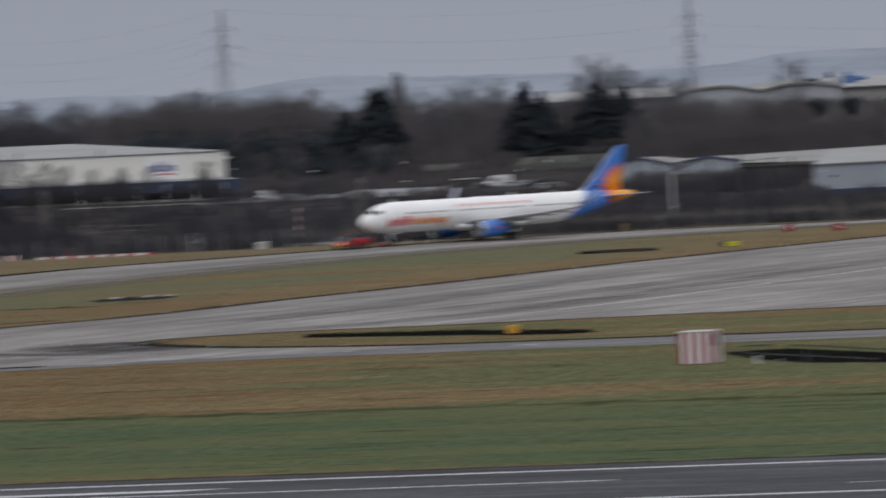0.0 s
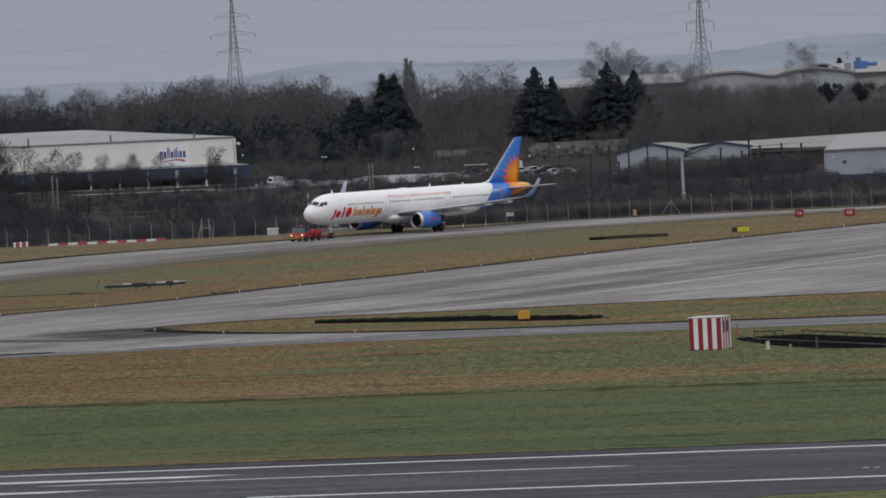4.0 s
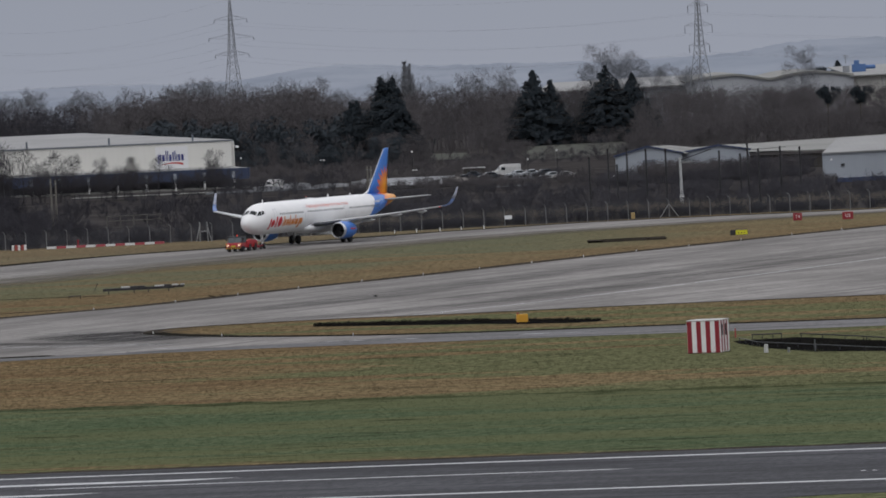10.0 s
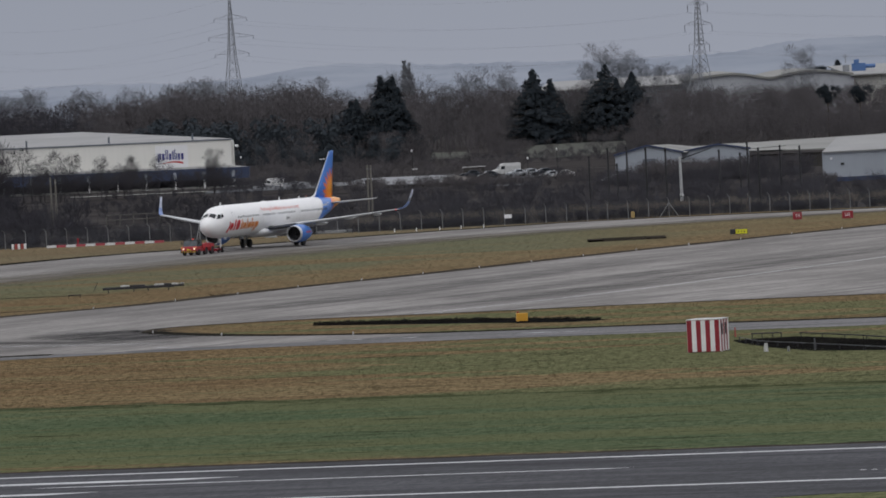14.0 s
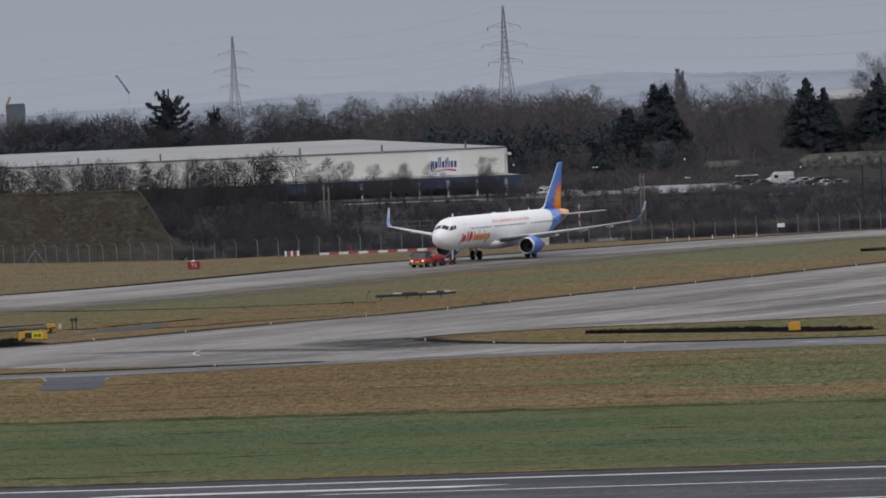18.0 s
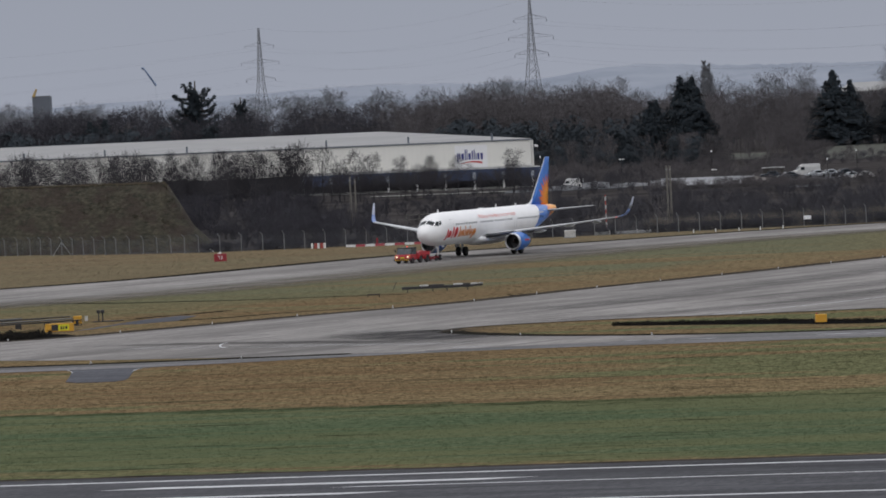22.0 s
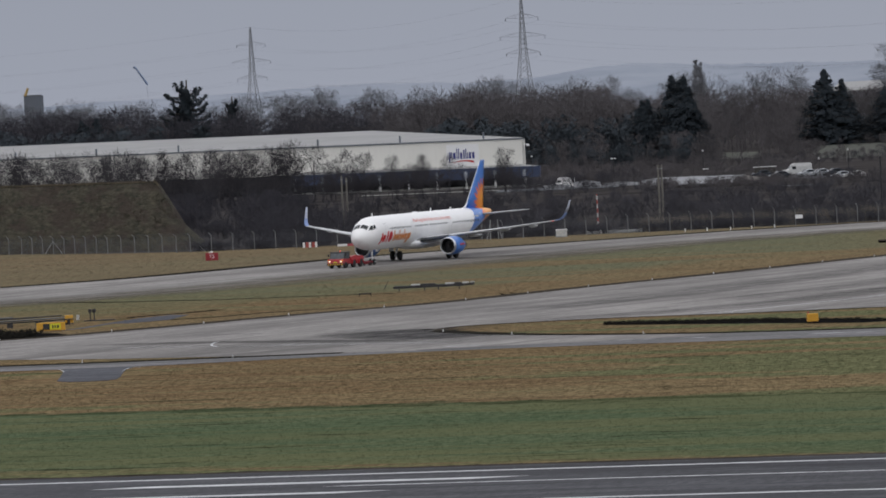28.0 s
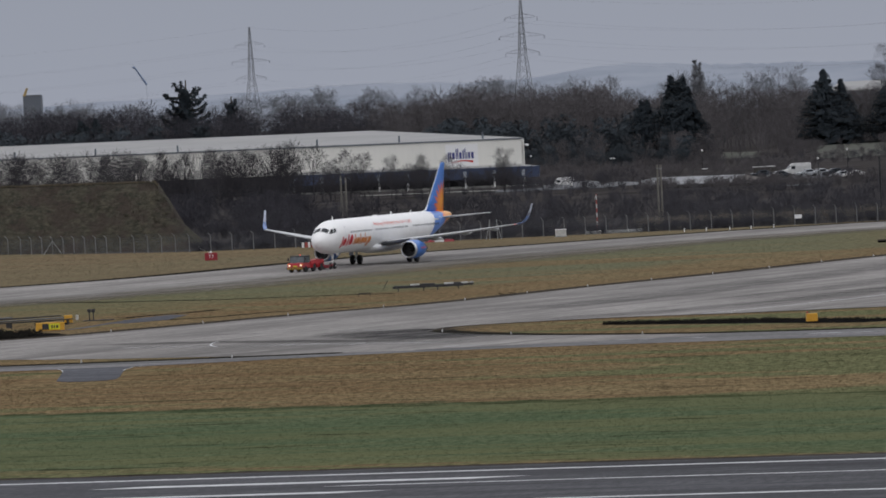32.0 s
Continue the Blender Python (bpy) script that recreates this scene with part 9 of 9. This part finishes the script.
    for x, r in ((1.95, 0.38), (-0.1, 0.48), (-1.95, 0.48)):
        for s in (-1, 1):
            wheels.append((wheel(r, 0.34, t, (x, s * (0.94 if r < 0.4 else 0.98), r)), (x, s * (0.94 if r < 0.4 else 0.98), r)))
    return t, wheels


TUG, TUG_WHEELS = tug()


def tow_bar():
    b = thing("tow_bar", pose(0, 0, 0), "red steel tow bar with small wheels", "tow bar")
    red = M_RED
    part("shaft", tube((0.35, 0, 0.45), (4.5, 0, 0.52), 0.09, 0.09, 8), red, b)
    part("head", box(0.15, -0.28, 0.32, 0.6, 0.28, 0.55, 0.04), red, b)
    part("axle_frame", box(1.2, -0.3, 0.2, 1.7, 0.3, 0.42, 0.03), red, b)
    for s in (-1, 1):
        w = part("wheel", lathe([(-0.07, 0.08), (-0.06, 0.2), (0.06, 0.2), (0.07, 0.08)], 12, "Y", (1.45, s * 0.38, 0.2)), M_BLACK, b)
    return b


TOWBAR = tow_bar()


def bird(name, span, label):
    """A bird: body, head, beak, tail, two wings that beat (x forward)."""
    black = M_CROW
    o = thing(name, pose(0, 0, 0), label, "bird")
    k = span / 0.95
    part("body", lathe([(-0.20 * k, 0.02 * k), (-0.12 * k, 0.055 * k), (0.0, 0.075 * k), (0.10 * k, 0.06 * k), (0.17 * k, 0.035 * k), (0.2 * k, 0.01 * k)], 12, "X"), black, o, smooth=True)
    part("head", lathe([(0.14 * k, 0.02 * k), (0.18 * k, 0.042 * k), (0.23 * k, 0.036 * k), (0.26 * k, 0.012 * k)], 10, "X", (0, 0, 0.015 * k)), black, o, smooth=True)
    part("beak", lathe([(0.25 * k, 0.014 * k), (0.31 * k, 0.003 * k)], 6, "X", (0, 0, 0.012 * k)), black, o)
    part("tail", loft([[(-0.16 * k, -0.035 * k, 0.008 * k), (-0.16 * k, 0.035 * k, 0.008 * k), (-0.16 * k, 0.035 * k, -0.005 * k), (-0.16 * k, -0.035 * k, -0.005 * k)], [(-0.36 * k, -0.085 * k, 0.003 * k), (-0.36 * k, 0.085 * k, 0.003 * k), (-0.36 * k, 0.085 * k, -0.003 * k), (-0.36 * k, -0.085 * k, -0.003 * k)]]), black, o)
    wings = []
    for s in (1, -1):
        rows = ((0.0, 0.11, -0.13, 0.012), (0.12, 0.14, -0.15, 0.012), (0.26, 0.12, -0.17, 0.009), (0.37, 0.075, -0.18, 0.006), (0.44, 0.01, -0.17, 0.003))
        rings = [[(f * k, s * y * k, th * k), (b * k, s * y * k, th * k * 0.4), (b * k, s * y * k, -th * k * 0.4), (f * k, s * y * k, -th * k)] for y, f, b, th in rows]
        w = part("wing", loft(rings), black, o, "", pose(0, s * 0.04 * k, 0.03 * k))
        for i in range(5):
            y0 = 0.40 + 0.016 * i
            part("feather", loft([[((0.0 - 0.035 * i) * k, s * y0 * k, 0.003 * k), ((-0.03 - 0.035 * i) * k, s * y0 * k, 0.003 * k), ((-0.03 - 0.035 * i) * k, s * y0 * k, -0.002 * k), ((0.0 - 0.035 * i) * k, s * y0 * k, -0.002 * k)],
                                  [((-0.02 - 0.045 * i) * k, s * (y0 + 0.11 - 0.012 * i) * k, 0.001 * k), ((-0.035 - 0.045 * i) * k, s * (y0 + 0.11 - 0.012 * i) * k, 0.001 * k), ((-0.035 - 0.045 * i) * k, s * (y0 + 0.11 - 0.012 * i) * k, -0.001 * k), ((-0.02 - 0.045 * i) * k, s * (y0 + 0.11 - 0.012 * i) * k, -0.001 * k)]]), black, w)
        wings.append((w, s, k))
    return o, wings


M_CROW = plain("black_plumage", (0.005, 0.005, 0.006), 0.85, spec=0.25)
CROW, CROW_WINGS = bird("crow", 1.05, "black crow beating its wings over the grass")
GULL, GULL_WINGS = bird("small_bird", 0.6, "small dark bird flying far off")
# ---- what moves ----
# seconds, x, y of the main gear's middle, heading away from the line of sight
TOW = [(0.0, 8.46, 919.18, 58.69), (1.0, 5.15, 917.03, 55.02), (2.0, 2.13, 914.79, 51.1), (3.0, -0.84, 912.32, 47.35), (4.0, -3.63, 909.71, 43.29), (5.0, -6.15, 907.01, 39.25),
       (6.0, -8.45, 904.21, 35.53), (7.0, -10.63, 901.36, 32.31), (8.0, -12.57, 898.52, 29.81), (9.0, -14.43, 895.61, 27.53), (10.0, -16.15, 892.69, 25.83), (11.0, -17.74, 889.79, 24.41),
       (12.0, -19.25, 886.85, 23.39), (13.0, -20.74, 883.82, 22.59), (14.5, -22.81, 879.2, 22.0), (16.0, -24.77, 874.73, 21.2), (18.0, -27.25, 869.18, 20.75), (20.0, -29.69, 864.12, 20.7),
       (22.0, -32.08, 859.54, 20.53), (24.0, -34.33, 855.34, 20.4), (26.0, -36.54, 851.17, 20.1), (28.0, -38.76, 846.9, 19.9), (30.0, -40.96, 842.09, 19.65), (32.0, -43.12, 836.75, 19.26)]
BAR = [(0.0, 52), (1.0, 47.6), (2.0, 42.6), (3.0, 34.6), (4.0, 28.9), (6.0, 22.9), (9.0, 20.4), (11.0, 21.0), (13.0, 21.8), (16.0, 22.8), (18.0, 24.3), (20.0, 24), (22.0, 24), (24.0, 23.8), (26.0, 23.7), (28.0, 24), (30.0, 23.6), (32.0, 23.8)]
# by how much the tug has turned ahead of its bar
LEAD = [(0.0, 13), (2.0, 13), (3.0, 10), (4.0, 5), (6.0, 0.5), (9.0, 0), (32.0, 0)]


def between(rows, t):
    """Smooth reading of a table of times."""
    k = max(0, min(len(rows) - 2, sum(1 for r in rows if r[0] <= t) - 1))
    p0, p1, p2, p3 = rows[max(k - 1, 0)], rows[k], rows[k + 1], rows[min(k + 2, len(rows) - 1)]
    h = p2[0] - p1[0]
    u = (t - p1[0]) / h
    out = []
    for i in range(1, len(p1)):
        m1 = (p2[i] - p0[i]) / max(p2[0] - p0[0], 1e-6) * h
        m2 = (p3[i] - p1[i]) / max(p3[0] - p1[0], 1e-6) * h
        out.append((2 * u ** 3 - 3 * u ** 2 + 1) * p1[i] + (u ** 3 - 2 * u ** 2 + u) * m1 + (3 * u ** 2 - 2 * u ** 3) * p2[i] + (u ** 3 - u ** 2) * m2)
    return out


def nose_point(t, s=5.2):
    x, y, a = between(TOW, t)
    a = radians(a)
    d = AFT - s
    return x - math.sin(a) * d, y - math.cos(a) * d


def tug_place(t, bar=4.1, half=3.0):
    """The tug's middle and turn: at the end of the bar, itself turned a little further."""
    x, y = nose_point(t)
    b = between(BAR, t)[0]
    yaw = b - between(LEAD, t)[0]
    return x - math.sin(radians(b)) * bar - math.sin(radians(yaw)) * half, y - math.cos(radians(b)) * bar - math.cos(radians(yaw)) * half, yaw


def rolling(wheels, place, radius_pick, step):
    """Turns wheels by the way that their thing has gone."""
    n = int(round(32 / step))
    way, last, dist = [], None, 0.0
    for i in range(n + 1):
        p = place(i * step)
        if last:
            dist += math.hypot(p[0] - last[0], p[1] - last[1])
        last = p
        way.append((i * step, dist))
    for ob, at in wheels:
        r = at[2]
        rows = [(t, pose(*at) @ pose(0, 0, 0, 0, math.degrees(d / r) % 360, 0)) for t, d in way]
        walk(ob, rows)


# the crow's way: seconds, sideways, height
CROW_WAY = [(0.0, -60.0, 26.0), (14.0, -34.0, 20.5), (15.5, -16.8, 17.6), (16.0, -11.46, 18.10), (16.1, -10.50, 18.25), (16.2, -9.17, 18.34), (16.3, -7.99, 18.45), (16.4, -6.88, 18.54), (16.5, -5.85, 18.56), (16.6, -4.95, 18.46), (16.7, -4.1, 18.33), (16.8, -3.2, 18.3),
            (16.9, -2.3, 18.15), (17.0, -1.56, 17.85), (17.1, -0.84, 17.58), (17.2, -0.1, 17.40), (17.3, 0.5, 17.06), (17.4, 1.0, 16.75), (17.5, 1.35, 16.55), (18.5, 5.5, 14.8), (21.0, 14.0, 12.0), (32.0, 60.0, 12.0)]
# seconds, port and starboard wing upward from level
BEAT = [(0.0, 10, 10), (15.9, -15, -15), (16.0, -50, -34), (16.1, 32, 32), (16.2, 2, 2), (16.3, -32, -32), (16.4, -44, -26), (16.5, 42, 5), (16.6, 10, -12), (16.7, -30, -50), (16.8, 0, -10), (16.9, 36, -10), (17.0, 0, -38), (17.1, -50, -60), (17.2, 44, 30),
        (17.3, 18, -14), (17.4, 4, -28), (17.5, -30, -45), (17.6, 25, 25), (18.0, -20, -20), (32.0, 5, 5)]
BIRD_WAY = [(0.0, 60.0, 420.0, 16.0), (11.0, -12.0, 560.0, 3.0), (13.0, -20.4, 590.0, 1.2), (16.0, 8.6, 500.0, 36.5), (17.0, -20.2, 500.0, 36.7), (19.0, -10.3, 500.0, 39.5), (23.0, -46.8, 500.0, 38.4), (26.0, -90.0, 520.0, 40.0), (32.0, -190.0, 560.0, 48.0)]


def motions():
    walk(AIRLINER, [(t, pose(x, y, 0.03, 0, 0, -90 - a)) for t, x, y, a in TOW])
    rolling(AIR_WHEELS[:4], lambda t: between(TOW, t)[:2], None, 0.2)
    rolling(AIR_WHEELS[4:], nose_point, None, 0.1)
    steps = [i * 0.5 for i in range(65)]
    rows, bars = [], []
    for t in steps:
        x, y, yaw = tug_place(t)
        rows.append((t, pose(x, y, 0.03, 0, 0, -90 - yaw)))
        nx, ny = nose_point(t)
        bars.append((t, pose(nx, ny, 0.03, 0, 0, -90 - between(BAR, t)[0])))
    walk(TUG, rows)
    walk(TOWBAR, bars)
    rolling(TUG_WHEELS, lambda t: tug_place(t)[:2], None, 0.2)
    walk(CROW, [(t, pose(x * 0.88, 83, 22.03 - (22.03 - z) * 0.88, 0, -24, -62)) for t, x, z in CROW_WAY])
    for w, s, k in CROW_WINGS:
        walk(w, [(t, pose(0, s * 0.04 * k, 0.03 * k, s * (a if s > 0 else b), 0, 0)) for t, a, b in BEAT])
    walk(GULL, [(t, pose(x, y, z, 0, 0, 170)) for t, x, y, z in BIRD_WAY])
    for w, s, k in GULL_WINGS:
        walk(w, [(i * 0.25, pose(0, s * 0.04 * k, 0.03 * k, s * (28 if i % 2 else -18), 0, 0)) for i in range(129)])


motions()
